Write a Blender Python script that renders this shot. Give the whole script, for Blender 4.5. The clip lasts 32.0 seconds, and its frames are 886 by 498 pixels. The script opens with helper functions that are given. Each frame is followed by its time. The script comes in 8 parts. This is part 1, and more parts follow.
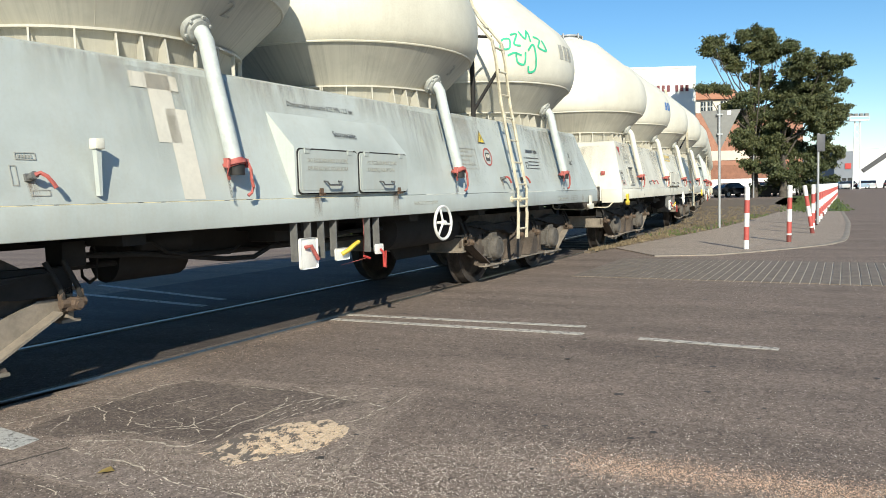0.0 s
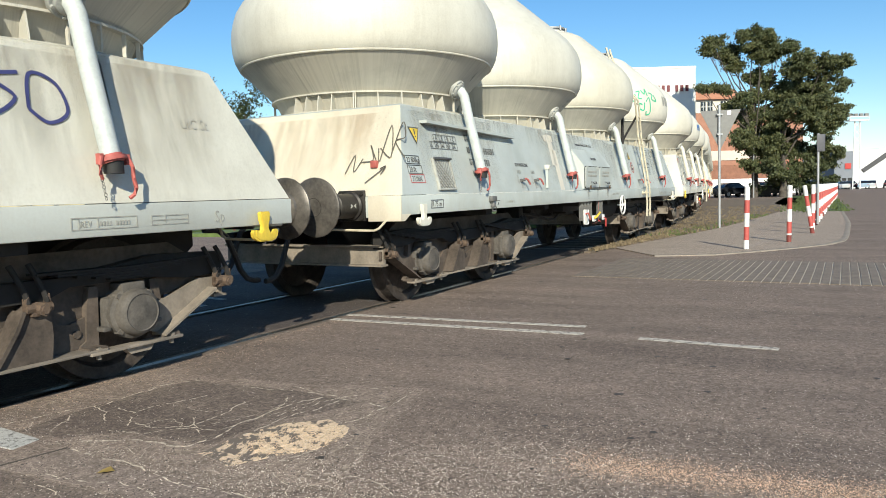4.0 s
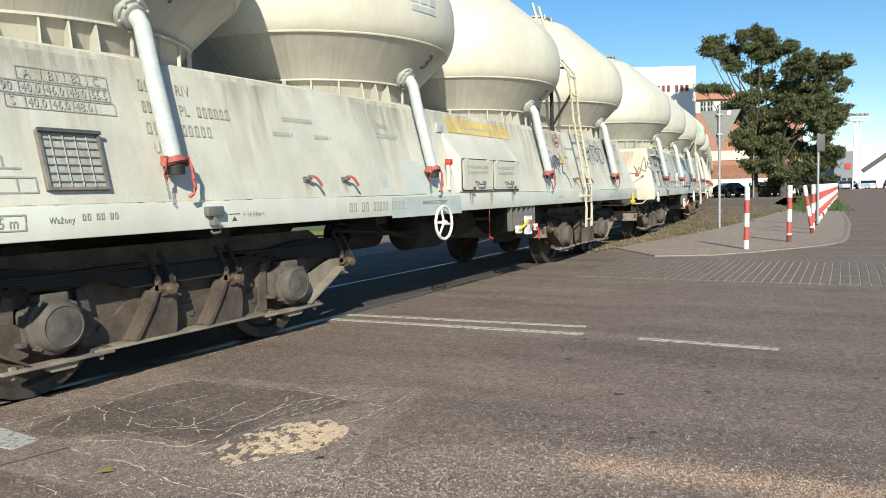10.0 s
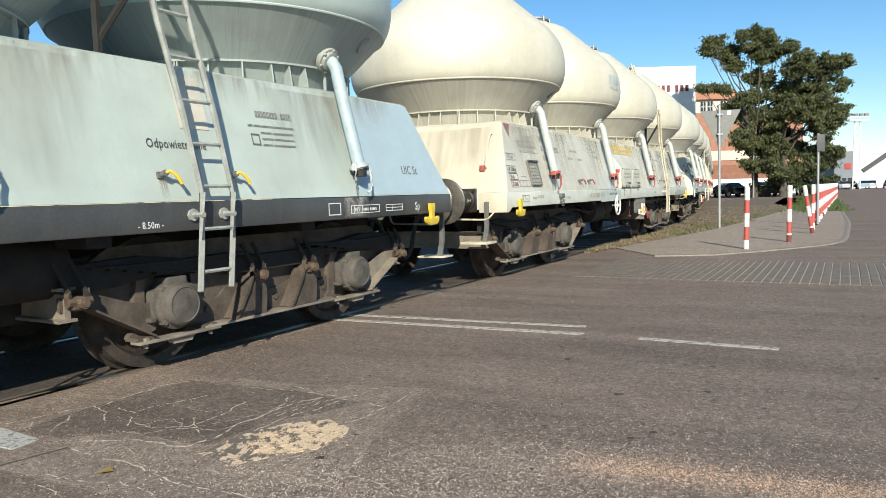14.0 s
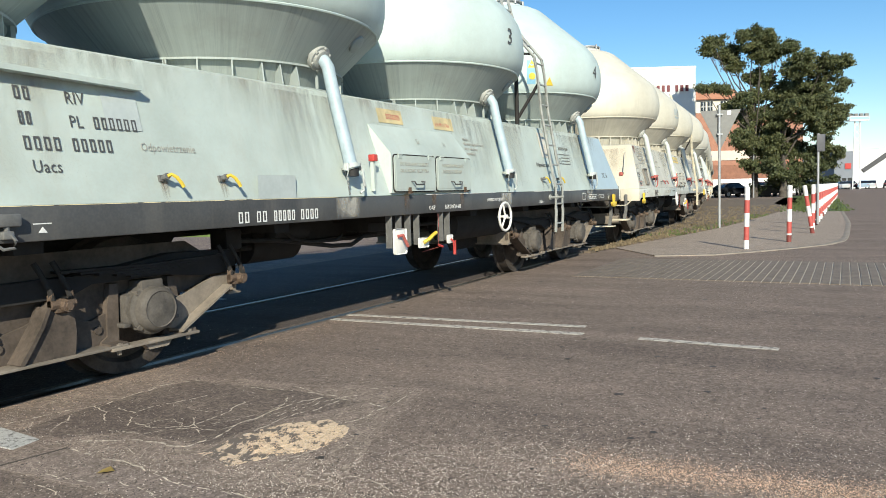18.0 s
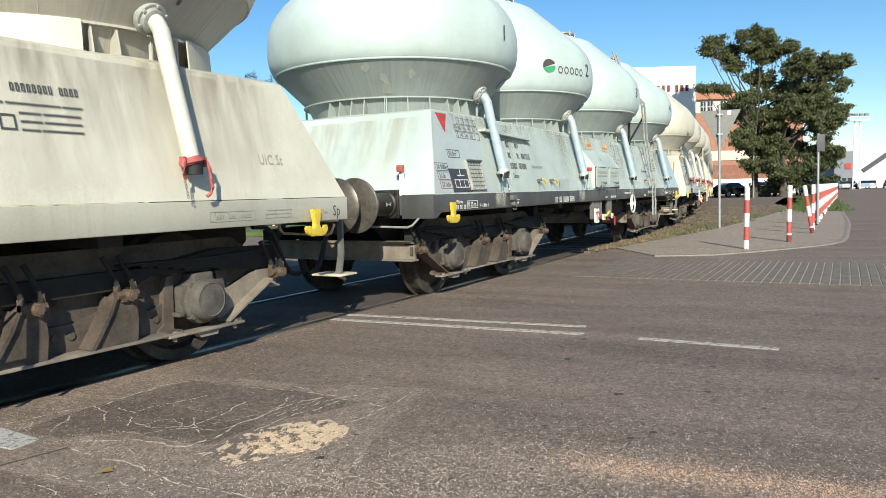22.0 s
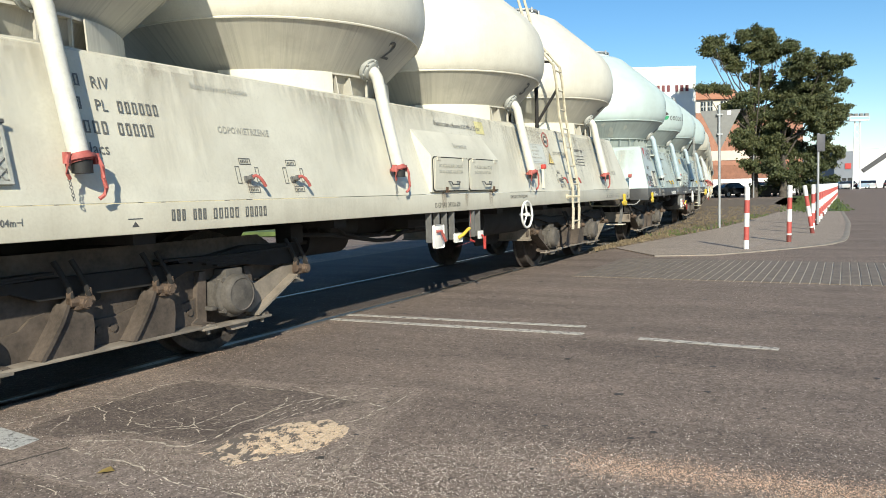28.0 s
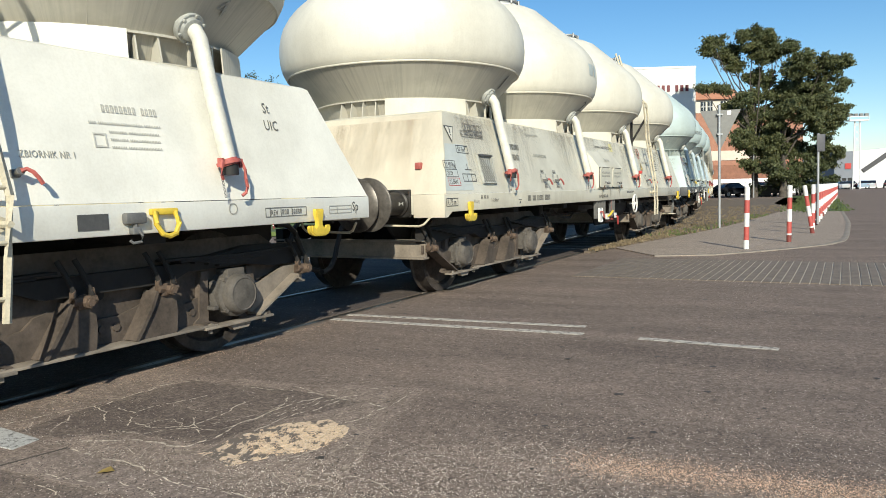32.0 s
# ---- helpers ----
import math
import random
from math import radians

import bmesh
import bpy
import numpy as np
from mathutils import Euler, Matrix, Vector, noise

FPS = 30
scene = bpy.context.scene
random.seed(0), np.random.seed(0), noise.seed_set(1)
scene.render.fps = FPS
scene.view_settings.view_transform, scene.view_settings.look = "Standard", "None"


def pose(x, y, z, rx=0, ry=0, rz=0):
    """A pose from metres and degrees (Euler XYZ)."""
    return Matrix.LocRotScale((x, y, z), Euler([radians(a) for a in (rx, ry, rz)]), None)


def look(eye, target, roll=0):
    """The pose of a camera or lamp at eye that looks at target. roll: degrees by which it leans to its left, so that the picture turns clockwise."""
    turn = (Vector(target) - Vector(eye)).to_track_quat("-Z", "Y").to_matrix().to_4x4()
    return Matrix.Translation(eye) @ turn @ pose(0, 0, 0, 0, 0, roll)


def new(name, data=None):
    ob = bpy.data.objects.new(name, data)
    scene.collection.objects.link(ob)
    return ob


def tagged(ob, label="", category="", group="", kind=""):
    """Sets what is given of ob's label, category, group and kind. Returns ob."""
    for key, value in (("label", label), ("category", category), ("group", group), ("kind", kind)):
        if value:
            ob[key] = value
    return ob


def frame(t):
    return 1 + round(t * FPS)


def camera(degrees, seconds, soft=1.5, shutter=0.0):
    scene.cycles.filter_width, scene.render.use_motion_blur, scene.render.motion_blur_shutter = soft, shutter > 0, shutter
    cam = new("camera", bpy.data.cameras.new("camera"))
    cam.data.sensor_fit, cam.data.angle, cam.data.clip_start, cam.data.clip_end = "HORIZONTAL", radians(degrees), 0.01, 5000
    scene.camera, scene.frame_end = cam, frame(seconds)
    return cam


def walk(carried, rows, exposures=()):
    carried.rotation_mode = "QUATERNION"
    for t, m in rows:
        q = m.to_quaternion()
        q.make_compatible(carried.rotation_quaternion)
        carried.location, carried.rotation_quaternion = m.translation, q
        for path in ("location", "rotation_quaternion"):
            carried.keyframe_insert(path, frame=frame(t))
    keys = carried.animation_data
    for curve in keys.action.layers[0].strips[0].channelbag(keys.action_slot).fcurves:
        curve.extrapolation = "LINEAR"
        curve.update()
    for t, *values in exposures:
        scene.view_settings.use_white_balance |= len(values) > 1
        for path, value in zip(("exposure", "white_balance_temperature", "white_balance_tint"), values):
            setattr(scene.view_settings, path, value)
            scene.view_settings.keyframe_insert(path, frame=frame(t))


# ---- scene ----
EYE = (0.0, 0.0, 1.146)
PITCH = radians(4.336)
cam = camera(63.06, 32.0, 0.9)
STAND = look(EYE, (0.0, math.cos(PITCH), EYE[2] - math.sin(PITCH)), -1.648)
walk(cam, [(0, STAND), (32, STAND)], exposures=[(0, 0.43), (30.5, 0.43), (32, 0.27)])

# ---- light: clear morning sun from behind the camera ----
SUN_AZ, SUN_EL = radians(177), radians(28)
world = bpy.data.worlds.new("sky")
scene.world = world
world.use_nodes = True
wt = world.node_tree
sky = wt.nodes.new("ShaderNodeTexSky")
sky.sky_type = "NISHITA"
sky.sun_disc = False
sky.sun_elevation, sky.sun_rotation = SUN_EL, SUN_AZ
sky.altitude, sky.air_density, sky.dust_density, sky.ozone_density = 50, 1.0, 0.1, 3.0
wt.nodes["Background"].inputs["Strength"].default_value = 0.104
deep = wt.nodes.new("ShaderNodeHueSaturation")
deep.inputs["Saturation"].default_value = 1.24
deep.inputs["Hue"].default_value = 0.498
wt.links.new(sky.outputs["Color"], deep.inputs["Color"])
wt.links.new(deep.outputs["Color"], wt.nodes["Background"].inputs["Color"])
sun_data = bpy.data.lights.new("sun", "SUN")
sun_data.energy, sun_data.angle, sun_data.color = 4.7, radians(0.53), (0.985, 0.932, 0.765)
sun = new("sun", sun_data)
to_sun = Vector((math.sin(SUN_AZ) * math.cos(SUN_EL), math.cos(SUN_AZ) * math.cos(SUN_EL), math.sin(SUN_EL)))
sun.matrix_world = look(to_sun * 60, (0, 0, 0))

# ---- the railway's line: heading over the way along it ----
HEAD, K0, K1, K2 = radians(29.807), 0.0024476, -0.0011748, 6.6916e-05
S0, STEP = -60.0, 0.25


def heading(s):
    u = min(max(s, -2.0), 33.0)
    return HEAD + K0 * u + K1 * u * u / 2 + K2 * u ** 3 / 6


TABLE = []


def lay_line():
    n0 = int(-S0 / STEP)
    count = int(260 / STEP)
    pts = [None] * count
    pts[n0] = (-3.0124, 5.0)
    for i in range(n0 + 1, count):
        th = heading(S0 + (i - 0.5) * STEP)
        pts[i] = (pts[i - 1][0] + math.sin(th) * STEP, pts[i - 1][1] + math.cos(th) * STEP)
    for i in range(n0 - 1, -1, -1):
        th = heading(S0 + (i + 0.5) * STEP)
        pts[i] = (pts[i + 1][0] - math.sin(th) * STEP, pts[i + 1][1] - math.cos(th) * STEP)
    TABLE.extend(pts)


lay_line()


def on_line(s, l=0.0, z=0.0):
    """The place s metres along the railway, l metres to its right."""
    f = (s - S0) / STEP
    i = min(max(int(f), 0), len(TABLE) - 2)
    f -= i
    x = TABLE[i][0] * (1 - f) + TABLE[i + 1][0] * f
    y = TABLE[i][1] * (1 - f) + TABLE[i + 1][1] * f
    th = heading(s)
    return Vector((x + l * math.cos(th), y - l * math.sin(th), z))


WAGON_LENGTH, PIVOT = 14.04, 4.25
BOGIE_X, AXLE = (-4.34, 4.11), 1.0
SLACK = {1: 0.03, 0: -0.02, -1: 0.01, -2: -0.04}


def travelled(t):
    """The way of the second wagon's middle along the line at t seconds."""
    q = t - 13.0
    return 9.8185 + 1.59505 * q - 0.00527 * q * q - 2.7e-05 * q ** 3


# ---- mesh helpers ----
class Shape:
    """Collects solid pieces into one mesh."""

    def __init__(self):
        self.v, self.f = [], []

    def add(self, verts, faces, m=None):
        n = len(self.v)
        self.v += [tuple(m @ Vector(p)) for p in verts] if m else [tuple(p) for p in verts]
        self.f += [tuple(i + n for i in f) for f in faces]
        return self

    def box(self, x0, x1, y0, y1, z0, z1, m=None):
        vs = [(x, y, z) for x in (x0, x1) for y in (y0, y1) for z in (z0, z1)]
        return self.add(vs, [(0, 1, 3, 2), (4, 6, 7, 5), (0, 4, 5, 1), (2, 3, 7, 6), (0, 2, 6, 4), (1, 5, 7, 3)], m)

    def cbox(self, x0, x1, y0, y1, z0, z1, c=0.01, m=None):
        """A box with chamfered edges."""
        bm = bmesh.new()
        bmesh.ops.create_cube(bm, size=1, matrix=Matrix.Translation(((x0 + x1) / 2, (y0 + y1) / 2, (z0 + z1) / 2)) @ Matrix.Diagonal((x1 - x0, y1 - y0, z1 - z0, 1)))
        bmesh.ops.bevel(bm, geom=bm.edges[:], offset=c, segments=2, affect="EDGES", profile=0.5)
        bm.verts.index_update()
        self.add([v.co[:] for v in bm.verts], [[v.index for v in f.verts] for f in bm.faces], m)
        bm.free()
        return self

    def prism(self, poly, y0, y1, m=None):
        """A polygon of (x, z) drawn out from y0 to y1."""
        n = len(poly)
        vs = [(x, y0, z) for x, z in poly] + [(x, y1, z) for x, z in poly]
        fs = [tuple(range(n)), tuple(range(2 * n - 1, n - 1, -1))] + [(i, i + n, (i + 1) % n + n, (i + 1) % n) for i in range(n)]
        return self.add(vs, fs, m)

    def rod(self, a, b, r, n=8, r2=None):
        a, b = Vector(a), Vector(b)
        q = (b - a).to_track_quat("Z", "Y").to_matrix()
        r2 = r if r2 is None else r2
        vs = [a + q @ Vector((r * math.cos(i * math.tau / n), r * math.sin(i * math.tau / n), 0)) for i in range(n)]
        vs += [b + q @ Vector((r2 * math.cos(i * math.tau / n), r2 * math.sin(i * math.tau / n), 0)) for i in range(n)]
        fs = [(i, (i + 1) % n, (i + 1) % n + n, i + n) for i in range(n)] + [tuple(range(n - 1, -1, -1)), tuple(range(n, 2 * n))]
        return self.add(vs, fs)

    def tube(self, pts, r, n=8):
        """A bent pipe along points."""
        pts = [Vector(p) for p in pts]
        base = len(self.v)
        for k, p in enumerate(pts):
            d = (pts[min(k + 1, len(pts) - 1)] - pts[max(k - 1, 0)]).normalized()
            q = d.to_track_quat("Z", "Y").to_matrix()
            self.v += [tuple(p + q @ Vector((r * math.cos(i * math.tau / n), r * math.sin(i * math.tau / n), 0))) for i in range(n)]
        for k in range(len(pts) - 1):
            for i in range(n):
                j = (i + 1) % n
                self.f.append((base + k * n + i, base + k * n + j, base + (k + 1) * n + j, base + (k + 1) * n + i))
        self.f.append(tuple(base + i for i in range(n - 1, -1, -1)))
        self.f.append(tuple(base + (len(pts) - 1) * n + i for i in range(n)))
        return self

    def lathe(self, profile, n=48, m=None, cap=True):
        """A profile of (radius, height) turned about z."""
        k = len(profile)
        vs = [(r * math.cos(i * math.tau / n), r * math.sin(i * math.tau / n), z) for i in range(n) for r, z in profile]
        fs = [(i * k + j, ((i + 1) % n) * k + j, ((i + 1) % n) * k + j + 1, i * k + j + 1) for i in range(n) for j in range(k - 1)]
        if cap:
            fs += [tuple(i * k for i in range(n - 1, -1, -1)), tuple(i * k + k - 1 for i in range(n))]
        return self.add(vs, fs, m)

    def ring(self, r, tube, n=32, m=None, k=6):
        vs = [((r + tube * math.cos(j * math.tau / k)) * math.cos(i * math.tau / n), (r + tube * math.cos(j * math.tau / k)) * math.sin(i * math.tau / n), tube * math.sin(j * math.tau / k)) for i in range(n) for j in range(k)]
        fs = [(i * k + j, ((i + 1) % n) * k + j, ((i + 1) % n) * k + (j + 1) % k, i * k + (j + 1) % k) for i in range(n) for j in range(k)]
        return self.add(vs, fs, m)

    def mesh(self, name, smooth=35):
        me = bpy.data.meshes.new(name)
        me.from_pydata(self.v, [], self.f)
        bm = bmesh.new()
        bm.from_mesh(me)
        bmesh.ops.recalc_face_normals(bm, faces=bm.faces[:])
        bm.to_mesh(me)
        bm.free()
        me.shade_smooth()
        me.set_sharp_from_angle(angle=radians(smooth))
        return me


def part(name, mesh, material, parent=None, label="", m=None):
    """One mesh object under a thing or a part; alike pieces share their mesh."""
    if isinstance(mesh, Shape):
        mesh = mesh.mesh(name)
    ob = new(name, mesh)
    if not mesh.materials:
        mesh.materials.append(material)
    if mesh.materials[0] != material:
        ob.material_slots[0].link = "OBJECT"
        ob.material_slots[0].material = material
    if parent:
        ob.parent = parent
    if m:
        ob.matrix_basis = m
    return tagged(ob, label) if label else ob


def empty(name, m=None):
    ob = new(name)
    ob.empty_display_size = 0.2
    if m:
        ob.matrix_basis = m
    return ob


MESHES = {}


def once(key, build):
    if key not in MESHES:
        MESHES[key] = build().mesh(key)
    return MESHES[key]


# ---- materials ----
def nodes_of(name):
    mat = bpy.data.materials.new(name)
    mat.use_nodes = True
    nt = mat.node_tree
    return mat, nt, nt.nodes["Principled BSDF"]


def node(nt, kind, **values):
    n = nt.nodes.new(kind)
    for k, v in values.items():
        n.inputs[k.replace("_", " ")].default_value = v
    return n


def coords(nt, scale=(1, 1, 1), which="Object"):
    tc = nt.nodes.new("ShaderNodeTexCoord")
    mp = node(nt, "ShaderNodeMapping", Scale=scale)
    nt.links.new(tc.outputs[which], mp.inputs["Vector"])
    return mp.outputs["Vector"]


def noise_of(nt, vec, scale, detail=4.0, rough=0.6):
    n = node(nt, "ShaderNodeTexNoise", Scale=scale, Detail=detail, Roughness=rough)
    nt.links.new(vec, n.inputs["Vector"])
    return n.outputs["Fac"]


def ramp(nt, fac, stops):
    r = nt.nodes.new("ShaderNodeValToRGB")
    e = r.color_ramp.elements
    while len(e) < len(stops):
        e.new(0.5)
    for el, (pos, col) in zip(e, stops):
        el.position = pos
        el.color = (*col, 1) if len(col) == 3 else (col[0],) * 3 + (1,)
    nt.links.new(fac, r.inputs["Fac"])
    return r.outputs["Color"]


def mix(nt, fac, a, b, mode="MIX"):
    m = nt.nodes.new("ShaderNodeMix")
    m.data_type, m.blend_type = "RGBA", mode
    for sock, val in ((m.inputs[0], fac), (m.inputs[6], a), (m.inputs[7], b)):
        if hasattr(val, "is_linked"):
            nt.links.new(val, sock)
        elif isinstance(val, (int, float)):
            sock.default_value = val
        else:
            sock.default_value = (*val, 1)
    return m.outputs[2]


def relief(nt, bsdf, height, strength=0.2, distance=0.01):
    b = node(nt, "ShaderNodeBump", Strength=strength, Distance=distance)
    nt.links.new(height, b.inputs["Height"])
    nt.links.new(b.outputs["Normal"], bsdf.inputs["Normal"])


def plain(name, col, rough=0.6, metal=0.0, vary=0.12, scale=9.0, bump=0.05):
    """A surface with a fine and a coarse variation of its one colour."""
    mat, nt, b = nodes_of(name)
    v = coords(nt)
    a = noise_of(nt, v, scale)
    c = noise_of(nt, v, scale * 7)
    dark = tuple(x * (1 - vary * 2) for x in col)
    lite = tuple(min(1, x * (1 + vary)) for x in col)
    one = ramp(nt, a, [(0.3, dark), (0.7, lite)])
    two = mix(nt, 0.25, one, ramp(nt, c, [(0.35, dark), (0.65, lite)]))
    nt.links.new(two, b.inputs["Base Color"])
    b.inputs["Roughness"].default_value, b.inputs["Metallic"].default_value = rough, metal
    if bump:
        relief(nt, b, c, bump, 0.01)
    return mat


def paint(name, col, dirt=(0.30, 0.27, 0.22), amount=0.5, streak=7.0, rough=0.45):
    """Weathered wagon paint: cement runs down it in streaks, patches have faded."""
    mat, nt, b = nodes_of(name)
    runs = noise_of(nt, coords(nt, (streak, streak, 0.30)), 1.0, 6, 0.7)
    patch = noise_of(nt, coords(nt), 1.1, 5, 0.6)
    fine = noise_of(nt, coords(nt), 60, 3)
    faded = tuple(min(1, x * 1.12 + 0.02) for x in col)
    base = ramp(nt, patch, [(0.35, tuple(x * 0.9 for x in col)), (0.6, faded)])
    mask = ramp(nt, runs, [(0.48, (0, 0, 0)), (0.78, (1, 1, 1))])
    mask2 = mix(nt, 1.0, mask, ramp(nt, patch, [(0.3, (1, 1, 1)), (0.65, (0.25, 0.25, 0.25))]), "MULTIPLY")
    m = nt.nodes.new("ShaderNodeMath")
    m.operation = "MULTIPLY"
    m.inputs[1].default_value = amount
    nt.links.new(mask2, m.inputs[0])
    out = mix(nt, m.outputs[0], base, dirt)
    thin = noise_of(nt, coords(nt, (streak * 4.5, streak * 4.5, 0.7)), 1.0, 4, 0.7)
    top = ramp(nt, noise_of(nt, coords(nt, (1.6, 1.6, 0.8)), 1.0, 4, 0.6), [(0.42, (0, 0, 0)), (0.68, (1, 1, 1))])
    film = mix(nt, 1.0, ramp(nt, thin, [(0.45, (0, 0, 0)), (0.75, (0.5, 0.5, 0.5))]), top, "MULTIPLY")
    m3 = nt.nodes.new("ShaderNodeMath")
    m3.operation = "MULTIPLY"
    m3.inputs[1].default_value = amount
    nt.links.new(film, m3.inputs[0])
    out = mix(nt, m3.outputs[0], out, tuple(x * y for x, y in zip(dirt, (0.80, 0.70, 0.58))))
    out = mix(nt, 0.12, out, ramp(nt, fine, [(0.3, dirt), (0.6, faded)]))
    nt.links.new(out, b.inputs["Base Color"])
    nt.links.new(ramp(nt, patch, [(0.3, (rough + 0.2,)), (0.7, (rough - 0.05,))]), b.inputs["Roughness"])
    relief(nt, b, fine, 0.06, 0.004)
    return mat


def asphalt(name, col, speck=0.5, cracks=0.0, chip=(0.55, 0.49, 0.42), lanes=1.0):
    """Worn asphalt: stones of uneven brightness, bright chippings, worn lanes and fine cracks."""
    mat, nt, b = nodes_of(name)
    v = coords(nt)
    big = noise_of(nt, v, 0.30, 5, 0.6)
    tc = nt.nodes.new("ShaderNodeTexCoord")
    mp = node(nt, "ShaderNodeMapping", Scale=(3.2, 0.6, 1.0), Rotation=(0, 0, radians(-26)))
    mp.vector_type = "TEXTURE"
    nt.links.new(tc.outputs["Object"], mp.inputs["Vector"])
    lane = noise_of(nt, mp.outputs["Vector"], 1.0, 6, 0.65)
    mid = noise_of(nt, v, 3.0, 5, 0.7)
    fine = noise_of(nt, v, 120, 3, 0.7)
    k = lambda f: tuple(x * f for x in col)
    base = ramp(nt, big, [(0.3, k(0.80)), (0.7, k(1.2))])
    base = mix(nt, 0.35, base, ramp(nt, mid, [(0.3, k(0.55)), (0.7, k(1.4))]))
    st = node(nt, "ShaderNodeTexVoronoi", Scale=120.0)
    nt.links.new(v, st.inputs["Vector"])
    stone = ramp(nt, st.outputs["Color"], [(0.0, k(0.15)), (0.45, k(0.70)), (0.75, k(1.35)), (0.95, k(3.0))])
    base = mix(nt, 0.46, base, stone)
    lump = node(nt, "ShaderNodeTexVoronoi", Scale=46.0)
    nt.links.new(v, lump.inputs["Vector"])
    base = mix(nt, 0.20, base, ramp(nt, lump.outputs["Color"], [(0.0, k(0.12)), (0.30, k(0.55)), (0.62, k(1.25)), (0.93, k(2.4))]))
    out = base
    for scale, lo, hi, amount in ((62.0, 0.52, 0.70, 1.0), (150.0, 0.42, 0.62, 0.9)):
        vo = node(nt, "ShaderNodeTexVoronoi", Scale=scale)
        nt.links.new(v, vo.inputs["Vector"])
        grit = ramp(nt, vo.outputs["Distance"], [(0.16, (1, 1, 1)), (0.30, (0, 0, 0))])
        few = ramp(nt, vo.outputs["Color"], [(0.62, (0, 0, 0)), (0.68, (1, 1, 1))])
        where = ramp(nt, noise_of(nt, v, 0.9, 4, 0.7), [(lo - 0.1, (0.06, 0.06, 0.06)), (hi, (1, 1, 1))])
        pick = mix(nt, 1.0, mix(nt, 1.0, grit, few, "MULTIPLY"), where, "MULTIPLY")
        m = nt.nodes.new("ShaderNodeMath")
        m.operation = "MULTIPLY"
        m.inputs[1].default_value = speck * amount
        nt.links.new(pick, m.inputs[0])
        out = mix(nt, m.outputs[0], out, chip)
    if cracks:
        warp = node(nt, "ShaderNodeTexNoise", Scale=4.0, Detail=5.0)
        nt.links.new(v, warp.inputs["Vector"])
        moved = mix(nt, 0.22, v, warp.outputs["Color"])
        for scale, wide in ((3.0, 0.013), (9.0, 0.022)):
            cr = node(nt, "ShaderNodeTexVoronoi", Scale=scale)
            cr.feature = "DISTANCE_TO_EDGE"
            nt.links.new(moved, cr.inputs["Vector"])
            line = ramp(nt, cr.outputs["Distance"], [(0.006, (1, 1, 1)), (wide, (0, 0, 0))])
            line = mix(nt, 1.0, line, ramp(nt, mid, [(0.40, (0, 0, 0)), (0.56, (1, 1, 1))]), "MULTIPLY")
            m2 = nt.nodes.new("ShaderNodeMath")
            m2.operation = "MULTIPLY"
            m2.inputs[1].default_value = cracks
            nt.links.new(line, m2.inputs[0])
            out = mix(nt, m2.outputs[0], out, (0.52, 0.43, 0.33))
    out = mix(nt, lanes, out, ramp(nt, lane, [(0.32, (0.74, 0.74, 0.75)), (0.5, (0.97, 0.97, 0.97)), (0.68, (1.14, 1.13, 1.12))]), "MULTIPLY")
    nt.links.new(out, b.inputs["Base Color"])
    b.inputs["Roughness"].default_value = 0.9
    b.inputs["Specular IOR Level"].default_value = 0.12
    relief(nt, b, fine, 0.6, 0.006)
    return mat


ASPHALT = asphalt("asphalt", (0.212, 0.166, 0.139), 0.5)
ASPHALT_OLD = asphalt("cracked_asphalt", (0.250, 0.197, 0.164), 0.8, 0.30)
ASPHALT_DARK = asphalt("dark_asphalt", (0.165, 0.130, 0.111), 0.6, 0.25)
CONCRETE = asphalt("concrete_strip", (0.265, 0.212, 0.180), 0.12)
ASPHALT_SMOOTH = asphalt("smooth_asphalt", (0.212, 0.168, 0.141), 0.25)
CRACK = plain("sanded_crack", (0.70, 0.61, 0.49), 0.95, 0, 0.25, 30, 0)
TAR = plain("tar_spot", (0.05, 0.042, 0.036), 0.7, 0, 0.2, 20, 0)
# both darker than the road, to deepen the train's shadow by colour
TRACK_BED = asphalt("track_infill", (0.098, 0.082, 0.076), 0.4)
SHADOW_STRIP = asphalt("shadow_asphalt", (0.112, 0.094, 0.088), 0.3)
PAVING = asphalt("paving", (0.325, 0.268, 0.222), 0.1, lanes=0.2)
KERB = plain("kerb_concrete", (0.25, 0.215, 0.18), 0.9, 0, 0.15, 4)
SETT = plain("granite_sett", (0.185, 0.150, 0.122), 0.9, 0, 0.2, 6, 0.3)
JOINT = plain("sand_joint", (0.50, 0.44, 0.36), 0.95, 0, 0.15, 20)
SOIL = plain("dark_soil", (0.07, 0.06, 0.05), 0.95, 0, 0.2, 3, 0.4)
DRYGRASS = plain("dry_verge", (0.165, 0.128, 0.095), 0.95, 0, 0.3, 5, 0.6)
GRASS = plain("green_grass", (0.075, 0.115, 0.03), 0.9, 0, 0.3, 3, 0.6)
LAWN = plain("sunny_lawn", (0.105, 0.15, 0.042), 0.9, 0, 0.25, 1.2, 0.6)
BLADE_DRY = plain("dry_blades", (0.215, 0.165, 0.10), 0.9, 0, 0.25, 3, 0)
BLADE = plain("green_blades", (0.10, 0.135, 0.04), 0.9, 0, 0.25, 3, 0)
GRAVEL = plain("ballast", (0.20, 0.18, 0.16), 0.95, 0, 0.35, 14, 0.8)
RAIL = plain("rail_steel", (0.19, 0.185, 0.18), 0.42, 1.0, 0.1, 30, 0.02)
RAIL_SIDE = plain("rusty_rail", (0.13, 0.08, 0.055), 0.85, 0.2, 0.2, 20, 0.2)
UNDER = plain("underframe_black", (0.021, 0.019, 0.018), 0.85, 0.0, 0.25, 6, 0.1)
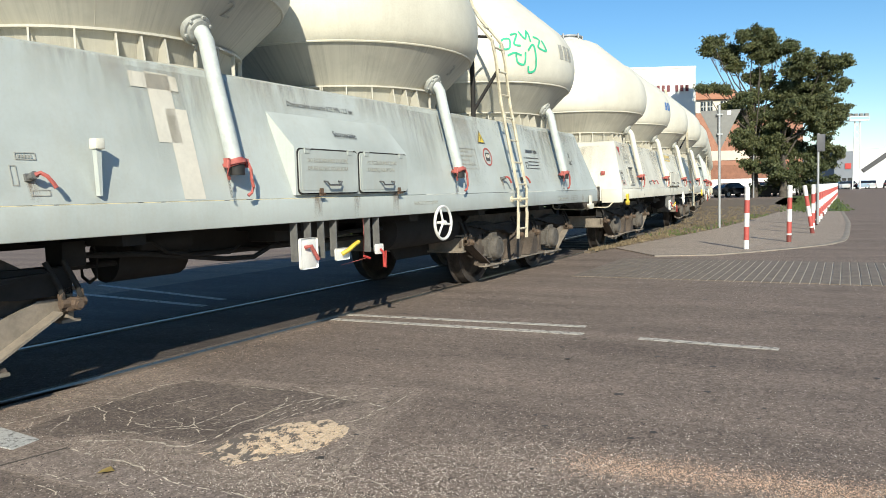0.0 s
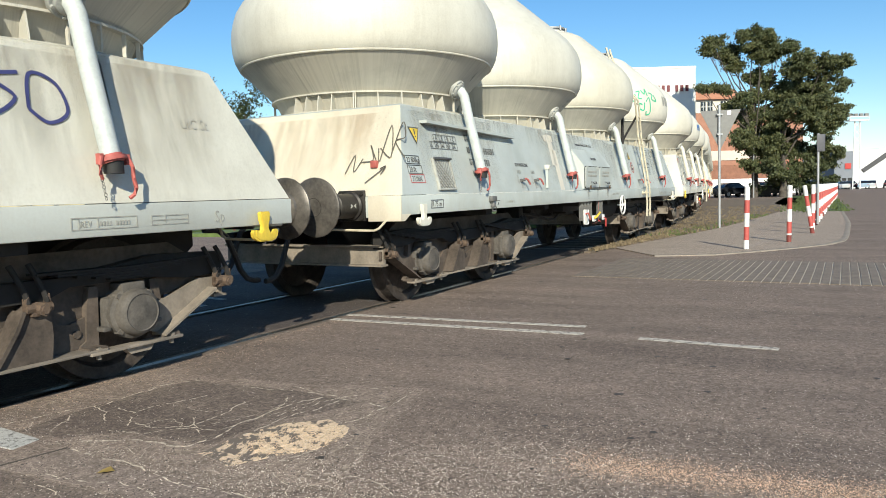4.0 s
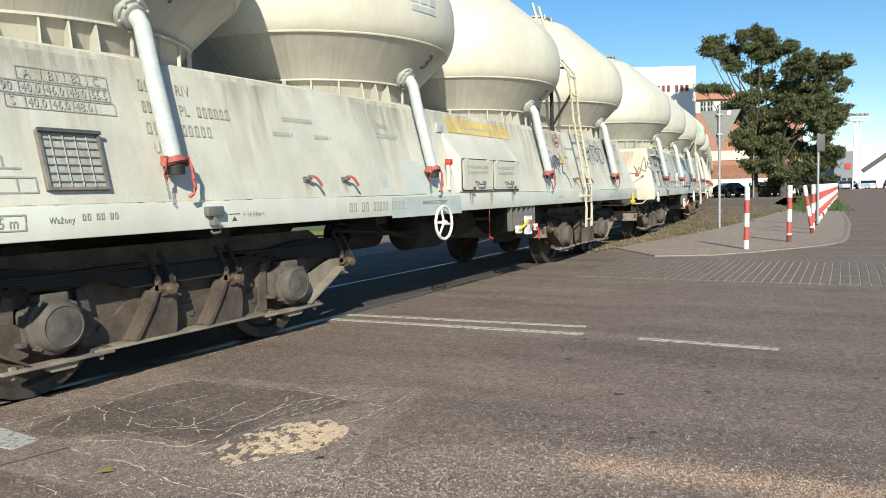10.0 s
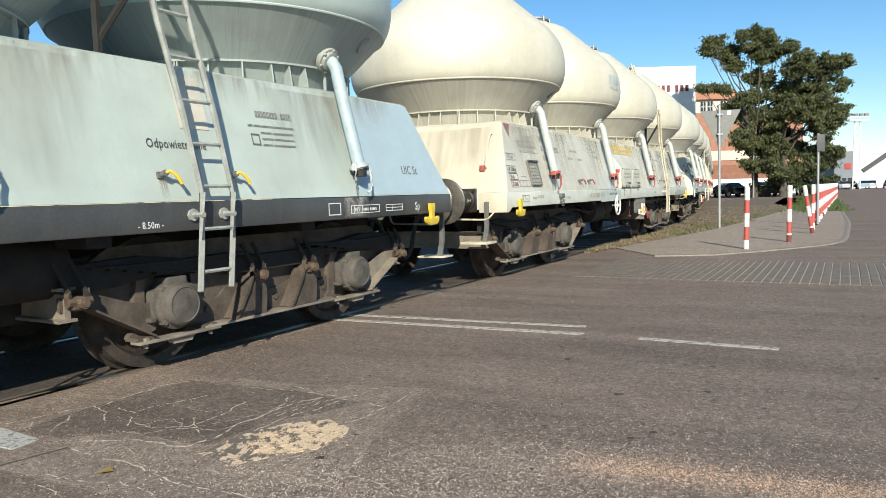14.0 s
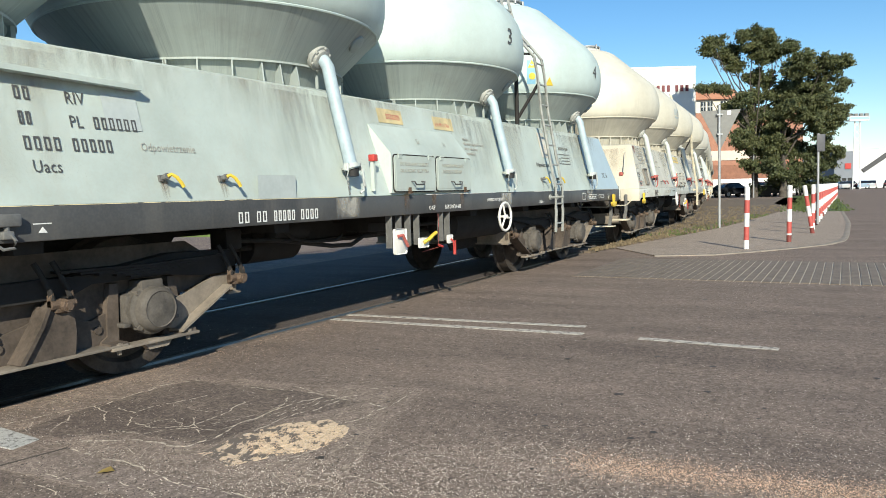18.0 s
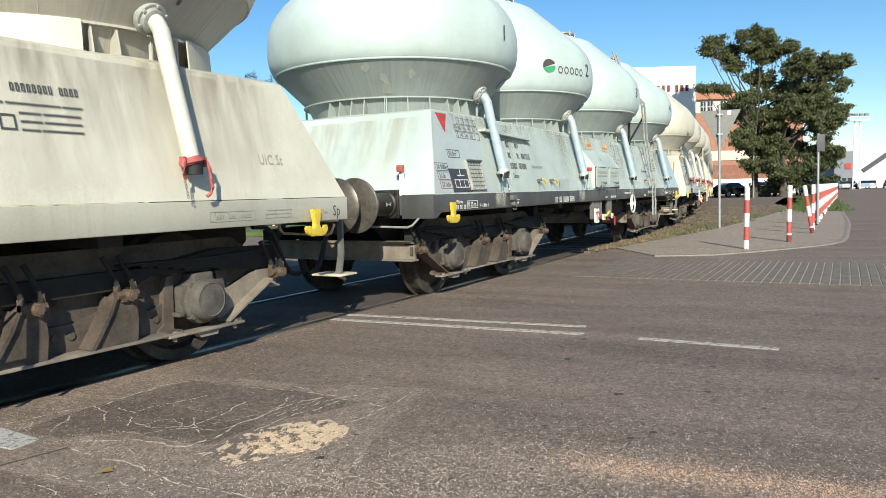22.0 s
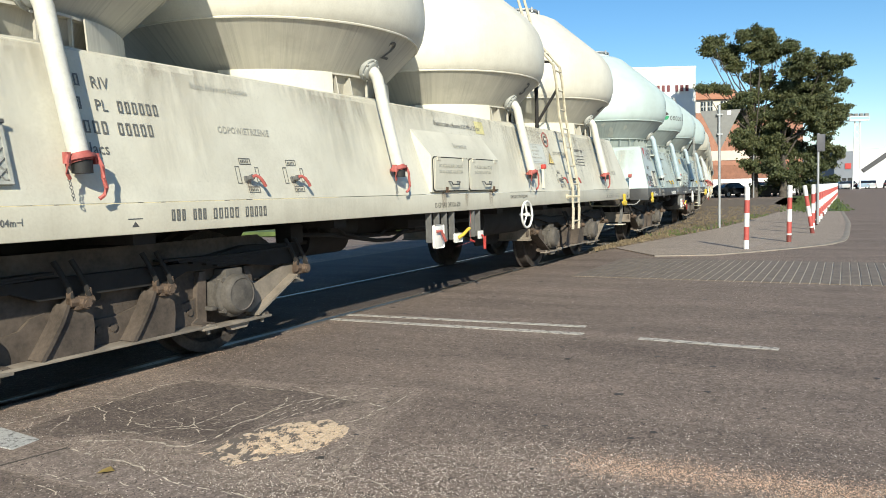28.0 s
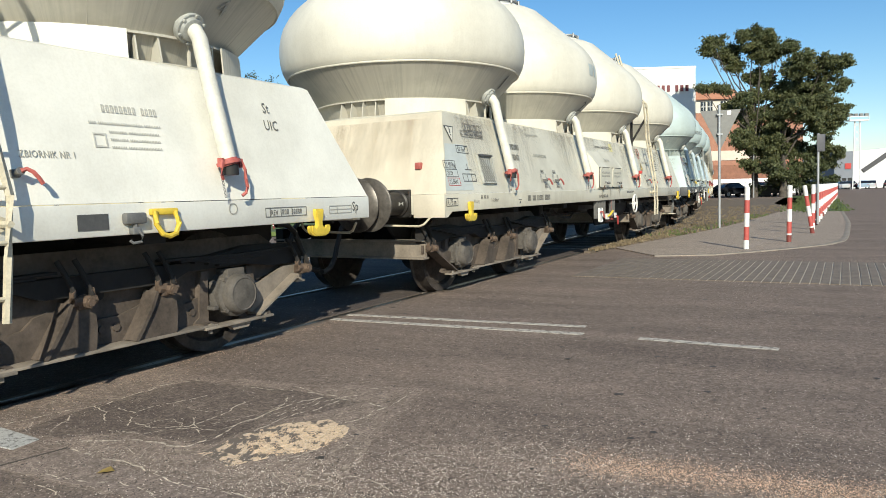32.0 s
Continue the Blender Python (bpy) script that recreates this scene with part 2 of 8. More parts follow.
BOGIE = plain("bogie_dust", (0.104, 0.081, 0.065), 0.85, 0.0, 0.30, 5, 0.25)
FLANGE = plain("dusty_flange", (0.25, 0.212, 0.172), 0.85, 0.0, 0.2, 6, 0.2)
BOX = plain("axlebox_grey", (0.112, 0.10, 0.088), 0.8, 0.0, 0.25, 9, 0.2)
RUST = plain("rust_brown", (0.12, 0.075, 0.048), 0.85, 0.0, 0.3, 8, 0.25)
RUSTPIN = plain("rusty_pin", (0.13, 0.09, 0.065), 0.8, 0.0, 0.3, 14, 0.25)
PLATE = plain("dark_plate_steel", (0.17, 0.17, 0.165), 0.6, 0.1, 0.2, 9)
TYRE = plain("wheel_steel", (0.070, 0.057, 0.050), 0.7, 0.2, 0.4, 7, 0.15)
STEEL = plain("grey_steel", (0.34, 0.35, 0.36), 0.5, 0.3, 0.15, 12)
BUFFER = plain("greased_buffer", (0.042, 0.038, 0.034), 0.5, 0.35, 0.3, 7, 0.1)
BUFFER_FACE = plain("scuffed_buffer_face", (0.135, 0.122, 0.108), 0.42, 0.4, 0.35, 5, 0.12)
YELLOW = plain("yellow_paint", (0.72, 0.52, 0.06), 0.5, 0, 0.12, 12)
RED = plain("red_paint", (0.50, 0.055, 0.045), 0.5, 0, 0.18, 14)
FADED_RED = plain("faded_red", (0.47, 0.12, 0.10), 0.6, 0, 0.2, 14)
WHITE = plain("white_paint", (0.78, 0.77, 0.73), 0.5, 0, 0.08, 10)
STENCIL = plain("dark_stencil", (0.16, 0.16, 0.15), 0.7, 0, 0.3, 25, 0)
BLACK = plain("black_lettering", (0.085, 0.085, 0.085), 0.6, 0, 0.15, 25, 0)
FADED = plain("faded_lettering", (0.39, 0.385, 0.345), 0.7, 0, 0.2, 25, 0)
LETTER_WHITE = plain("white_lettering", (0.75, 0.75, 0.73), 0.6, 0, 0.1, 25, 0)
HOSE = plain("rubber_hose", (0.02, 0.02, 0.02), 0.7, 0, 0.2, 20)
VENT_FRAME = plain("vent_frame_paint", (0.44, 0.44, 0.40), 0.6, 0, 0.2, 14)
VENT_BACK = plain("vent_sheet", (0.40, 0.41, 0.375), 0.6, 0, 0.2, 20)
MESHGREY = plain("vent_mesh", (0.24, 0.24, 0.225), 0.6, 0.2, 0.15, 30)
TAG_BLUE = plain("blue_spray", (0.045, 0.05, 0.16), 0.6, 0, 0.2, 20, 0)
TAG_GREEN = plain("green_spray", (0.04, 0.50, 0.28), 0.6, 0, 0.2, 20, 0)
YELLOW_FADE = plain("faded_yellow", (0.72, 0.55, 0.20), 0.6, 0, 0.15, 6, 0)
PALE_YELLOW = plain("bleached_yellow", (0.70, 0.58, 0.32), 0.6, 0, 0.2, 5, 0)
NOTICE_BLUE = plain("notice_blue", (0.56, 0.575, 0.53), 0.55, 0, 0.06, 4, 0)
PATCH_BLUE = plain("pale_blue_patch", (0.46, 0.51, 0.50), 0.55, 0, 0.08, 5, 0)
PATCH_PALE = plain("faint_blue_patch", (0.535, 0.57, 0.545), 0.55, 0, 0.06, 5, 0)
DULL_RED = plain("dull_brown_red", (0.33, 0.17, 0.14), 0.6, 0, 0.25, 10, 0)
PATCH_CREAM = plain("cream_patch", (0.66, 0.62, 0.53), 0.55, 0, 0.08, 5, 0)


def worn_paint(name, col, keep=0.5, scale=22.0):
    """Road paint worn through to the asphalt in places."""
    mat, nt, b = nodes_of(name)
    v = coords(nt)
    worn = ramp(nt, noise_of(nt, v, scale, 6, 0.75), [(keep - 0.06, (0, 0, 0)), (keep + 0.06, (1, 1, 1))])
    tint = ramp(nt, noise_of(nt, v, 70, 3), [(0.3, tuple(x * 0.7 for x in col)), (0.7, col)])
    nt.links.new(mix(nt, worn, tint, (0.11, 0.10, 0.095)), b.inputs["Base Color"])
    b.inputs["Roughness"].default_value = 0.9
    b.inputs["Specular IOR Level"].default_value = 0.15
    return mat


def stain(name, col, amount, across=26.0, power=1.3):
    """Thin runs of rust or cement that fade out downwards over what lies beneath."""
    mat, nt, b = nodes_of(name)
    tc = nt.nodes.new("ShaderNodeTexCoord")
    info = nt.nodes.new("ShaderNodeObjectInfo")
    mp = node(nt, "ShaderNodeMapping", Scale=(across, 0.7, 1))
    nt.links.new(tc.outputs["Generated"], mp.inputs["Vector"])
    wide = node(nt, "ShaderNodeMath")
    wide.operation = "MULTIPLY"
    wide.inputs[1].default_value = 90.0
    nt.links.new(info.outputs["Random"], wide.inputs[0])
    nt.links.new(wide.outputs[0], mp.inputs["Location"])
    runs = ramp(nt, noise_of(nt, mp.outputs["Vector"], 1.0, 5, 0.65), [(0.40, (0, 0, 0)), (0.70, (1, 1, 1))])
    sep = nt.nodes.new("ShaderNodeSeparateXYZ")
    nt.links.new(tc.outputs["Generated"], sep.inputs[0])
    fade = nt.nodes.new("ShaderNodeMath")
    fade.operation = "POWER"
    fade.inputs[1].default_value = power
    nt.links.new(sep.outputs["Y"], fade.inputs[0])
    side = ramp(nt, sep.outputs["X"], [(0.0, (0, 0, 0)), (0.25, (1, 1, 1)), (0.75, (1, 1, 1)), (1.0, (0, 0, 0))])
    m = mix(nt, 1.0, mix(nt, 1.0, runs, fade.outputs[0], "MULTIPLY"), side, "MULTIPLY")
    f = nt.nodes.new("ShaderNodeMath")
    f.operation = "MULTIPLY"
    f.inputs[1].default_value = amount
    nt.links.new(m, f.inputs[0])
    b.inputs["Base Color"].default_value = (*col, 1)
    b.inputs["Roughness"].default_value = 0.85
    nt.links.new(f.outputs[0], b.inputs["Alpha"])
    return mat


RUST_RUN = stain("rust_run", (0.22, 0.12, 0.06), 0.6, 5.0)
CEMENT_RUN = stain("brown_run", (0.34, 0.28, 0.20), 0.24, 6.0, 0.6)
GREY_RUN = stain("grey_run", (0.30, 0.28, 0.235), 0.28, 8.0, 0.8)
GRIME = stain("edge_grime", (0.36, 0.30, 0.22), 0.30, 16.0, 1.6)
OCHRE_RUN = stain("ochre_run", (0.46, 0.34, 0.22), 0.27, 4.5, 0.9)
SPLASH = stain("cement_splash", (0.60, 0.58, 0.52), 0.95, 2.2, 0.5)
ROAD_PAINT = worn_paint("worn_road_paint", (0.56, 0.52, 0.465), 0.56)


def sand_patch():
    """Loose orange sand, broken through by dark asphalt towards one end."""
    mat, nt, b = nodes_of("sandy_patch")
    v = coords(nt)
    sep = nt.nodes.new("ShaderNodeSeparateXYZ")
    nt.links.new(v, sep.inputs[0])
    n = noise_of(nt, coords(nt, (1.3, 0.9, 1)), 15.0, 6, 0.62)
    add = nt.nodes.new("ShaderNodeMath")
    add.operation = "MULTIPLY_ADD"
    add.inputs[1].default_value, add.inputs[2].default_value = -0.22, -0.140
    nt.links.new(sep.outputs["X"], add.inputs[0])
    tot = nt.nodes.new("ShaderNodeMath")
    nt.links.new(add.outputs[0], tot.inputs[0])
    nt.links.new(n, tot.inputs[1])
    hole = ramp(nt, tot.outputs[0], [(0.54, (0, 0, 0)), (0.575, (1, 1, 1))])
    grain = noise_of(nt, v, 110, 3, 0.7)
    sand = ramp(nt, grain, [(0.3, (0.40, 0.285, 0.19)), (0.5, (0.62, 0.465, 0.315)), (0.7, (0.79, 0.65, 0.49))])
    nt.links.new(mix(nt, hole, sand, (0.15, 0.12, 0.10)), b.inputs["Base Color"])
    b.inputs["Roughness"].default_value = 0.95
    relief(nt, b, grain, 0.5, 0.006)
    return mat


SAND_PATCH = sand_patch()


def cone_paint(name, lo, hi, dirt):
    """Cement dust in fine upright runs, over a base darkened for the belly's shade."""
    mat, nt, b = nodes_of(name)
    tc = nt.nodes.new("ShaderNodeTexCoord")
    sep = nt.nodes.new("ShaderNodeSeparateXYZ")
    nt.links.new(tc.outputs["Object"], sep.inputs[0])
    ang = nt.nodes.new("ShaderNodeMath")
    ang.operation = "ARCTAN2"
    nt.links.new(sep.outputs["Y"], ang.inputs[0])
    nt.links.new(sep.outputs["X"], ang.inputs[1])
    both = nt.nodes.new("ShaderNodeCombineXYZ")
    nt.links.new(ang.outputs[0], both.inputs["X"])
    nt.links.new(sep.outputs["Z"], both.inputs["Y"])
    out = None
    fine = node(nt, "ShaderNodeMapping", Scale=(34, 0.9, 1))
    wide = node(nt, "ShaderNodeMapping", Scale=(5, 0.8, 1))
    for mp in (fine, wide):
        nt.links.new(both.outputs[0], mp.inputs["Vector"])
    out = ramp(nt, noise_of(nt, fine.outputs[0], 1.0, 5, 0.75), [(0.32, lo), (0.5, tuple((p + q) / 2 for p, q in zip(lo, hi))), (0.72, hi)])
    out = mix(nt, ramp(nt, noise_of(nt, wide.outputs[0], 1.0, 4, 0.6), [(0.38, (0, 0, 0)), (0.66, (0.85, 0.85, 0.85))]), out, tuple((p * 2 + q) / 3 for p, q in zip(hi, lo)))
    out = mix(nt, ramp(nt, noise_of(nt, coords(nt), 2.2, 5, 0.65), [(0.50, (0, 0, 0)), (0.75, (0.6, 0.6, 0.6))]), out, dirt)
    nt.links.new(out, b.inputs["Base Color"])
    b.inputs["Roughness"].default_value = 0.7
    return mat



# ---- ground, road, railway ----
def strip(s0, s1, l0, l1, z0, z1, step=0.5):
    """A slab along the line between two offsets; l0 and l1 may be functions of s."""
    f0 = l0 if callable(l0) else lambda s: l0
    f1 = l1 if callable(l1) else lambda s: l1
    n = max(1, int(round((s1 - s0) / step)))
    sh = Shape()
    vs, fs = [], []
    for i in range(n + 1):
        s = s0 + (s1 - s0) * i / n
        vs += [on_line(s, f0(s), z0), on_line(s, f1(s), z0), on_line(s, f1(s), z1), on_line(s, f0(s), z1)]
    for i in range(n):
        a, b = 4 * i, 4 * i + 4
        fs += [(a + j, b + j, b + (j + 1) % 4, a + (j + 1) % 4) for j in range(4)]
    fs += [(3, 2, 1, 0), (4 * n, 4 * n + 1, 4 * n + 2, 4 * n + 3)]
    return sh.add(vs, fs)


def slab(poly, z0, z1):
    """A flat slab over a polygon of (x, y)."""
    n = len(poly)
    vs = [(x, y, z0) for x, y in poly] + [(x, y, z1) for x, y in poly]
    return Shape().add(vs, [tuple(range(n - 1, -1, -1)), tuple(range(n, 2 * n))] + [(i, (i + 1) % n, (i + 1) % n + n, i + n) for i in range(n)])


def structure(name, shape, mat, label, cat=""):
    return tagged(part(name, shape, mat), label, cat or name.replace("_", " "), "", "structure")


structure("ground", slab([(-900, -400), (900, -400), (900, 1500), (-900, 1500)], -0.4, -0.16), ASPHALT, "grey worn ground reaching to the horizon")
road = structure("road", strip(-25, 150, 0.84, 70, -0.16, 0.0, 1.0), ASPHALT, "worn grey asphalt road with scattered chippings", "road")
# infill and strip beyond the rails carry painted shadow under the train
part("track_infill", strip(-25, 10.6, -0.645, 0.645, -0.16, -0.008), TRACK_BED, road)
part("far_roadway", strip(-25, 14.0, -15.0, -3.2, -0.16, 0.0), ASPHALT, road)
part("oily_roadway", strip(-25, 14.0, -3.2, -0.84, -0.16, 0.001), SHADOW_STRIP, road)
tagged(part("grass", strip(-25, 60, -70, -15.0, -0.16, 0.10, 1.0), GRASS), "green grass behind the railway", "grass", "", "stuff")
far_lawn = [(-40, 25.6), (-9, 24.6), (-2.5, 24.0)] + [tuple(on_line(q, -3.2))[:2] for q in (21, 30, 40, 60)] + [(-20, 90), (-90, 70)]
tagged(part("far_lawn", slab(far_lawn, -0.10, 0.05), LAWN), "bright green grass beyond the crossing", "grass", "", "stuff")
part("far_kerb", strip(-25, 14.0, -15.15, -14.99, -0.16, 0.12), KERB, road)
tagged(part("ballast", strip(10.6, 150, -2.2, 0.86, -0.16, -0.05), GRAVEL), "grey stone ballast under the rails", "ballast", "", "stuff")
for l in (-0.7525, 0.7525):
    r = structure("rail", strip(-25, 150, l - 0.033, l + 0.033, -0.035, 0.0), RAIL, "polished steel rail let into the road", "rail")
    part("rail_web", strip(-25, 150, l - 0.05, l + 0.05, -0.16, -0.036), RAIL_SIDE, r)
RAIL_DUST = plain("dusty_rail_edge", (0.16, 0.125, 0.10), 0.85, 0.1, 0.3, 16, 0.2)
structure("rail_gutter", strip(-25, 10.6, 0.790, 0.842, -0.16, 0.001), RAIL_DUST, "brown dusty edge strip beside the rail", "rail edge")
structure("rail_gutter", strip(-25, 10.6, 0.655, 0.700, -0.16, -0.004), RAIL_DUST, "brown dusty edge strip beside the rail", "rail edge")
k = 0
while k < 60:
    structure("sleeper", strip(10.9 + k * 0.65, 11.14 + k * 0.65, -1.25, 1.25, -0.15, -0.042, 0.3), SOIL, "dark railway sleeper in the ballast", "sleeper")
    k += 1


def verge_edge(s):
    pts = [(9.6, 0.95), (10.9, 1.13), (17.0, 2.2), (22.6, 3.04), (40, 6.0), (62, 10.2), (150, 30)]
    for (a, la), (b, lb) in zip(pts, pts[1:]):
        if a <= s <= b:
            return la + (lb - la) * (s - a) / (b - a)
    return 0.95


tagged(part("verge", strip(9.8, 62, 0.85, verge_edge, -0.16, 0.035), DRYGRASS), "dry grass verge beside the rails", "verge", "", "stuff")
EDGE = [(3.55, 12.15), (4.1, 11.95), (4.7, 12.1), (5.3, 12.38), (6.3, 12.9), (7.05, 13.35), (7.6, 13.85), (8.1, 14.6), (8.9, 15.95), (11.5, 20.5), (24.5, 45.0), (38.0, 70.5)]
inner = [on_line(s, verge_edge(s)) for s in (62, 50, 40, 30, 22.6, 17, 13, 10.9)]
pavement = structure("pavement", slab(EDGE + [(p.x, p.y) for p in inner], -0.16, 0.018), PAVING, "grey paved island beside the railway crossing", "pavement")
GRASS_ISLE = [(14.6, 29.2), (16.4, 29.0), (36.5, 67.5), (33.0, 69.0), (20.0, 43.5)]
tagged(part("lawn", slab(GRASS_ISLE, 0.0, 0.035), GRASS), "green grass strip beside the street", "grass", "", "stuff")


def kerb_stones():
    """Kerb stones along the island's rim, each a piece of its own."""
    rim = [Vector((x, y, 0)) for x, y in EDGE]
    lengths = [(b - a).length for a, b in zip(rim, rim[1:])]
    total, at = min(sum(lengths), 42.0), 0.0
    mesh = once("kerb_stone", lambda: Shape().cbox(0.0, 0.985, -0.10, 0.02, -0.1, 0.022, 0.008))
    while at < total:
        d, i = at, 0
        while d > lengths[i]:
            d -= lengths[i]
            i += 1
        p = rim[i] + (rim[i + 1] - rim[i]) * (d / lengths[i])
        e, j = at + 1.0, 0
        while j < len(lengths) - 1 and e > lengths[j]:
            e -= lengths[j]
            j += 1
        q = rim[j] + (rim[j + 1] - rim[j]) * (e / lengths[j])
        part("kerb_stone", mesh, KERB, pavement, "", Matrix.Translation(p) @ pose(0, 0, 0, 0, 0, math.degrees(math.atan2(q.y - p.y, q.x - p.x))))
        at += 1.0


kerb_stones()


def blades(name, count, place, mats, label, tall=(0.08, 0.22)):
    """Tufts of grass blades scattered over a stretch."""
    rng = random.Random(len(name) * 7 + count)
    s = Shape()
    for _ in range(count):
        x, y, z = place(rng)
        for _ in range(5):
            a, h, b = rng.uniform(0, 6.28), rng.uniform(*tall), rng.uniform(0.01, 0.02)
            dx, dy = math.cos(a), math.sin(a)
            ox, oy, ln = x + rng.uniform(-0.06, 0.06), y + rng.uniform(-0.06, 0.06), rng.uniform(0, 0.5) * h
            s.add([(ox - dy * b, oy + dx * b, z), (ox + dy * b, oy - dx * b, z), (ox + dx * ln, oy + dy * ln, z + h)], [(0, 1, 2)])
    return tagged(part(name, s, mats), label, "grass", "", "stuff")


def verge_spot(rng):
    s = 10 + 30 * rng.random() ** 1.5
    return tuple(on_line(s, 0.9 + (verge_edge(s) - 0.9) * rng.random(), 0.03))


def weed_spot(rng):
    s = 14 + 12 * rng.random()
    return tuple(on_line(s, verge_edge(s) - 0.7 * rng.random() ** 2, 0.03))


blades("dry_grass_tufts", 1500, verge_spot, BLADE_DRY, "dry straw-coloured grass tufts on the verge", (0.02, 0.06))
blades("weeds", 130, weed_spot, BLADE, "green weeds along the kerb", (0.03, 0.09))


def lawn_spot(rng):
    f = rng.random()
    return (14.5 + f * 19.5 + rng.uniform(-0.8, 1.6), 29 + f * 37 + rng.uniform(-1.0, 1.0), 0.03)


blades("lawn_blades", 1500, lawn_spot, BLADE, "green grass blades beside the street", (0.05, 0.12))

# setts across the mouth of the side street
sett_band = structure("sett_band", strip(6.36, 8.90, 1.82, 13.8, -0.05, 0.004), JOINT, "sandy joints of a band of paving setts", "paving")


# road markings
def line(a, b, w, mat=None, name="road_marking", cat="road marking"):
    a, b = Vector((*a, 0)), Vector((*b, 0))
    n = (b - a).normalized().cross(Vector((0, 0, 1))) * w / 2
    ob = part(name, slab([(a + n)[:2], (b + n)[:2], (b - n)[:2], (a - n)[:2]], 0.001, 0.005), mat or ROAD_PAINT)
    return tagged(ob, "worn white line painted on the asphalt", cat, "road markings", "structure")


line((-1.06, 6.74), (1.10, 5.69), 0.085)
line((-0.95, 6.98), (1.18, 6.00), 0.075)
line((1.48, 5.46), (2.32, 4.96), 0.08)
line((-5.26, 9.61), (-2.62, 7.83), 0.09)
line((-4.89, 10.19), (-2.55, 8.30), 0.08)
tagged(part("stop_line", slab([(-2.50, 3.79), (-2.01, 3.47), (-2.06, 3.33), (-2.62, 3.62)], 0.001, 0.006), worn_paint("stop_paint", (0.56, 0.55, 0.52), 0.57, 40)), "worn white stop line on the asphalt", "road marking", "", "structure")


def blob(poly, z, jag, seed, rounds=2):
    """A polygon with a ragged rim."""
    rng = random.Random(seed)
    pts = [Vector(p) for p in poly]
    for _ in range(rounds):
        out = []
        for a, b in zip(pts, pts[1:] + pts[:1]):
            d = (b - a).length
            out += [a, (a + b) / 2 + Vector((rng.uniform(-jag, jag), rng.uniform(-jag, jag))) * d]
        pts = out
    return slab([tuple(p) for p in pts], 0.0002, z)


def flat_patch(name, poly, z, mat, label, jag=0.03, seed=1, rounds=2):
    return tagged(part(name, blob(poly, z, jag, seed, rounds), mat), label, "asphalt patch", "", "structure")


flat_patch("old_surface", [(-2.75, 4.0), (-1.95, 5.0), (-1.57, 4.66), (-0.1, 4.20), (-0.22, 3.8), (-0.45, 2.86), (-1.02, 2.60), (-2.4, 2.5), (-2.6, 3.2)], 0.0010, ASPHALT_OLD, "cracked older patch of asphalt", 0.05, 3)
flat_patch("dark_patch", [(-2.20, 3.60), (-2.08, 3.90), (-1.64, 4.57), (-0.92, 4.25), (-0.48, 3.95), (-0.69, 3.77), (-0.95, 3.64), (-1.12, 3.32), (-1.30, 3.38), (-1.59, 3.56), (-1.90, 3.48)], 0.0015, ASPHALT_DARK, "dark worn patch of cracked asphalt", 0.03, 9)
flat_patch("concrete_band", [(-2.10, 3.16), (-1.80, 3.33), (-1.28, 2.99), (-0.72, 2.68), (-0.95, 2.55), (-1.45, 2.85), (-1.95, 3.08)], 0.0020, CONCRETE, "smooth grey concrete strip let into the asphalt", 0.008, 4)
flat_patch("sand_patch", [(-1.14, 3.21), (-0.96, 3.04), (-0.81, 3.12), (-0.60, 3.22), (-0.51, 3.37), (-0.49, 3.51), (-0.62, 3.66), (-0.82, 3.62), (-0.96, 3.50)], 0.0025, SAND_PATCH, "sandy worn-out patch in the asphalt", 0.07, 5, 3)
flat_patch("smooth_patch", [(-2.6, 3.40), (-1.97, 3.08), (-1.45, 2.82), (-0.97, 2.53), (-1.2, 2.2), (-2.6, 2.2)], 0.0018, ASPHALT_SMOOTH, "dark smooth asphalt beside the concrete strip", 0.004, 8)


def crack(points, seed, wide=0.007, gaps=0.25):
    """A crack filled with pale sand, wandering and broken, between a few places."""
    rng = random.Random(seed)
    pts = [Vector(p) for p in points]
    for _ in range(4):
        out = []
        for a, b in zip(pts, pts[1:]):
            d = (b - a).length
            out += [a, (a + b) / 2 + Vector((rng.uniform(-0.11, 0.11), rng.uniform(-0.11, 0.11))) * d]
        pts = out + [pts[-1]]
    s = Shape()
    for a, b in zip(pts, pts[1:]):
        if rng.random() < gaps:
            continue
        n = (b - a).normalized().orthogonal() * wide * rng.uniform(0.15, 1.2) * 0.52
        e = (b - a) * 0.2
        s.add([(*(a - e + n), 0.0030), (*(b + e + n * 0.7), 0.0030), (*(b + e - n * 0.7), 0.0030), (*(a - e - n), 0.0030)], [(0, 1, 2, 3)])
    return tagged(part("crack", s, CRACK), "pale sand-filled crack in the asphalt", "crack", "cracks in the road", "structure")


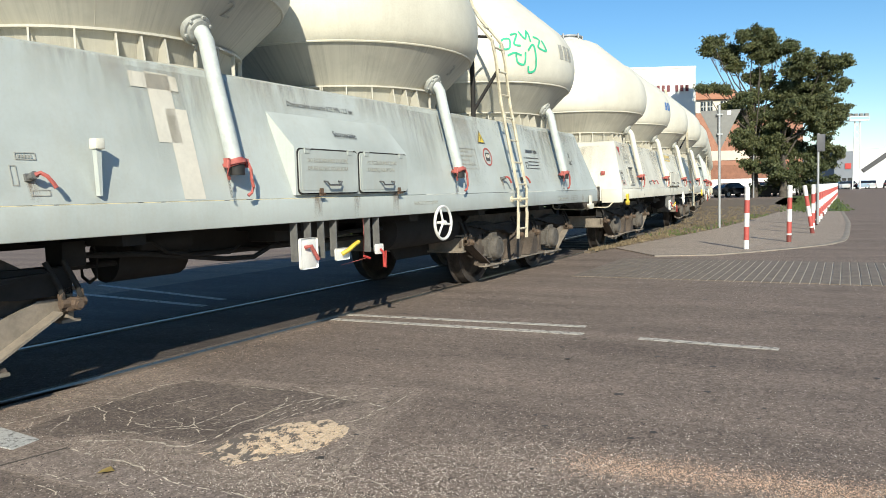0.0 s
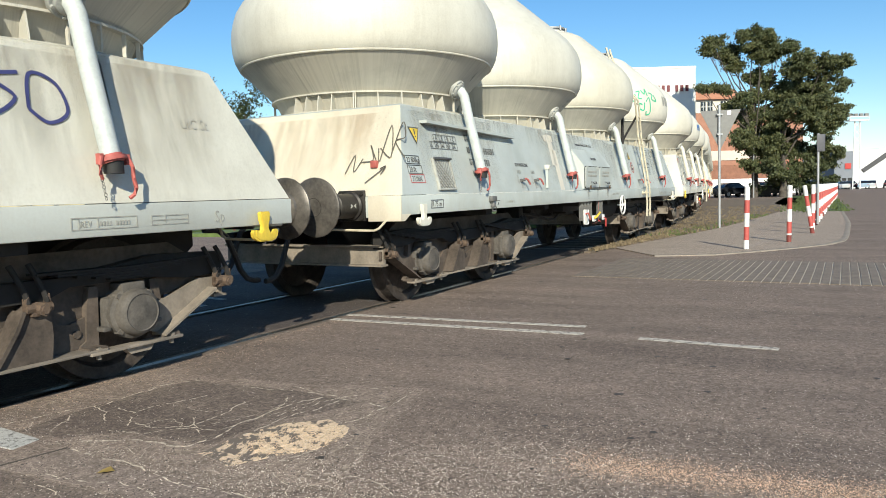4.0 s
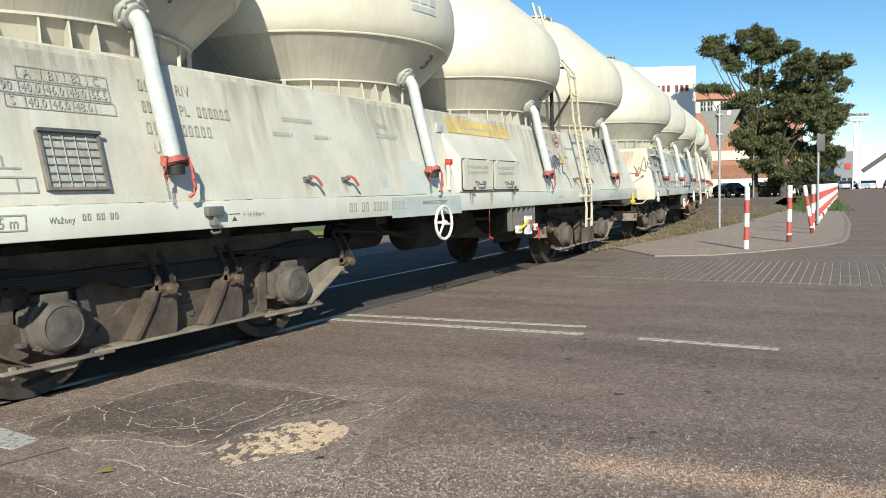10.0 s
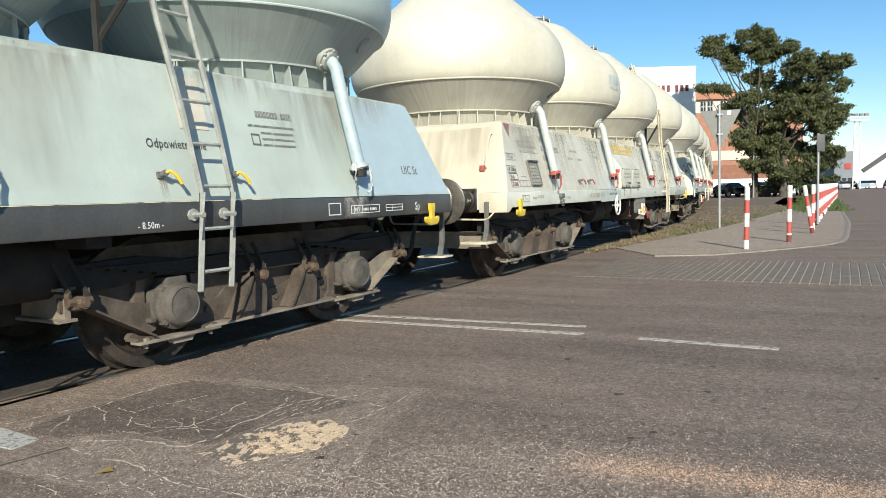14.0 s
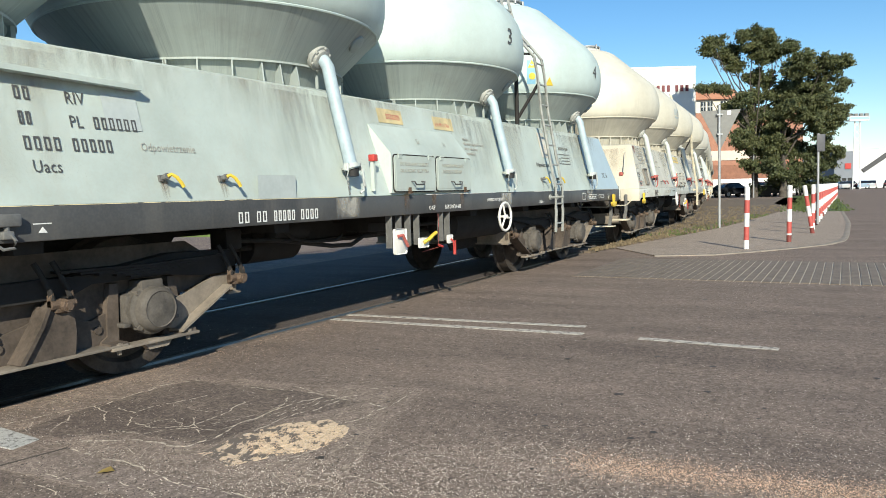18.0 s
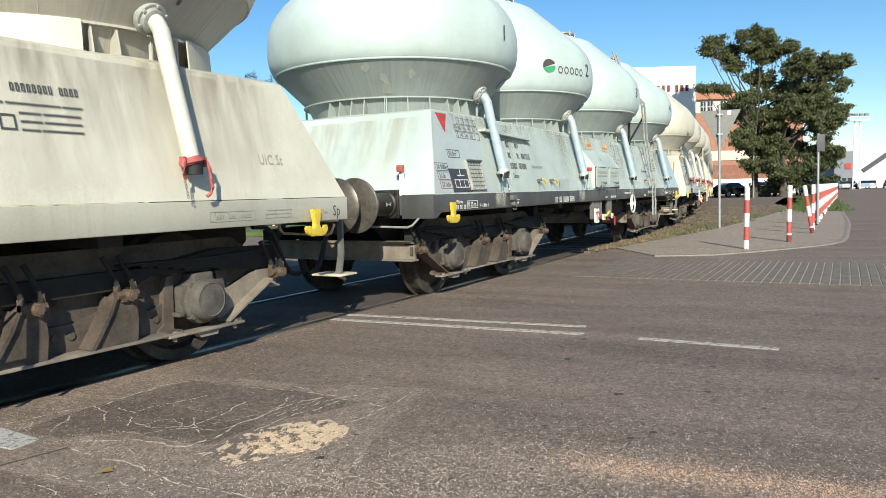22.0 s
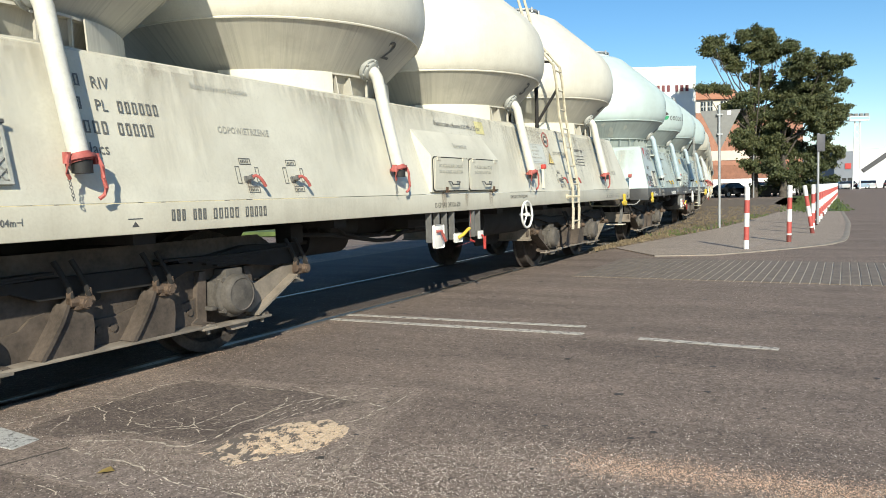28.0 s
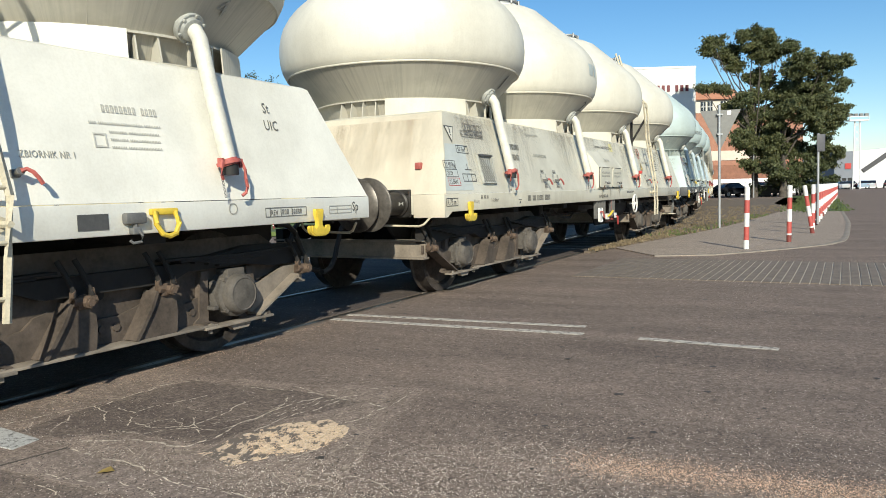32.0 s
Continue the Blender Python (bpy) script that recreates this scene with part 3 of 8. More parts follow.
for k, (pts, wide, gaps) in enumerate([
    ([(-2.35, 3.71), (-2.01, 4.03), (-1.61, 4.56)], 0.012, 0.3),
    ([(-1.61, 4.56), (-1.06, 4.28), (-0.62, 4.06), (-0.34, 3.84)], 0.008, 0.6),
    ([(-2.01, 4.03), (-1.88, 3.91), (-1.81, 3.75)], 0.010, 0.1),
    ([(-2.07, 3.93), (-2.02, 3.77), (-2.02, 3.59)], 0.008, 0.2),
    ([(-2.22, 3.79), (-2.15, 3.64)], 0.006, 0.2),
    ([(-1.85, 3.99), (-1.71, 3.87), (-1.61, 4.03), (-1.40, 4.20)], 0.009, 0.3),
    ([(-1.71, 3.81), (-1.65, 3.64)], 0.011, 0.1),
    ([(-1.64, 3.71), (-1.52, 3.61), (-1.33, 3.60), (-1.20, 3.82), (-1.13, 4.03)], 0.010, 0.25),
    ([(-1.33, 3.60), (-1.14, 3.53), (-1.08, 3.64), (-0.93, 3.87), (-0.92, 4.09)], 0.010, 0.25),
    ([(-1.79, 3.43), (-1.51, 3.42), (-1.23, 3.30), (-1.10, 3.51), (-0.99, 3.74), (-0.72, 4.07)], 0.016, 0.15),
    ([(-1.35, 3.75), (-1.28, 3.60), (-1.18, 3.66)], 0.008, 0.2),
    ([(-0.90, 3.74), (-0.70, 3.98), (-0.50, 4.10)], 0.008, 0.4),
    ([(-0.52, 3.60), (-0.40, 3.78), (-0.17, 4.19)], 0.008, 0.3),
    ([(-0.79, 3.04), (-0.69, 3.13), (-0.60, 3.20)], 0.009, 0.2),
    ([(-0.57, 3.10), (-0.53, 2.93), (-0.33, 2.85), (-0.22, 2.69)], 0.007, 0.3),
    ([(-0.78, 3.00), (-0.64, 2.81), (-0.63, 2.69)], 0.006, 0.4),
    ([(-0.51, 2.92), (-0.44, 2.68)], 0.006, 0.4),
    ([(-1.80, 3.34), (-1.28, 3.00), (-0.75, 2.69)], 0.010, 0.35),
    ([(-1.82, 3.08), (-1.45, 2.90), (-1.15, 2.74)], 0.008, 0.5),
    ([(-1.92, 2.98), (-1.54, 2.76)], 0.007, 0.5),
    ([(-1.64, 2.97), (-1.65, 2.83)], 0.006, 0.5),
    ([(-1.50, 3.30), (-1.40, 3.18), (-1.30, 3.14)], 0.006, 0.5),
    ([(-1.01, 4.38), (-0.76, 4.20), (-0.30, 4.30)], 0.006, 0.55),
    ([(-1.05, 3.62), (-0.86, 3.86), (-0.74, 4.05)], 0.007, 0.45),
    ([(-1.20, 3.58), (-1.00, 3.80), (-0.86, 4.02)], 0.006, 0.45),
    ([(-1.00, 3.45), (-0.80, 3.78), (-0.60, 4.02)], 0.010, 0.30),
    ([(-1.45, 3.95), (-1.30, 3.85), (-1.15, 3.95)], 0.006, 0.35),
    ([(-1.58, 3.66), (-1.45, 3.74), (-1.34, 3.60)], 0.006, 0.30),
    ([(-1.22, 3.48), (-1.30, 3.58), (-1.50, 3.52), (-1.72, 3.58)], 0.009, 0.40),
]):
    crack(pts, k + 40, wide, gaps)
line((-2.02, 3.09), (-1.80, 3.335), 0.010, SOIL, "road_seam", "road seam")


def tar_spots():
    rng = random.Random(77)
    s = Shape()
    for _ in range(170):
        x, y = rng.uniform(-0.6, 7.0), rng.uniform(2.9, 9.5)
        r = rng.uniform(0.006, 0.022)
        s.add([(x + r * rng.uniform(0.7, 1.6) * math.cos(i * 0.898), y + r * math.sin(i * 0.898), 0.004) for i in range(7)], [tuple(range(7))])
    tagged(part("tar_spots", s, TAR), "dark tar spots scattered on the asphalt", "tar spots", "", "stuff")


tar_spots()


def chips(name, count, place, mat, label, size=(0.003, 0.008)):
    rng = random.Random(count)
    s = Shape()
    for _ in range(count):
        x, y = place(rng)
        r = size[0] + (size[1] - size[0]) * rng.random() ** 2
        a = rng.uniform(0, 6.28)
        c, d = math.cos(a) * r, math.sin(a) * r
        s.add([(x + c, y + d, 0.0022), (x - d, y + c, 0.0022), (x - c * 0.8, y - d * 0.8, 0.0022), (x + d, y - c, 0.0022), (x + c * 0.2, y + d * 0.2, 0.0034 + r * 0.55)], [(0, 1, 4), (1, 2, 4), (2, 3, 4), (3, 0, 4)])
    return tagged(part(name, s, mat), label, "gravel", "", "stuff")


CHIP_PINK = plain("pink_chippings", (0.68, 0.46, 0.33), 0.9, 0, 0.25, 40, 0)
CHIP_GREY = plain("pale_chippings", (0.70, 0.615, 0.53), 0.9, 0, 0.3, 40, 0)


def pink_spot(rng):
    f = rng.random()
    return (0.55 + f * 1.5 + rng.gauss(0, 0.08), 3.02 - f * 0.62 + rng.gauss(0, 0.075) - 0.10 * rng.random())


def grey_spot(rng):
    while True:
        x, y = rng.uniform(-2.8, 3.6), 2.5 + 2.4 * rng.random() ** 1.9 if rng.random() < 0.75 else 2.5 - rng.expovariate(2.2)
        d = (y - 3.33) * 1.05 + (x + 1.80) * 0.63
        if x > 0.6 and rng.random() < 0.30 + 0.2 * min(x, 2.0):
            continue
        if d < -0.01 and x < -0.6 and rng.random() < (0.97 if d > -0.22 else 0.86):
            continue
        if -2.1 < x < -0.8 and 3.45 < y < 4.4 and rng.random() < 0.6:
            continue
        if y < 3.2 + 0.25 * math.sin(x * 2.1) + rng.expovariate(3.0):
            return x, y


def grit_spot(rng):
    y = 2.2 + 5.5 * rng.random() ** 1.7
    return rng.uniform(-2.6, 0.9 + 0.55 * y), y


def coarse_spot(rng):
    while True:
        x, y = rng.uniform(-1.4, 2.6), 3.25 - rng.expovariate(2.4)
        edge = 2.98 + 0.14 * math.sin(x * 1.7 + 0.6) - 0.06 * x
        if y < edge + 0.16 * rng.gauss(0, 1) and y > 1.9 and rng.random() < (1.0 - 0.3 * abs(x) if x < 0.9 else 0.35):
            return x, y


def far_spot(rng):
    y = 3.0 + 6.0 * rng.random() ** 1.5
    return rng.uniform(-2.2, 6.0), y


def sand_spot(rng):
    a, r = rng.uniform(0, 6.28), math.sqrt(rng.random())
    return -0.72 + 0.22 * r * math.cos(a), 3.36 + 0.20 * r * math.sin(a) + 0.05 * math.cos(a)


def track_spot(rng):
    s = rng.uniform(-2, 2.5)
    return tuple(on_line(s, 0.9 + 0.5 * rng.random() ** 2))[:2]


chips("pink_chippings", 9000, pink_spot, CHIP_PINK, "pinkish stone chippings strewn on the asphalt", (0.0010, 0.0036))
chips("dark_grit", 30000, grit_spot, TAR, "dark pits and grit in the asphalt", (0.0012, 0.0045))
chips("pale_chippings", 27000, grey_spot, CHIP_GREY, "pale stone chippings strewn on the asphalt", (0.0008, 0.0034))
chips("coarse_chippings", 2800, coarse_spot, CHIP_GREY, "coarse pale stone chippings on the asphalt", (0.0014, 0.0052))
chips("scattered_chippings", 5600, far_spot, CHIP_GREY, "single pale chippings on the road", (0.001, 0.004))
chips("trackside_chippings", 2400, track_spot, CHIP_PINK, "sandy chippings along the rail", (0.001, 0.0032))
chips("sand_grains", 900, sand_spot, plain("orange_sand", (0.70, 0.50, 0.32), 0.95, 0, 0.2, 60, 0), "loose orange sand in the worn patch", (0.002, 0.005))
leaf_mat = plain("yellow_leaf", (0.36, 0.25, 0.07), 0.7, 0, 0.2, 30, 0)
tagged(part("fallen_leaf", Shape().add([(-1.50, 2.99, 0.006), (-1.45, 2.98, 0.016), (-1.43, 3.01, 0.008), (-1.46, 3.04, 0.018), (-1.49, 3.03, 0.009), (-1.468, 3.008, 0.014)], [(0, 1, 5), (1, 2, 5), (2, 3, 5), (3, 4, 5), (4, 0, 5)]), leaf_mat), "yellow fallen leaf on the asphalt", "leaf")


# ---- the train: cement hopper wagons ----
SIDE, SEAM, TOP, INSET, SILL = 1.42, 1.15, 2.045, 0.22, 0.962
REAR, REAR_TOP = -6.38, -6.0
END_LEAN = math.degrees(math.atan((REAR_TOP - REAR) / (TOP - SEAM)))
LEAN = math.degrees(math.atan(INSET / (TOP - SEAM)))
SILO_X = (-4.78, -1.63, 1.54, 4.72)
CONE = [(0.97, 2.0), (0.98, 2.02), (1.09, 2.24), (1.10, 2.25), (1.45, 2.595), (1.465, 2.608)]
SILO = [(0.97, 2.0), (0.98, 2.02), (1.09, 2.24), (1.10, 2.25), (1.45, 2.595), (1.468, 2.608), (1.49, 2.63), (1.525, 2.70), (1.548, 2.80), (1.555, 2.90), (1.55, 3.02), (1.53, 3.12), (1.495, 3.22), (1.44, 3.31), (1.36, 3.41), (0.62, 4.06), (0.48, 4.13), (0.32, 4.17), (0.30, 4.20), (0.02, 4.21)]


def wall_y(z):
    """The near side wall's face at height z."""
    return -(SIDE - max(0.0, z - SEAM) * INSET / (TOP - SEAM))


def on_wall(x, z, out=0.003):
    """A pose on the near side wall: x along the wagon, y up the wall, z out of it."""
    lean = LEAN if z > SEAM else 0
    out += 0.0 if z > SEAM else 0.0015
    return Matrix.Translation((x, wall_y(z), z)) @ pose(0, 0, 0, 90 - lean) @ Matrix.Translation((0, 0, out))


def hull(front=6.38, brow=5.90):
    """The closed casing: leaning sides and ends on a flat top."""
    s = Shape()
    rings = [(REAR, front, SIDE, SEAM), (REAR_TOP - 0.01, brow, SIDE - INSET, TOP - 0.02), (REAR_TOP + 0.03, brow - 0.04, SIDE - INSET - 0.03, TOP)]
    vs = []
    for x0, x1, y, z in rings:
        vs += [(x0, -y, z), (x1, -y, z), (x1, y, z), (x0, y, z)]
    fs = [(3, 2, 1, 0), (8, 9, 10, 11)]
    for k in (0, 4):
        fs += [(k + i, k + (i + 1) % 4, k + 4 + (i + 1) % 4, k + 4 + i) for i in range(4)]
    return s.add(vs, fs)


def sill(front=6.38):
    s = Shape()
    for y in (-1, 1):
        s.cbox(-6.40, front + 0.02, min(y * SIDE, y * (SIDE - 0.09)) - (0.0015 if y < 0 else 0), max(y * SIDE, y * (SIDE - 0.09)) + (0.0015 if y > 0 else 0), SILL, SEAM - 0.004, 0.008)
    for x0, x1 in ((-6.41, -6.30), (front - 0.08, front + 0.03)):
        s.cbox(x0, x1, -SIDE + 0.10, SIDE - 0.10, SILL - 0.02, SEAM - 0.004, 0.008)
    return s


def corner_plate(k):
    """The deeper plate at the end of the sill, cut back slantwise along the side."""
    y = sorted((k * 1.06, k * (SIDE + 0.006)))
    e = sorted((k * (SIDE - 0.02), k * (SIDE + 0.005)))
    s = Shape().cbox(-6.428, -6.408, y[0], y[1], 0.908, SEAM - 0.002, 0.004)
    return s.prism([(-6.412, 0.908), (-6.36, 0.908), (-6.25, 0.966), (-6.25, SILL + 0.01), (-6.412, SILL + 0.01)], e[0], e[1])


def centre_sill():
    return Shape().box(-6.2, 6.1, -0.32, 0.32, 0.86, 1.12)


def girder(pieces):
    """Black longitudinal webs added inside the sills as shade over bogies and brake gear."""
    s = Shape()
    for poly in pieces:
        s.prism(poly, -0.60, -0.57)
    return s


SHADE_WEB_REAR = [(-6.20, 0.80), (-5.95, 0.56), (-3.0, 0.56), (-2.72, 0.88), (-2.72, 0.99), (-6.20, 0.99)]
SHADE_WEB_MID = [(-1.45, 0.76), (-0.50, 0.70), (-0.15, 0.85), (0.60, 0.85), (0.60, 0.99), (-1.45, 0.99)]
SHADE_WEB_FRONT = [(1.30, 0.86), (1.62, 0.42), (2.35, 0.42), (2.60, 0.66), (2.80, 0.56), (5.75, 0.56), (6.05, 0.80), (6.05, 0.99), (1.30, 0.99)]


def air_tank(x0, x1, y, z, r):
    """A round-ended air reservoir lying along the wagon."""
    e = r * 0.35
    return Shape().lathe([(r * 0.15, x0), (r * 0.75, x0 + e * 0.4), (r, x0 + e), (r, x1 - e), (r * 0.75, x1 - e * 0.4), (r * 0.15, x1)], 24, Matrix.Translation((0, y, z)) @ pose(0, 0, 0, 0, 90))


def safety_sling():
    """A bent flat loop that catches the brake rod."""
    return Shape().tube([(-0.02, -0.62, 0.96), (-0.02, -0.56, 0.78), (-0.01, -0.56, 0.66), (0.0, -0.62, 0.62), (0.01, -0.68, 0.66), (0.02, -0.68, 0.78), (0.02, -0.62, 0.96)], 0.012, 6)


def cross_bearer():
    return Shape().prism([(-0.08, 0.89), (0.08, 0.89), (0.09, 1.10), (-0.09, 1.10)], -1.30, 1.30)


def brake_pipe():
    return Shape().tube([(-2.55, -0.9, 0.84), (-1.9, -0.9, 0.80), (-1.2, -0.9, 0.70), (-0.9, -0.9, 0.69), (-0.7, -0.9, 0.76), (0.4, -0.9, 0.82), (2.6, -0.9, 0.80)], 0.02)


def brake_rod():
    return Shape().rod((-2.6, -0.62, 0.74), (2.6, -0.62, 0.72), 0.022).tube([(-2.5, -0.95, 0.90), (-1.9, -0.95, 0.88), (-1.78, -0.95, 0.80), (-1.55, -0.95, 0.76), (-1.2, -0.95, 0.75), (-1.1, -0.95, 0.80)], 0.012, 6)


def silo_shell():
    return Shape().lathe([p for p in SILO if p[1] > 2.605], 72)


def silo_cone():
    return Shape().lathe(CONE, 72)


def silo_ring():
    s = Shape()
    s.lathe([(1.085, 2.232), (1.138, 2.232), (1.138, 2.248), (1.10, 2.252)], 72, None, False)
    s.lathe([(1.04, TOP + 0.002), (1.165, TOP + 0.002), (1.165, TOP + 0.014), (1.05, TOP + 0.018)], 72, None, False)
    return s


def gusset():
    return Shape().prism([(1.02, TOP + 0.01), (1.155, TOP + 0.01), (1.155, TOP + 0.03), (1.12, 2.235), (1.07, 2.235)], -0.006, 0.006)


def ring_post():
    return Shape().prism([(1.11, TOP + 0.01), (1.135, TOP + 0.01), (1.135, 2.235), (1.11, 2.235)], -0.006, 0.006)


# short stays round the vessel's foot: wedge plates beside the pipe, thin posts between
STAYS = [(a, True) for a in (-100, -108, -116, 170, 178, 186, 194, -10, -18, 80, 100)] + [(a, False) for a in (-88, -128, -141, -154, 207, -76, -63, -50, -37, 60, 120)]


def foot_cover(a0=-160, a1=-111):
    """A rolled cover plate in front of the foot ring."""
    n, a0, a1 = 30, radians(a0), radians(a1)
    vs, fs = [], []
    for i in range(n + 1):
        a = a0 + (a1 - a0) * i / n
        for r, z in ((1.172, TOP + 0.004), (1.160, 2.248), (1.148, 2.25), (1.160, TOP + 0.004)):
            vs.append((r * math.cos(a), r * math.sin(a), z))
    for i in range(n):
        fs += [(4 * i + j, 4 * i + 4 + j, 4 * i + 4 + (j + 1) % 4, 4 * i + (j + 1) % 4) for j in range(4)]
    fs += [(0, 1, 2, 3), (4 * n + 3, 4 * n + 2, 4 * n + 1, 4 * n)]
    return Shape().add(vs, fs)


def seam_bead():
    return Shape().ring(1.468, 0.012, 72, Matrix.Translation((0, 0, 2.610)))


def cone_weld():
    """A plate joint down the lower cone."""
    return Shape().add([(1.112, 0, 2.26), (1.105, 0.009, 2.26), (1.452, 0.009, 2.607), (1.462, 0, 2.607), (1.105, -0.009, 2.26), (1.452, -0.009, 2.607)], [(0, 1, 2, 3), (0, 3, 5, 4)])


def manhole():
    s = Shape().lathe([(0.27, 4.16), (0.27, 4.24), (0.30, 4.245), (0.30, 4.27), (0.10, 4.30), (0.01, 4.305)], 28)
    for k in range(6):
        a = k * math.tau / 6
        s.rod((0.31 * math.cos(a), 0.31 * math.sin(a), 4.2), (0.31 * math.cos(a), 0.31 * math.sin(a), 4.29), 0.02, 6)
    return s


PIPE_LINE = [(0.046, -1.19, 2.312), (0.047, -1.245, 2.278), (0.048, -1.28, 2.22), (0.051, -1.300, 2.11), (0.056, -1.328, 1.97), (0.067, -1.39, 1.70), (0.08, -1.455, 1.40)]


def pipe_tube():
    return Shape().tube(PIPE_LINE, 0.054, 16)


FLANGE_AT = Matrix.Translation((0.046, -1.196, 2.305)) @ pose(0, 0, 0, 122)


def pipe_flange():
    """A ring on the cone, facing out and down."""
    return Shape().lathe([(0.110, -0.03), (0.110, 0.010), (0.105, 0.014), (0.088, 0.014), (0.078, 0.034), (0.056, 0.042)], 24, FLANGE_AT)


def flange_bolt():
    return Shape().rod((0.096, 0, 0.0), (0.096, 0, 0.030), 0.011, 6)


def pipe_cap():
    """A screwed collar with two ears that hold the clamp arms."""
    s = Shape().rod((0.046, -1.449, 1.42), (0.053, -1.459, 1.375), 0.066, 16).rod((0.049, -1.453, 1.408), (0.052, -1.457, 1.386), 0.082, 16)
    s.box(-0.045, -0.022, -1.49, -1.45, 1.365, 1.425).box(0.120, 0.145, -1.49, -1.45, 1.365, 1.425)
    return s.tube([(-0.035, -1.485, 1.41), (-0.052, -1.495, 1.36), (-0.048, -1.49, 1.31), (-0.03, -1.48, 1.285)], 0.011, 6)


def pipe_lever():
    return Shape().tube([(0.135, -1.49, 1.40), (0.148, -1.505, 1.35), (0.150, -1.505, 1.29), (0.168, -1.50, 1.235), (0.160, -1.49, 1.195), (0.135, -1.48, 1.175)], 0.012, 6)


def pipe_chain():
    s = Shape()
    for k in range(6):
        z = 1.28 - k * 0.021
        s.ring(0.009, 0.003, 10, Matrix.Translation((-0.03 + 0.004 * k, -1.475, z)) @ pose(0, 0, 0, 90, 0, 90 * (k % 2)), 4)
    return s


def pipe_socket():
    return Shape().lathe([(0.040, 0.0), (0.055, 0.0), (0.055, 0.07), (0.040, 0.07)], 16, Matrix.Translation((0.058, -1.460, 1.315)))


def buffer_body():
    s = Shape()
    s.cbox(0.0, 0.03, -0.15, 0.15, -0.145, 0.145, 0.008)
    s.lathe([(0.135, 0.03), (0.135, 0.055), (0.118, 0.07), (0.115, 0.30), (0.128, 0.315), (0.128, 0.345), (0.116, 0.355), (0.085, 0.36), (0.085, 0.60)], 28, pose(0, 0, 0, 0, 90))
    for y in (-0.125, 0.125):
        for z in (-0.115, 0.115):
            s.rod((0.03, y, z), (0.05, y, z), 0.02, 6)
    return s


def buffer_plate():
    return Shape().lathe([(0.088, 0.44), (0.096, 0.452), (0.096, 0.485), (0.118, 0.500), (0.150, 0.512), (0.158, 0.530), (0.215, 0.542), (0.255, 0.560), (0.266, 0.568), (0.266, 0.580), (0.25, 0.590), (0.14, 0.598), (0.02, 0.602)], 40, pose(0, 0, 0, 0, 90))


def hook_mesh():
    """A roping hook: a flat stem with two upturned horns."""
    half = [(0.040, 0.008), (0.048, -0.004), (0.044, -0.05), (0.030, -0.085), (0.030, -0.115), (0.045, -0.142), (0.068, -0.150), (0.088, -0.140), (0.098, -0.122), (0.116, -0.120), (0.126, -0.138), (0.120, -0.168), (0.098, -0.190), (0.060, -0.203)]
    stem = half + [(-x, z) for x, z in reversed(half)]
    return Shape().prism(stem, -0.014, 0.014).prism([(x * 0.8, z * 0.9 - 0.012) for x, z in stem], -0.019, 0.0)


def wheelset():
    """Two tyred wheels on an axle, turning about its own middle."""
    s = Shape()
    s.rod((0, -1.0, 0), (0, 1.0, 0), 0.07, 14)
    return s


def wheel_disc():
    s = Shape()
    prof = [(0.07, -0.09), (0.12, -0.09), (0.13, -0.05), (0.36, -0.015), (0.385, -0.06), (0.46, -0.065), (0.464, 0.06), (0.478, 0.068), (0.49, 0.078), (0.485, 0.09), (0.43, 0.092), (0.38, 0.06), (0.36, 0.02), (0.13, 0.05), (0.12, 0.08), (0.07, 0.08)]
    for y, k in ((-0.752 + 0.0, 1), (0.752, -1)):
        s.lathe([(r, z * k) for r, z in prof], 40, Matrix.Translation((0, y, 0)) @ pose(0, 0, 0, -90), False)
    return s


def bogie_frame():
    """Pressed side plates joined by headstocks: the upper beam, coloured black for the shade there, and its cross
    members.
    """
    s = Shape()
    up = [(-1.78, 0.62), (-1.45, 0.62), (-1.15, 0.66), (-0.60, 0.66), (-0.45, 0.60), (0.45, 0.60), (0.60, 0.66), (1.15, 0.66), (1.45, 0.62), (1.78, 0.62), (1.78, 0.78), (1.2, 0.80), (0.6, 0.72), (-0.6, 0.72), (-1.2, 0.80), (-1.78, 0.78)]
    for y in (-1.0, 1.0):
        s.prism(up, y - 0.06, y + 0.06)
    s.cbox(-0.30, 0.30, -0.95, 0.95, 0.50, 0.80, 0.03)
    s.rod((0, 0, 0.78), (0, 0, 0.95), 0.22, 16)
    for x in (-0.38, 0.38):
        s.rod((x, -0.7, 0.40), (x, 0.7, 0.40), 0.045, 8)
    return s


def headstock():
    """The channel beam across the bogie's end."""
    return Shape().prism([(-0.06, 0.45), (0.06, 0.45), (0.06, 0.468), (0.018, 0.472), (0.018, 0.636), (0.06, 0.642), (0.06, 0.66), (-0.06, 0.66), (-0.06, 0.642), (-0.018, 0.636), (-0.018, 0.472), (-0.06, 0.468)], -1.06, 1.06)


def side_plate():
    """The lower side plate between the axle guards, its upper rim scalloped beside the shackle feet."""
    s = Shape()
    top = [(0.80, 0.50), (0.72, 0.455), (0.62, 0.425), (0.54, 0.44), (0.47, 0.50), (0.38, 0.52), (0.20, 0.46), (0.08, 0.43)]
    s.prism([(-0.80, 0.262), (0.80, 0.262)] + top + [(-x, z) for x, z in reversed(top)], -1.0, -0.975)
    for x in (-0.66, -0.05, 0.05, 0.66):
        s.rod((x, -0.98, 0.36), (x, -1.012, 0.36), 0.026, 10)
    return s


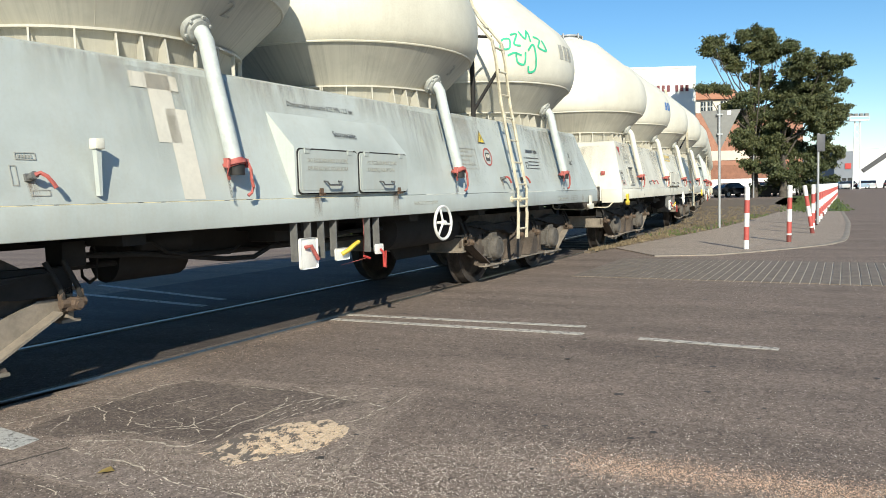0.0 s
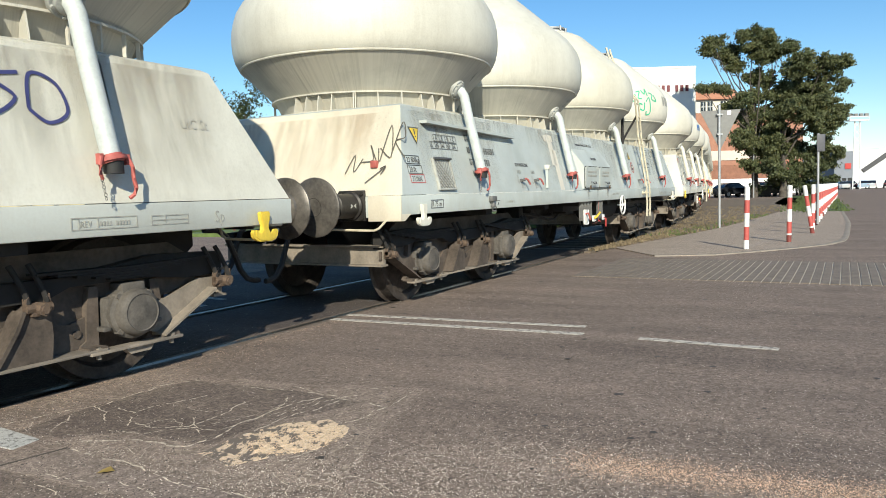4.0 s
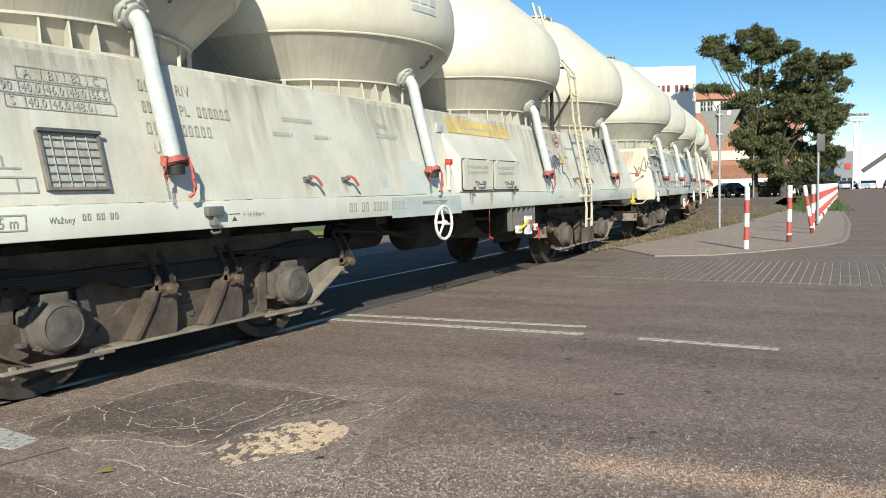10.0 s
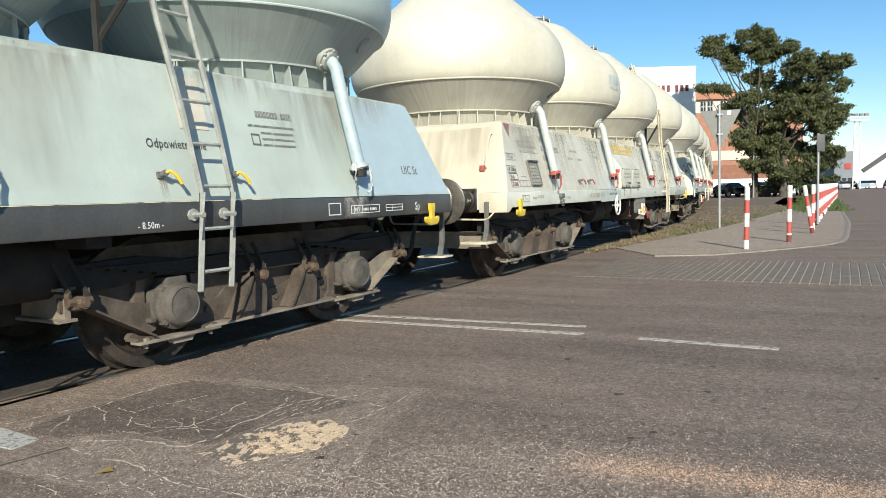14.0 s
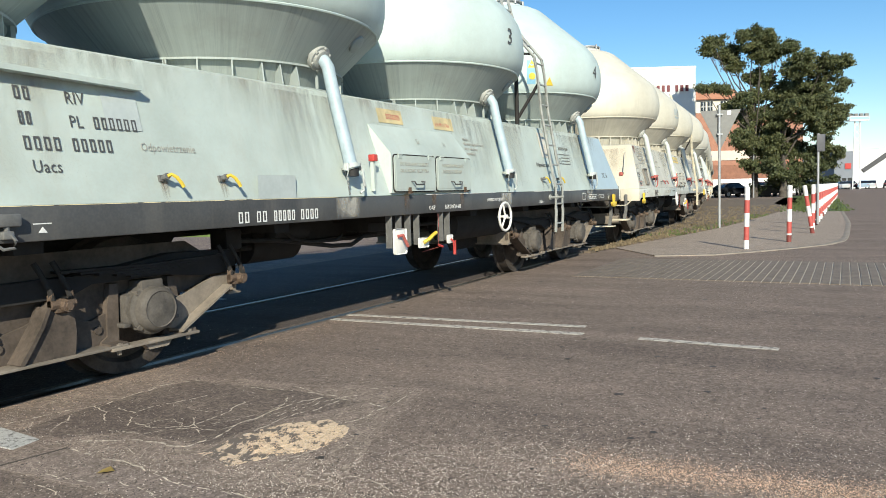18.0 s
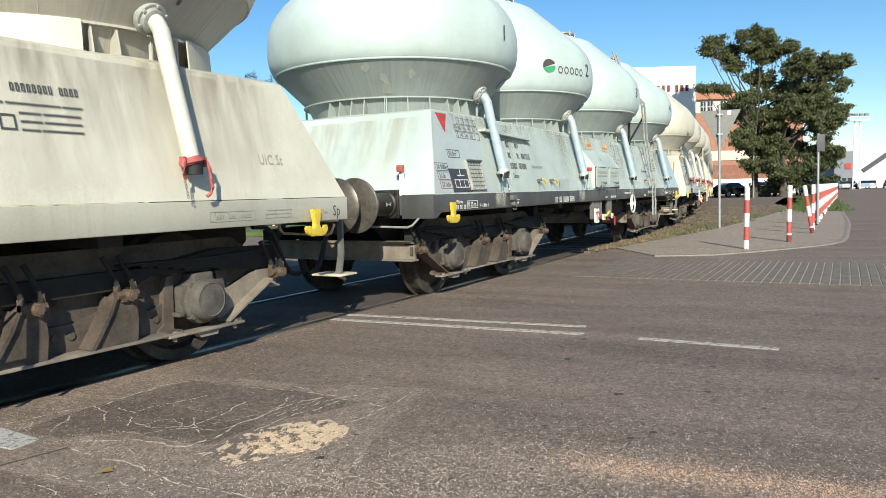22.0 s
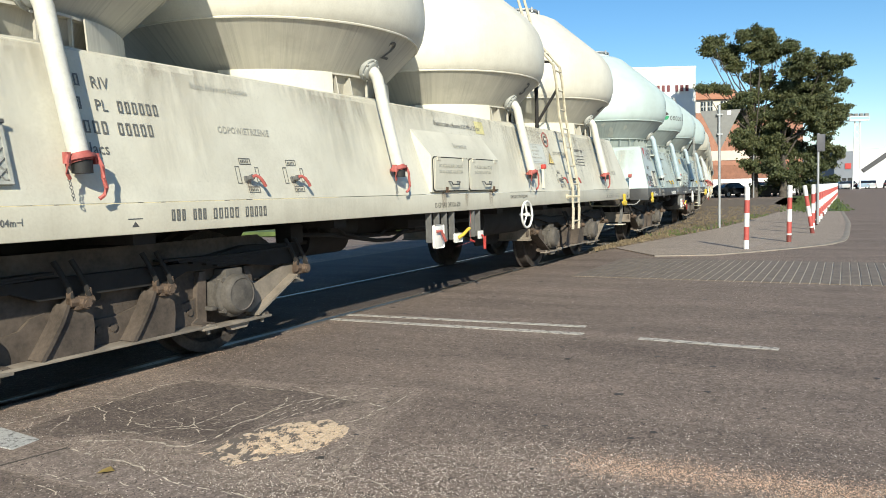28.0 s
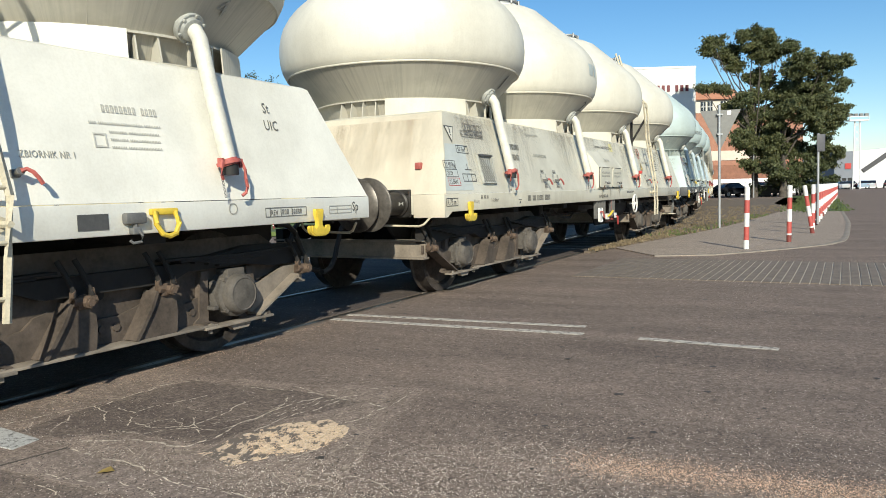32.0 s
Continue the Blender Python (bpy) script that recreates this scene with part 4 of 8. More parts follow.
def web_plate():
    """The upper web behind the springs, with its round lightening holes left dark."""
    return Shape().prism([(-1.62, 0.58), (-1.30, 0.50), (-0.80, 0.40), (0.80, 0.40), (1.30, 0.50), (1.62, 0.58), (1.62, 0.74), (1.40, 0.87), (-1.40, 0.87), (-1.62, 0.74)], -0.965, -0.945)


def end_arm(k):
    """The slanting arm beyond the axle, with its wide flange."""
    s = Shape().prism([(1.14 * k, 0.30), (1.22 * k, 0.275), (1.62 * k, 0.50), (1.80 * k, 0.515), (1.80 * k, 0.60), (1.58 * k, 0.60), (1.30 * k, 0.50), (1.14 * k, 0.48)], -1.045, -1.02)
    a = [(1.20 * k, 0.262), (1.66 * k, 0.515)]
    return s.prism([a[0], a[1], (a[1][0], a[1][1] + 0.016), (a[0][0], a[0][1] + 0.016)], -1.14, -1.0)


def tie_bar():
    """The flat bottom flange from axle to axle."""
    return Shape().cbox(-0.78, 0.78, -1.13, -0.975, 0.246, 0.264, 0.004)


def keeper():
    """The flat stay under the axle box, bolted to the guards."""
    s = Shape().cbox(-0.34, 0.34, -1.14, -1.04, 0.232, 0.252, 0.004)
    s.prism([(-0.05, 0.19), (0.10, 0.19), (0.13, 0.232), (-0.09, 0.232)], -1.11, -1.06)
    for x in (-0.27, 0.27):
        s.rod((x, -1.10, 0.20), (x, -1.10, 0.275), 0.016, 6).rod((x, -1.10, 0.252), (x, -1.10, 0.270), 0.028, 6)
    return s


def guard():
    """An axle guard with its splayed foot."""
    s = Shape().prism([(0.205, 0.262), (0.335, 0.262), (0.325, 0.285), (0.285, 0.31), (0.275, 0.50), (0.25, 0.64), (0.19, 0.64)], -1.018, -0.97)
    return s.prism([(0.20, 0.252), (0.34, 0.252), (0.33, 0.275), (0.21, 0.275)], -1.11, -0.99)


def guard_back():
    s = Shape().prism([(-0.335, 0.262), (-0.205, 0.262), (-0.19, 0.64), (-0.25, 0.64), (-0.275, 0.50), (-0.285, 0.31), (-0.325, 0.285)], -1.018, -0.97)
    return s.prism([(-0.34, 0.252), (-0.20, 0.252), (-0.21, 0.275), (-0.33, 0.275)], -1.11, -0.99)


def axlebox():
    """Cast roller bearing box with its ribs and the saddle for the spring."""
    s = Shape()
    s.cbox(-0.175, 0.175, -1.075, -0.93, 0.345, 0.565, 0.03)
    for k in (-1, 1):
        s.cbox(min(0.165 * k, 0.215 * k), max(0.165 * k, 0.215 * k), -1.09, -0.95, 0.355, 0.385, 0.008)
        s.prism([(0.10 * k, 0.56), (0.16 * k, 0.54), (0.06 * k, 0.62), (0.03 * k, 0.60)], -1.06, -0.98)
    return s.cbox(-0.085, 0.085, -1.11, -0.98, 0.56, 0.645, 0.012)


def axle_cover():
    """The domed round cover of the bearing, with a raised rim."""
    return Shape().lathe([(0.172, -0.02), (0.172, 0.035), (0.150, 0.050), (0.146, 0.095), (0.138, 0.112), (0.118, 0.124), (0.112, 0.118), (0.020, 0.128), (0.012, 0.130)], 32, Matrix.Translation((0, -1.06, 0.455)) @ pose(0, 0, 0, 90))


def cover_bolt():
    return Shape().rod((0.158, 0.0, 0.0), (0.158, -0.055, 0.0), 0.019, 6)


def leaf_spring():
    s = Shape()
    for k, (h, w) in enumerate(((0.0, 0.62), (0.016, 0.50), (0.032, 0.38), (0.048, 0.26), (0.064, 0.16))):
        z = 0.672 - h + 0.064
        s.prism([(-w, z + 0.02 * w), (0, z), (w, z + 0.02 * w), (w, z + 0.014 + 0.02 * w), (0, z + 0.014), (-w, z + 0.014 + 0.02 * w)], -1.11, -1.0)
    return s


def hanger():
    """The thick pin and nuts at the foot of a spring shackle."""
    s = Shape().rod((-0.075, -1.115, 0.575), (0.075, -1.115, 0.575), 0.030, 8)
    s.rod((0.005, -1.07, 0.572), (0.005, -1.175, 0.566), 0.036, 8).rod((0.005, -1.15, 0.567), (0.005, -1.185, 0.565), 0.024, 6)
    s.cbox(-0.050, 0.060, -1.135, -1.05, 0.525, 0.600, 0.014)
    return s.prism([(-0.075, 0.565), (-0.045, 0.56), (-0.055, 0.645), (-0.075, 0.63)], -1.125, -1.09).prism([(0.05, 0.56), (0.075, 0.565), (0.065, 0.65), (0.045, 0.635)], -1.125, -1.09)


def shackle_links():
    """The two links, coloured black as shade, leading up from pin to spring's eye."""
    s = Shape()
    for x in (-0.055, 0.055):
        s.tube([(x, -1.115, 0.60), (x - 0.01, -1.105, 0.66), (x - 0.04, -1.075, 0.76), (x - 0.06, -1.05, 0.82)], 0.017, 7)
    return s


def bracket():
    """A curved cast foot under the shackle, broad at its base, with a rib along its rim."""
    out = [(-0.25, 0.262), (0.07, 0.262), (0.085, 0.40), (0.075, 0.55), (0.04, 0.595), (-0.045, 0.60), (-0.075, 0.56), (-0.12, 0.46), (-0.19, 0.35)]
    s = Shape().prism(out, -1.105, -1.02)
    return s.prism([(-0.25, 0.262), (-0.19, 0.35), (-0.12, 0.46), (-0.075, 0.56), (-0.095, 0.57), (-0.14, 0.47), (-0.21, 0.362), (-0.275, 0.27)], -1.13, -1.0)


def brake_block():
    return Shape().prism([(-0.04, 0.28), (0.02, 0.28), (0.05, 0.46), (0.02, 0.64), (-0.04, 0.64), (-0.01, 0.46)], -0.05, 0.05)


def hand_wheel():
    s = Shape().ring(0.165, 0.015, 36, pose(0, 0, 0, 90), 8)
    for k in range(3):
        a = math.radians(90 + 120 * k + 20)
        s.rod((0, -0.0, 0), (0.16 * math.cos(a), 0, 0.16 * math.sin(a)), 0.012, 6)
    s.rod((0, -0.03, 0), (0, 0.02, 0), 0.024, 10).rod((0, 0.0, 0), (0, 0.10, 0), 0.014, 8)
    return s


def cabinet_body():
    """The control box let into the side: a sloping hood over two flap doors."""
    y = wall_y
    x0, x1 = 0.0, 1.56
    pts = [(x0, -SIDE - 0.02, 1.17), (x1, -SIDE - 0.02, 1.17), (x1, -SIDE - 0.02, 1.53), (x0, -SIDE - 0.02, 1.53), (x0 - 0.10, y(1.80) - 0.004, 1.80), (x1 - 0.10, y(1.80) - 0.004, 1.80), (x0, y(1.17) + 0.05, 1.17), (x1, y(1.17) + 0.05, 1.17)]
    s = Shape().add(pts, [(0, 1, 2, 3), (3, 2, 5, 4), (0, 3, 4, 6), (1, 7, 5, 2), (0, 6, 7, 1)])
    return s


def round_rect(x0, x1, z0, z1, r):
    pts = []
    for cx, cz, a0 in ((x1 - r, z0 + r, -90), (x1 - r, z1 - r, 0), (x0 + r, z1 - r, 90), (x0 + r, z0 + r, 180)):
        pts += [(cx + r * math.cos(radians(a0 + 22.5 * i)), cz + r * math.sin(radians(a0 + 22.5 * i))) for i in range(5)]
    return pts


def cabinet_door():
    s = Shape().prism(round_rect(0.0, 0.735, 0.0, 0.33, 0.035), -0.016, -0.004)
    return s.prism(round_rect(0.02, 0.715, 0.02, 0.31, 0.03), -0.019, -0.004)


def door_gap():
    return Shape().prism(round_rect(-0.011, 0.748, -0.011, 0.342, 0.04), -0.006, 0.0)


def door_hinge():
    return Shape().box(-0.03, 0.03, -0.024, -0.004, 0.302, 0.335).rod((-0.032, -0.022, 0.338), (0.032, -0.022, 0.338), 0.008, 6)


def door_latch():
    return Shape().box(-0.018, 0.018, -0.03, -0.015, -0.025, 0.035).rod((-0.03, -0.03, 0.005), (0.035, -0.032, -0.015), 0.007, 6)


def door_handle():
    return Shape().tube([(0.28, -0.018, 0.09), (0.28, -0.055, 0.085), (0.30, -0.06, 0.06), (0.44, -0.06, 0.06), (0.46, -0.055, 0.085), (0.46, -0.018, 0.09)], 0.008, 6)


def vent_frame():
    s = Shape()
    for x0, x1, y0, y1 in ((0, 0.36, 0, 0.016), (0, 0.36, 0.319, 0.335), (0, 0.016, 0.016, 0.319), (0.344, 0.36, 0.016, 0.319)):
        s.box(x0, x1, y0, y1, 0, 0.03)
    return s



def vent_grid(diamond):
    s = Shape()
    if diamond:
        for k in range(-4, 8):
            for d in (1, -1):
                x = k * 0.055
                a, b = (x, 0.02), (x + d * 0.29, 0.31)
                pts = []
                for px, py in (a, b):
                    pts.append((px, py))
                (ax, ay), (bx, by) = pts
                lo, hi = 0.02, 0.34
                t0 = max(0.0, min((lo - ax) / (bx - ax), (hi - ax) / (bx - ax)))
                t1 = min(1.0, max((lo - ax) / (bx - ax), (hi - ax) / (bx - ax)))
                if t1 > t0:
                    s.rod((ax + (bx - ax) * t0, ay + (by - ay) * t0, 0.02), (ax + (bx - ax) * t1, ay + (by - ay) * t1, 0.02), 0.005, 4)
    else:
        for k in range(1, 7):
            s.rod((0.02, k * 0.047, 0.02), (0.34, k * 0.047, 0.02), 0.0055, 4)
        for k in range(1, 5):
            s.rod((k * 0.07, 0.02, 0.02), (k * 0.07, 0.31, 0.02), 0.0055, 4)
    return s


def vent_back():
    return Shape().box(0.016, 0.344, 0.016, 0.319, 0.002, 0.016)


def valve_body():
    s = Shape().rod((0, 0, 0), (0, 0, 0.05), 0.016, 10).box(-0.024, 0.018, -0.02, 0.02, 0.0, 0.018)
    return s.rod((0, 0, 0.04), (0, 0, 0.062), 0.021, 10)


def valve_lever():
    return Shape().tube([(0.0, 0.0, 0.06), (0.025, 0.008, 0.072), (0.052, -0.012, 0.08), (0.076, -0.05, 0.082), (0.088, -0.075, 0.08)], 0.012, 6)


def plate_row():
    """Hanger plates below the sill that carry the brake change-over levers."""
    return Shape().box(-0.006, 0.006, -0.065, 0.0, -0.30, 0.02)


LADDER = [(0.07, 1.52, 0.58), (0.04, 1.52, 0.90), (0.0, 1.50, 1.20), (0.06, 1.43, 1.70), (0.16, 1.37, 2.25), (0.27, 1.37, 2.72), (0.34, 1.36, 2.93), (0.36, 1.25, 3.08), (0.33, 1.10, 3.24), (0.26, 0.94, 3.45), (0.19, 0.82, 3.80), (0.16, 0.74, 4.05)]


def ladder_stile():
    return Shape().tube([(-x, -y, z) for x, y, z in LADDER], 0.021, 6)


def ladder_at(z):
    for (x0, y0, z0), (x1, y1, z1) in zip(LADDER, LADDER[1:]):
        if z0 <= z <= z1:
            f = (z - z0) / (z1 - z0)
            return Vector((-(x0 + (x1 - x0) * f), -(y0 + (y1 - y0) * f), z))
    return Vector((-0.6, -1.4, z))


def catwalk():
    """The grating walk along the silo tops with its low rail."""
    s = Shape()
    s.box(-5.3, 5.2, 0.12, 0.16, 4.22, 4.27).box(-5.3, 5.2, 0.66, 0.70, 4.22, 4.27)
    for k in range(36):
        x = -5.25 + k * 0.295
        s.box(x, x + 0.03, 0.16, 0.66, 4.235, 4.26)
    return s


def step_mesh():
    """A bent flat bar that carries a step."""
    return Shape().prism([(0.0, 0.36), (0.05, 0.36), (0.055, 0.05), (0.09, -0.12), (0.03, -0.12), (0.0, 0.05)], -0.012, 0.012)


def step_tread():
    return Shape().cbox(-0.02, 0.33, -0.18, 0.12, -0.15, -0.12, 0.006)


def grab_iron():
    """The shunter's bar that hangs across the beam below the buffer."""
    return Shape().tube([(-0.02, 0.30, 0.12), (-0.05, 0.30, 0.04), (-0.06, 0.27, 0.01), (-0.06, -0.22, 0.0), (-0.05, -0.27, 0.02), (-0.02, -0.33, 0.09)], 0.012, 6)


def end_rail():
    return Shape().tube([(0, 0, 0), (-0.05, 0, 0.01), (-0.06, 0, 0.04), (-0.05, 0, 0.42), (-0.03, 0, 0.46), (0.02, 0, 0.47)], 0.011, 6)


def coupling():
    s = Shape().box(0.0, 0.22, -0.04, 0.04, -0.05, 0.05)
    s.tube([(0.20, 0.04, 0.02), (0.42, 0.05, -0.04), (0.62, 0.04, -0.05), (0.66, 0.0, -0.05), (0.62, -0.04, -0.05), (0.42, -0.05, -0.04), (0.20, -0.04, 0.02)], 0.022, 8)
    s.rod((0.42, -0.09, -0.04), (0.42, 0.09, -0.04), 0.035, 8)
    return s


def air_hose():
    return Shape().tube([(0.0, 0, -0.02), (0.16, 0, -0.03), (0.26, 0, -0.10), (0.34, 0.0, -0.26), (0.41, 0.01, -0.40), (0.50, 0.02, -0.49), (0.60, 0.03, -0.52), (0.66, 0.03, -0.52)], 0.026, 8)


def lamp_bracket():
    return Shape().box(-0.02, 0.0, -0.022, 0.022, -0.24, 0.0)


def lamp_box():
    return Shape().cbox(-0.055, 0.0, -0.035, 0.035, 0.0, 0.07, 0.008)


def glyphs(text, size, spaced=1.0):
    """Lettering in the built-in font as a flat mesh, its middle line at zero."""
    key = ("text", text, size, spaced)
    if key not in MESHES:
        cu = bpy.data.curves.new("lettering", "FONT")
        cu.body, cu.size, cu.extrude, cu.resolution_u = text, size, 0.0008, 2
        cu.space_character = spaced
        ob = bpy.data.objects.new("lettering", cu)
        me = bpy.data.meshes.new_from_object(ob)
        bpy.data.objects.remove(ob)
        me.materials.clear()
        MESHES[key] = me
    return MESHES[key]


def letter(wagon, text, x, z, size, mat=None, squeeze=0.8, spaced=1.05):
    """Lettering on the wagon's near side, from x rightwards at height z."""
    m = on_wall(x, z) @ Matrix.Diagonal((squeeze, 1, 1, 1))
    return part("lettering", glyphs(text, size, spaced), mat or BLACK, wagon, "", m)


def flat_rects(rects, depth=0.0012):
    s = Shape()
    for x0, x1, y0, y1 in rects:
        s.box(x0, x1, y0, y1, 0, depth)
    return s


def frame_rects(w, h, t, cols=(), rows=()):
    r = [(0, w, 0, t), (0, w, h - t, h), (0, t, t, h - t), (w - t, w, t, h - t)]
    r += [(c, c + t, t, h - t) for c in cols]
    r += [(t, w - t, y, y + t) for y in rows]
    return r


def sign_frame(wagon, x, z, w, h, mat=None, cols=(), rows=(), t=0.008):
    return part("marking_frame", flat_rects(frame_rects(w, h, t, cols, rows)), mat or BLACK, wagon, "", on_wall(x, z))


def comb(w, h):
    """One word as plain character boxes of its size, hollow where they are large."""
    n = max(1, int(round(w / (h * 0.68))))
    s = Shape()
    p = w / n
    t = h * 0.13
    for i in range(n):
        x0, x1 = i * p, i * p + p * 0.64
        if h < 0.035:
            s.box(x0, x1, h * 0.1, h * 0.9, 0, 0.0012)
            continue
        for a0, a1, b0, b1 in ((x0, x0 + t, 0, h), (x1 - t, x1, 0, h), (x0 + t, x1 - t, 0, t), (x0 + t, x1 - t, h - t, h)):
            s.box(a0, a1, b0, b1, 0, 0.0012)
    return s


def bars(wagon, x, z, runs, h, mat=None, pitch=None):
    """Plain bars in place of lettering: word lengths in metres, a list per line."""
    for k, line in enumerate(runs):
        at = 0.0
        for w in line:
            part("lettering_bar", once("bar%.3f_%.3f" % (w, h), lambda: comb(w, h)), mat or BLACK, wagon, "", on_wall(x + at, z - k * (pitch or h * 1.7)))
            at += w + h * 0.7


def patch(wagon, x, z, w, h, mat, name="paint_patch"):
    return part(name, flat_rects([(0, w, 0, h)], 0.0005), mat, wagon, "", on_wall(x, z, 0.0018))


def corner_patch(wagon, x1, z0, z1, mat, top_in=0.0):
    """A field of paint that ends at the casing's slanting rear edge."""
    edge = [REAR + (REAR_TOP - REAR) * (z - SEAM) / (TOP - SEAM) + 0.012 for z in (z0, z1)]
    k = 1 / math.cos(radians(LEAN))
    h = (z1 - z0) * k
    sh = Shape().add([(edge[0], 0, 0), (x1, 0, 0), (x1 - top_in, h, 0), (edge[1], h, 0)], [(0, 1, 2, 3)])
    return part("paint_patch", sh, mat, wagon, "", on_wall(0, z0, 0.0018))


def front_patch(wagon, x0, z0, z1, mat, front=6.38, brow=5.90):
    """A field of paint that runs out to the casing's slanting front edge."""
    edge = [front + (brow - front) * (z - SEAM) / (TOP - SEAM) - 0.012 for z in (z0, z1)]
    h = (z1 - z0) / math.cos(radians(LEAN))
    sh = Shape().add([(x0, 0, 0), (edge[0], 0, 0), (edge[1], h, 0), (x0, h, 0)], [(0, 1, 2, 3)])
    return part("paint_patch", sh, mat, wagon, "", on_wall(0, z0, 0.0018))


def strokes(lines, width):
    """Sprayed strokes as flat ribbons."""
    s = Shape()
    for k, line in enumerate(lines):
        pts = [Vector((a, b)) for a, b in line]
        fine = []
        for i in range(len(pts) - 1):
            p0, p1, p2, p3 = pts[max(i - 1, 0)], pts[i], pts[i + 1], pts[min(i + 2, len(pts) - 1)]
            for q in range(5):
                t = q / 5
                fine.append(0.5 * ((2 * p1) + (p2 - p0) * t + (2 * p0 - 5 * p1 + 4 * p2 - p3) * t * t + (3 * p1 - p0 - 3 * p2 + p3) * t ** 3))
        fine.append(pts[-1])
        vs, fs = [], []
        for i, p in enumerate(fine):
            d = (fine[min(i + 1, len(fine) - 1)] - fine[max(i - 1, 0)]).normalized()
            n = Vector((-d.y, d.x)) * width * 0.5
            z = 0.0006 * (k % 5)
            vs += [(p.x + n.x, p.y + n.y, z), (p.x - n.x, p.y - n.y, z)]
            if i:
                fs.append((2 * i - 2, 2 * i - 1, 2 * i + 1, 2 * i))
        s.add(vs, fs)
    return s


def bogie(parent, x):
    # upper frame, springs and links take black for the shade under the sill
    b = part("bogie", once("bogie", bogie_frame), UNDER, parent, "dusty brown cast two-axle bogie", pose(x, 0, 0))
    part("web_plate", once("web_plate", web_plate), BOGIE, b)
    for hx, hz in ((-1.17, 0.70), (-0.03, 0.575), (1.17, 0.70)):
        part("lightening_hole", once("lightening_hole", lambda: Shape().rod((0, -0.966, 0), (0, -0.969, 0), 0.034, 14)), HOSE, b, "", pose(hx, 0, hz))
    part("side_plate", once("side_plate", side_plate), BOGIE, b)
    # sunlit front arm gets the lighter colour, the rear arm the darker
    part("slanting_arm", once("slanting_arm", lambda: end_arm(1)), FLANGE, b)
    part("slanting_arm", once("slanting_arm_back", lambda: end_arm(-1)), BOGIE, b)
    for hx in (-1.76, 1.76):
        part("headstock", once("headstock", headstock), FLANGE, b, "", pose(hx, 0, 0))
    part("tie_bar", once("tie_bar", tie_bar), FLANGE, b)
    for ax in (-AXLE, AXLE):
        m = pose(ax, 0, 0)
        part("axle_guard", once("axle_guard", guard), BOGIE, b, "", m)
        part("axle_guard", once("axle_guard_back", guard_back), BOGIE, b, "", m)
        part("axle_box", once("axle_box", axlebox), BOX, b, "", m)
        part("bearing_cover", once("bearing_cover", axle_cover), BOX, b, "", m)
        for q in (45, 135, 225, 315):
            part("cover_bolt", once("cover_bolt", cover_bolt), BOX, b, "", pose(ax, -1.06, 0.455, 0, q, 0))
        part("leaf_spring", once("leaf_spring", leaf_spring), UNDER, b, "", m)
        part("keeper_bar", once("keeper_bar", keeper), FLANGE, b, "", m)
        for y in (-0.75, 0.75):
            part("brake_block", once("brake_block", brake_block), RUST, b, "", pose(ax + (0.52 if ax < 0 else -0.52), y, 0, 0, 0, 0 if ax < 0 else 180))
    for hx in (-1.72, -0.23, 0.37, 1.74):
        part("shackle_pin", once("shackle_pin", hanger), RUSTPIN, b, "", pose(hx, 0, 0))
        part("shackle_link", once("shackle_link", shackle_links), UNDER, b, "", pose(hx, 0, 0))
    for hx in (-0.23, 0.37):
        part("shackle_bracket", once("shackle_bracket", bracket), BOGIE, b, "", pose(hx, 0, 0))
    sets = []
    for ax in (-AXLE, AXLE):
        w = part("wheelset", once("wheelset", lambda: Shape().add(wheelset().v, wheelset().f).add(wheel_disc().v, wheel_disc().f)), TYRE, b, "steel wheels on an axle", pose(ax, 0, 0.46))
        sets.append((w, ax))
    return b, sets


RUN = []


